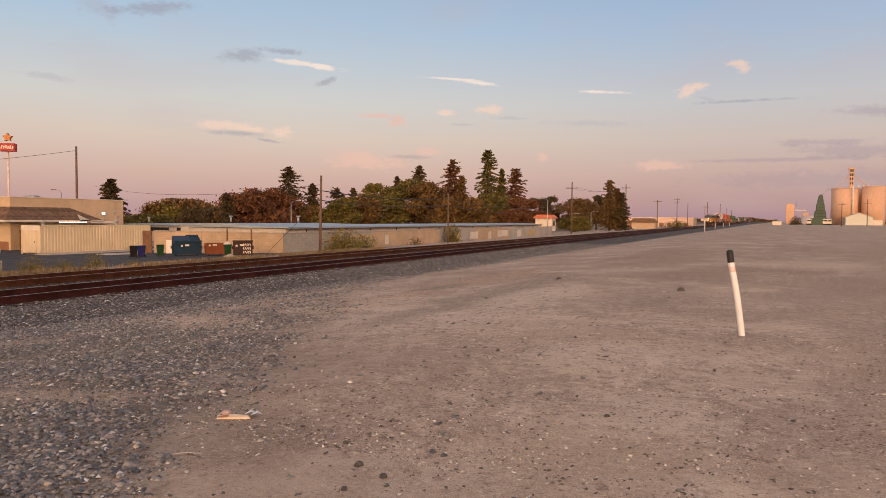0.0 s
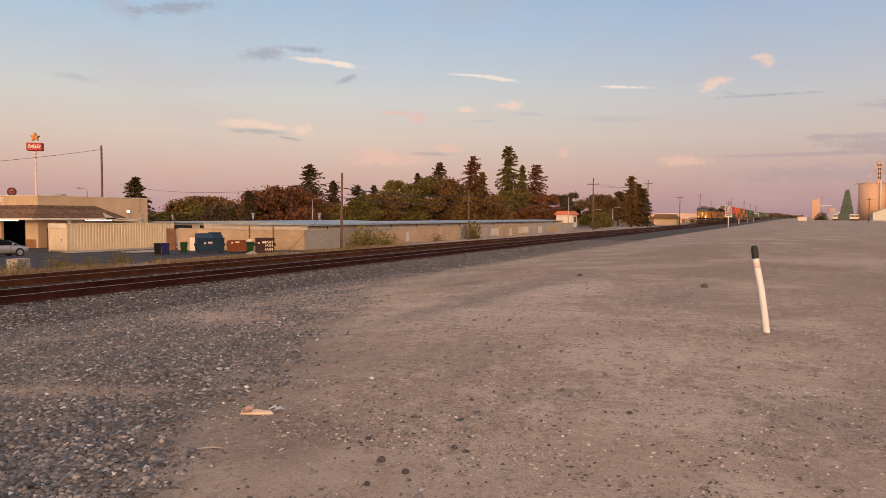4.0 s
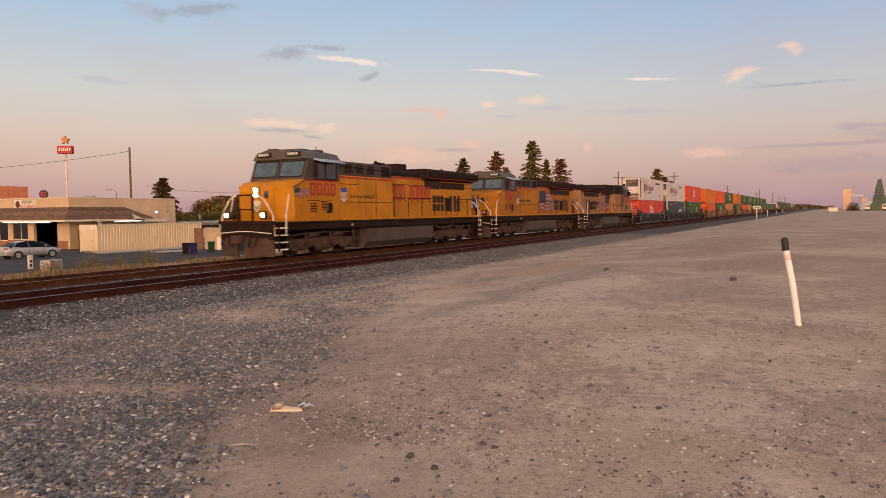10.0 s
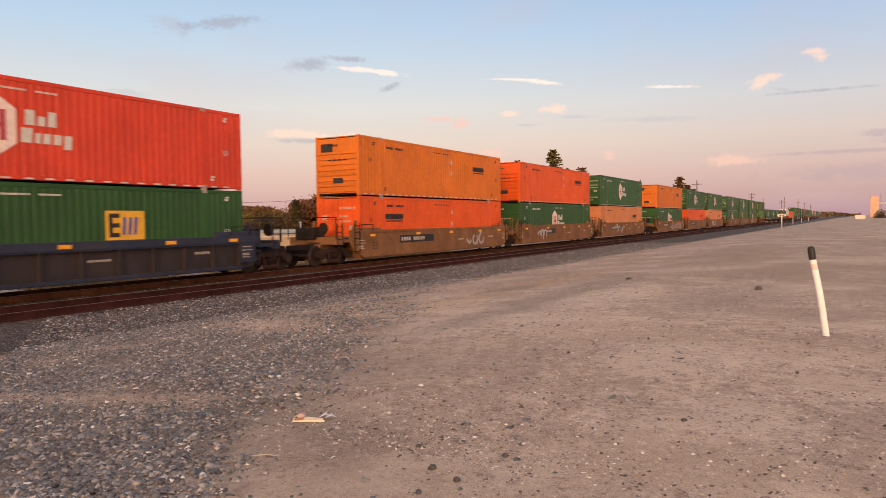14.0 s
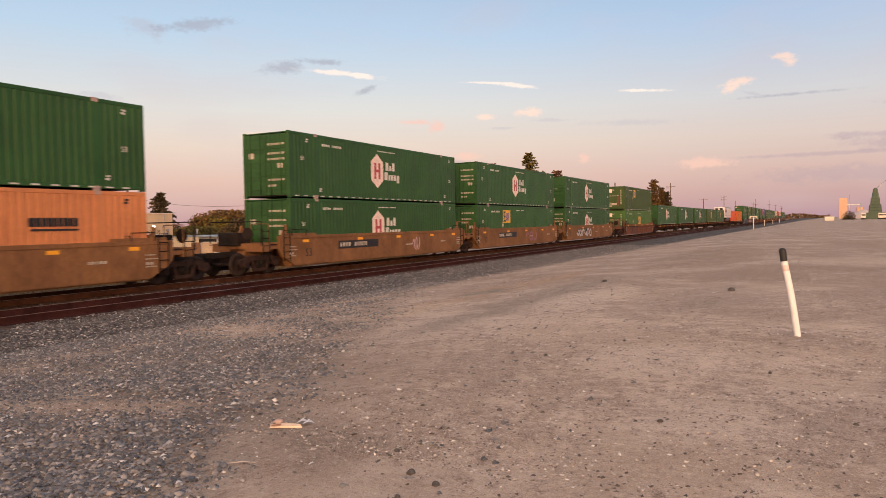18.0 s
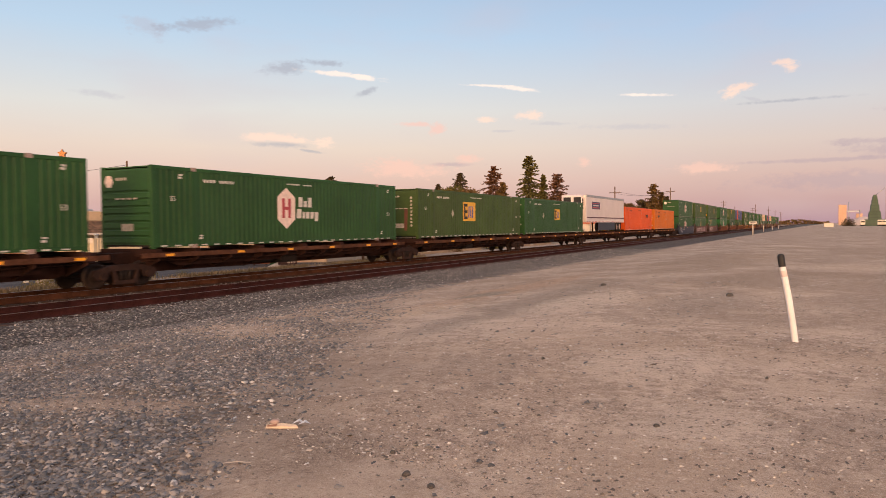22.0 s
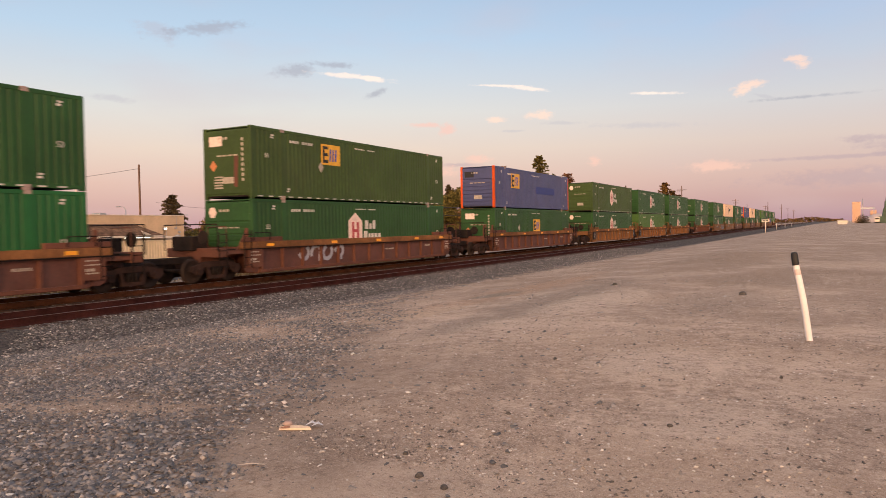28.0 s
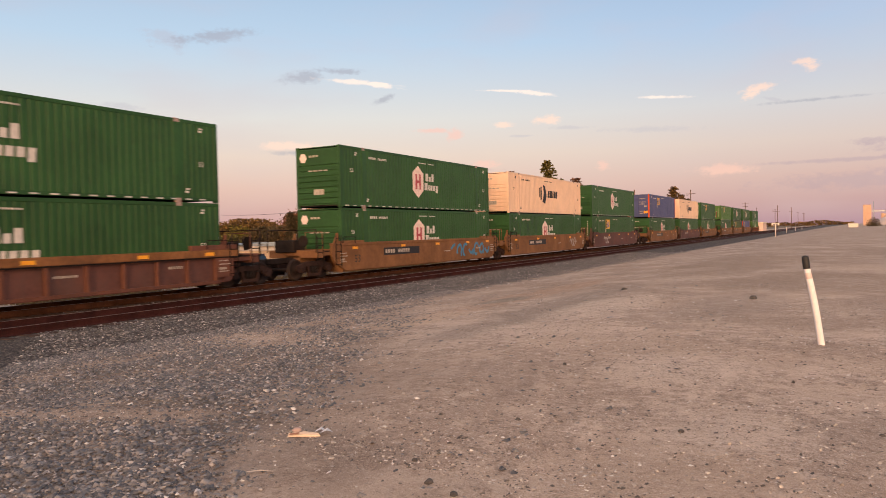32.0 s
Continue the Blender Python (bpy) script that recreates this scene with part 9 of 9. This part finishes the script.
        for i in range(3):
            part("grille", Shape().box(s * 0.999, s * 1.008, 17.8 + i * 0.55, 18.15 + i * 0.55, 1.95, 2.95), DULLRED, e)
        part("filter_box", Shape().box(s * 0.95, s * 1.1, 17.2, 17.7, 2.0, 2.8, 0.03), SOOT, e)
        # handrails
        yy, rail = 10.3, []
        while yy < L - 0.8:
            part("stanchion", Shape().cyl((s * 1.52, yy, 1.64), (s * 1.52, yy, 2.72), 0.02, 5), SOOT, e)
            rail.append((s * 1.52, yy, 2.72))
            yy += 1.5
        part("handrail", Shape().rod(rail, 0.02, 5), SOOT, e, "thin walkway handrail")
        # fuel tank and gear
        part("fuel_tank", Shape().prism([(s * 0.2, 0.22), (s * 1.2, 0.22), (s * 1.5, 0.5), (s * 1.5, 1.16), (s * 0.2, 1.16)], "y", 7.75, 14.7), TANKG, e, "dusty grey fuel tank")
        for z in (1.08,) if not rear else (1.3, 1.02):
            part("air_reservoir", Shape().cyl((s * 1.28, 8.2, z + 0.22), (s * 1.28, 13.6, z + 0.22), 0.13 if not rear else 0.17, 12), GRY, e)
        part("tank_gauge", Shape().box(s * 1.5, s * 1.52, 10.9, 11.2, 0.7, 1.05, 0.01), GRY, e)
        part("sand_pipe", Shape().rod([(s * 1.35, 15.2, 1.2), (s * 1.4, 16.0, 0.95), (s * 1.4, 17.0, 1.05), (s * 1.35, 17.6, 1.2)], 0.03, 6), GRY, e)
    # lettering and markings on the seen side
    x = sv * 1.508
    if clean:
        yy = 10.3
        for i, (w, kd) in enumerate(((0.50, 2), (0.52, 1), (0.14, 0), (0.50, 3), (0.52, 1), (-1, 0), (0.46, 2), (0.5, 1), (0.46, 3), (0.14, 0), (0.4, 2), (0.14, 0), (0.46, 3))):
            if w < 0:
                yy += 0.42
                continue
            w *= 0.78
            sh = Shape()
            glyph(sh, min(kd, 1), 1.0, 1.008, yy, w, 2.64, 3.44, 0.11)
            part("letter_mark", sh, ENG_RED, e, "red letter-sized mark")
            yy += w + 0.075
        flag(e, 1.53, 1.537, 2.05, 3.1, 2.66, 3.02, 0.04)
    elif not rear:
        flag(e, 1.0, 1.006, 11.9, 15.8, 1.9, 3.55, 0.1, False, True)
    else:
        flag(e, -1.0, -1.006, 10.3, 14.2, 1.95, 3.7, 0.12, False, True)
    for i in range(4):
        a = 3.15 + i * 0.5 + cy
        sh = Shape()
        glyph(sh, 1, sv * 1.5405, sv * 1.547, a, 0.38, 2.74, 3.30, 0.12)
        part("number_block", sh, ENG_RED, cab, "red number block on the cab side")
    if not rear:
        o = part("slogan", words("BUILDING AMERICA", 0.235, INK), INK, e)
        o.location = (x, 7.3, 2.72)
        o = part("shield", Shape().prism([(5.5, 3.12), (5.98, 3.12), (5.98, 2.62), (5.74, 2.42), (5.5, 2.62)], "x", x - 0.002, x + 0.005), MARK, e, "red white and blue shield")
        part("shield_band", Shape().box(x + 0.005, x + 0.009, 5.5, 5.98, 2.93, 3.12), ROYAL, o)
        for i in range(4):
            part("shield_bar", Shape().box(x + 0.005, x + 0.009, 5.53 + i * 0.12, 5.58 + i * 0.12, 2.62, 2.92), ENG_RED, o)
    # roof gear
    part("horn", Shape().cyl((0, 11.1, 4.3), (0, 11.1, 4.55), 0.03, 6).cyl((-0.3, 10.8, 4.56), (-0.3, 11.3, 4.56), 0.04, 8, 0.09).cyl((0, 10.7, 4.6), (0, 11.3, 4.6), 0.04, 8, 0.1).cyl((0.3, 10.8, 4.56), (0.3, 11.3, 4.56), 0.04, 8, 0.09), SOOT, e)
    part("exhaust_stack", Shape().box(-0.5, 0.5, 12.5, 13.4, 4.25, 4.68, 0.04), SOOT, e)
    part("roof_hatch", Shape().box(-0.7, 0.7, 15.2, 19.8, 4.43, 4.52, 0.02), SOOT, e)
    part("antenna_dome", Shape().box(-0.6, 0.6, 3.7, 4.4, 4.78, 4.88, 0.03).cyl((0.5, 5.0, 4.78), (0.5, 5.0, 5.05), 0.02, 6), GRY, e)
    for a, b, c in ((3.2, -0.9, 0.5), (4.7, 0.2, 0.7), (5.0, -0.8, 0.45)):
        part("roof_box", Shape().box(b, b + c, a, a + 0.35, 4.74, 4.88, 0.03), GRY, cab)
    part("horn_bell", Shape().cyl((0.25, 10.7, 4.62), (0.25, 10.5, 4.62), 0.05, 10, 0.11), SOOT, e)
    for s in (1, -1):
        for a in (6.95, 8.55):
            part("locker_seam", Shape().box(s * 1.5, s * 1.506, a, a + 0.025, 1.7, 3.56), SOOT, e)
        part("locker_seam", Shape().box(s * 1.5, s * 1.507, 5.45, 10.18, 2.44, 2.465), SOOT, e)
        part("locker_seam", Shape().box(s * 1.5, s * 1.507, 5.45, 6.9, 3.3, 3.325), SOOT, e)
        part("cab_seam", Shape().box(s * 1.532, s * 1.537, 2.85, 5.35, 2.5, 2.525), SOOT, cab)
        # raised dark plate, its colour standing for the shade in a recess
        part("toolbox_recess", Shape().box(s * 1.532, s * 1.54, 4.35, 4.8, 1.95, 2.42), DARK, cab, "dark plate standing for a shaded recess below the window")
        part("hood_seam", Shape().box(s * 0.981, s * 0.988, 10.25, top - 0.1, 3.46, 3.49), SOOT, e)
        # plate puts the shade under the radiator wing into colour
        part("radiator_shade", Shape().prism([(s * 0.985, 3.30), (s * 0.985, 3.80), (s * 1.03, 3.82), (s * 1.0, 3.30)], "y", 14.6, 16.5), DULLRED, e, "dark red plate coloured as a shaded radiator opening")
        for a in (7.4, 15.0):
            part("piping", Shape().rod([(s * 1.38, a, 1.2), (s * 1.46, a + 0.3, 1.0), (s * 1.46, a + 1.6, 0.98), (s * 1.4, a + 2.0, 1.2)], 0.028, 6), TRUCK, e)
        part("journal_lamp", Shape().cyl((s * 1.5, 6.4, 1.38), (s * 1.54, 6.4, 1.38), 0.07, 10), CAST, e)
    if rear:
        for body, z in (("BUILDING", 2.62), ("AMERICA", 2.28)):
            o = part("slogan", words(body, 0.36, INK), INK, e)
            o.matrix_basis = pose(-1.004, 15.35, z, 0, 0, 180)
    for y in (4.55, L - 4.55):
        t = bogie(e, y, 0.53, 3.7, True)
        for s in (1, -1):
            sh = Shape()
            sh.prism([(-2.6, 0.5), (-2.5, 0.8), (-1.2, 0.86), (1.2, 0.86), (2.5, 0.8), (2.6, 0.5), (2.3, 0.3), (1.45, 0.3), (0.95, 0.5), (0.45, 0.3), (-0.45, 0.3), (-0.95, 0.5), (-1.45, 0.3), (-2.3, 0.3)], "x", s * 1.12, s * 1.26)
            part("side_frame", sh, TRUCK, t)
            for yy in (-1.85, 0, 1.85):
                part("axle_box", Shape().box(s * 1.12, s * 1.34, yy - 0.22, yy + 0.22, 0.34, 0.74, 0.04).cyl((s * 1.3, yy, 0.53), (s * 1.38, yy, 0.53), 0.13, 12), TRUCK, t)
                part("damper", Shape().cyl((s * 1.3, yy + 0.48, 0.42), (s * 1.3, yy + 0.35, 1.12), 0.055, 8), TRUCK, t)
            part("brake_cylinder", Shape().cyl((s * 1.3, -1.2, 0.98), (s * 1.3, -0.6, 0.98), 0.11, 10).cyl((s * 1.3, 0.7, 0.98), (s * 1.3, 1.3, 0.98), 0.11, 10), TRUCK, t)
            part("brake_rod", Shape().rod([(s * 1.32, -2.4, 1.0), (s * 1.34, -0.9, 1.08), (s * 1.34, 0.9, 1.08), (s * 1.32, 2.4, 1.0)], 0.03, 6), TRUCK, t)
    return e


# ---- the consist: leading end of each stack along the train ----
CAR_X = TRACKS[1]
MOVERS = []


def board(ob, u, z=0.0, turn=0.0):
    MOVERS.append((ob, u, z, turn))
    return ob


for kind, u, back in (("lead", 22.3, False), ("second", 44.7, False), ("rear", 67.2, True)):
    eng = locomotive(kind)
    if back:
        board(eng, u + ENG_L, 0.0, 180.0)
    else:
        board(eng, u)

# u, upper (colour, style, face), lower, well (colour, ribbed, first, last), graffiti
H_, R_ = "doors", "ribs"
STACKS = [
    (93.49, ("reefer", "b", R_), ("red", "hex", H_), ("navy", True, True, False), None),
    (112.98, ("reefer", "a", R_), ("black", "cargo", H_), ("navy", True, False, False), None),
    (132.52, ("red", "hex", H_), ("green", "square_aft", H_), ("navy", True, False, True), None),
    (156.3, ("orange", "dark", R_), ("scarlet", "dark_fore", H_), ("brown", False, True, False), ("grey", 10.6, 2.6)),
    (175.75, ("scarlet", "dark", R_), ("green", "hex", R_), ("brown", False, False, False), ("silver", 2.8, 2.0)),
    (195.2, ("green", "hex", H_), ("salmon", "dark", R_), ("brown", False, False, True), ("grey", 4.0, 4.0)),
    (218.9, ("orange", "dark", R_), ("green", "hex", R_), ("brown", False, True, False), ("grey", 7.2, 7.4)),
    (238.44, ("green", "hex", H_), ("scarlet", "dark", R_), ("brown", False, False, False), None),
    (257.98, ("green", "hex", H_), ("salmon", "dark", R_), ("brown", False, False, True), ("silver", 3.0, 4.2)),
    (281.66, ("green", "hex", H_), ("green", "hex", H_), ("brown", False, True, False), ("pink", 10.2, 0.9)),
    (301.15, ("green", "hex", H_), ("green", "square", H_), ("brown", False, False, False), ("mauve", 8.6, 2.6)),
    (320.55, ("green", "hex", R_), ("green", "hex", H_), ("brown", False, False, True), ("silver", 2.9, 5.2)),
    (344.06, ("olive", "square", R_), ("lime", "square_mid", R_), ("rust", True, True, True), None),
    (511.6, ("green", "hex", R_), ("green", "hex", R_), ("navy", False, True, False), ("silver", 0.8, 2.6)),
    (531.0, ("olive", "square_mid", R_), ("green", "square_mid", H_), ("maroon", False, False, False), ("pink", 1.4, 12.5)),
    (550.6, ("olive", "square_aft", H_), ("green", "square", R_), ("maroon", False, False, True), ("pink", 1.5, 6.0)),
    (574.25, ("green", "hex", R_), ("bright", "hex", R_), ("rust", True, True, True), None),
    (597.63, ("olive", "square", R_), ("green", "hex", R_), ("rust", True, True, True), ("silver", 2.6, 3.4)),
    (621.3, ("blue", "strip", R_), ("green", "square_mid", R_), ("rust", True, True, True), None),
    (645.0, ("olive", "hex", R_), ("green", "hex", R_), ("tan", True, True, False), None),
    (664.59, ("green", "hex", R_), ("lime", "hex", R_), ("tan", True, False, False), None),
    (684.1, ("green", "hex", R_), ("green", "hex", R_), ("tan", True, False, True), None),
    (707.8, ("green", "hex", R_), ("green", "hex", R_), ("rust", True, True, True), None),
    (731.43, ("green", "hex", R_), ("green", "hex", R_), ("brown", False, True, False), ("teal", 10.3, 5.4)),
    (750.9, ("cream", "horse", R_), ("green", "hex", R_), ("brown", False, False, False), ("grey", 12.4, 1.6)),
    (770.5, ("green", "hex", R_), ("green", "square", R_), ("maroon", False, False, True), ("grey", 3.0, 2.0)),
    (794.2, ("blue", "square", H_), ("green", "hex", R_), ("brown", False, True, False), None),
    (813.7, ("cream", "horse", R_), ("green", "hex", R_), ("maroon", False, False, False), None),
    (833.2, ("green", "square", R_), ("green", "hex", R_), ("brown", False, False, True), None),
    (856.9, ("lime", "square", R_), ("green", "hex", R_), ("brown", False, True, False), None),
    (876.4, ("green", "hex", R_), ("olive", "square", R_), ("brown", False, False, False), None),
    (895.9, ("green", "hex", R_), ("blue", "strip", R_), ("brown", False, False, True), None),
    (919.6, ("green", "hex", R_), ("lime", "hex", R_), ("rust", True, True, True), None),
]
for i, (u, upper, lower, well, tag) in enumerate(STACKS):
    board(well_car(*well, tag=tag, seed=i), u)
    board(container(*lower), u, 0.32)
    board(reefer(upper[1]) if upper[0] == "reefer" else container(*upper), u, 3.235)

SINGLES = [(365.13, ("green", "hex", R_)), (383.6, ("green", "hex", R_)), (402.2, ("green", "hex", R_)), (420.85, ("olive", "square_lead", R_)), (438.0, ("green", "square_mid", H_)), (455.45, None), (472.3, ("scarlet", "dark", R_)), (490.7, ("orange", "dark_fore", H_))]
for i, (u, box) in enumerate(SINGLES):
    board(spine_car(i, i == 0, i == len(SINGLES) - 1), u)
    board(container(*box) if box else semitrailer(), u, 1.25)


def motions():
    """The whole train rolls past towards the camera's left."""
    gone = ((0, -321.0), (10, 0.0), (14, 128.4), (20, 321.2), (26, 512.1), (32, 704.58))
    for ob, u, z, turn in MOVERS:
        walk(ob, [(t, pose(CAR_X, u - s, z, 0, 0, turn)) for t, s in gone])


motions()
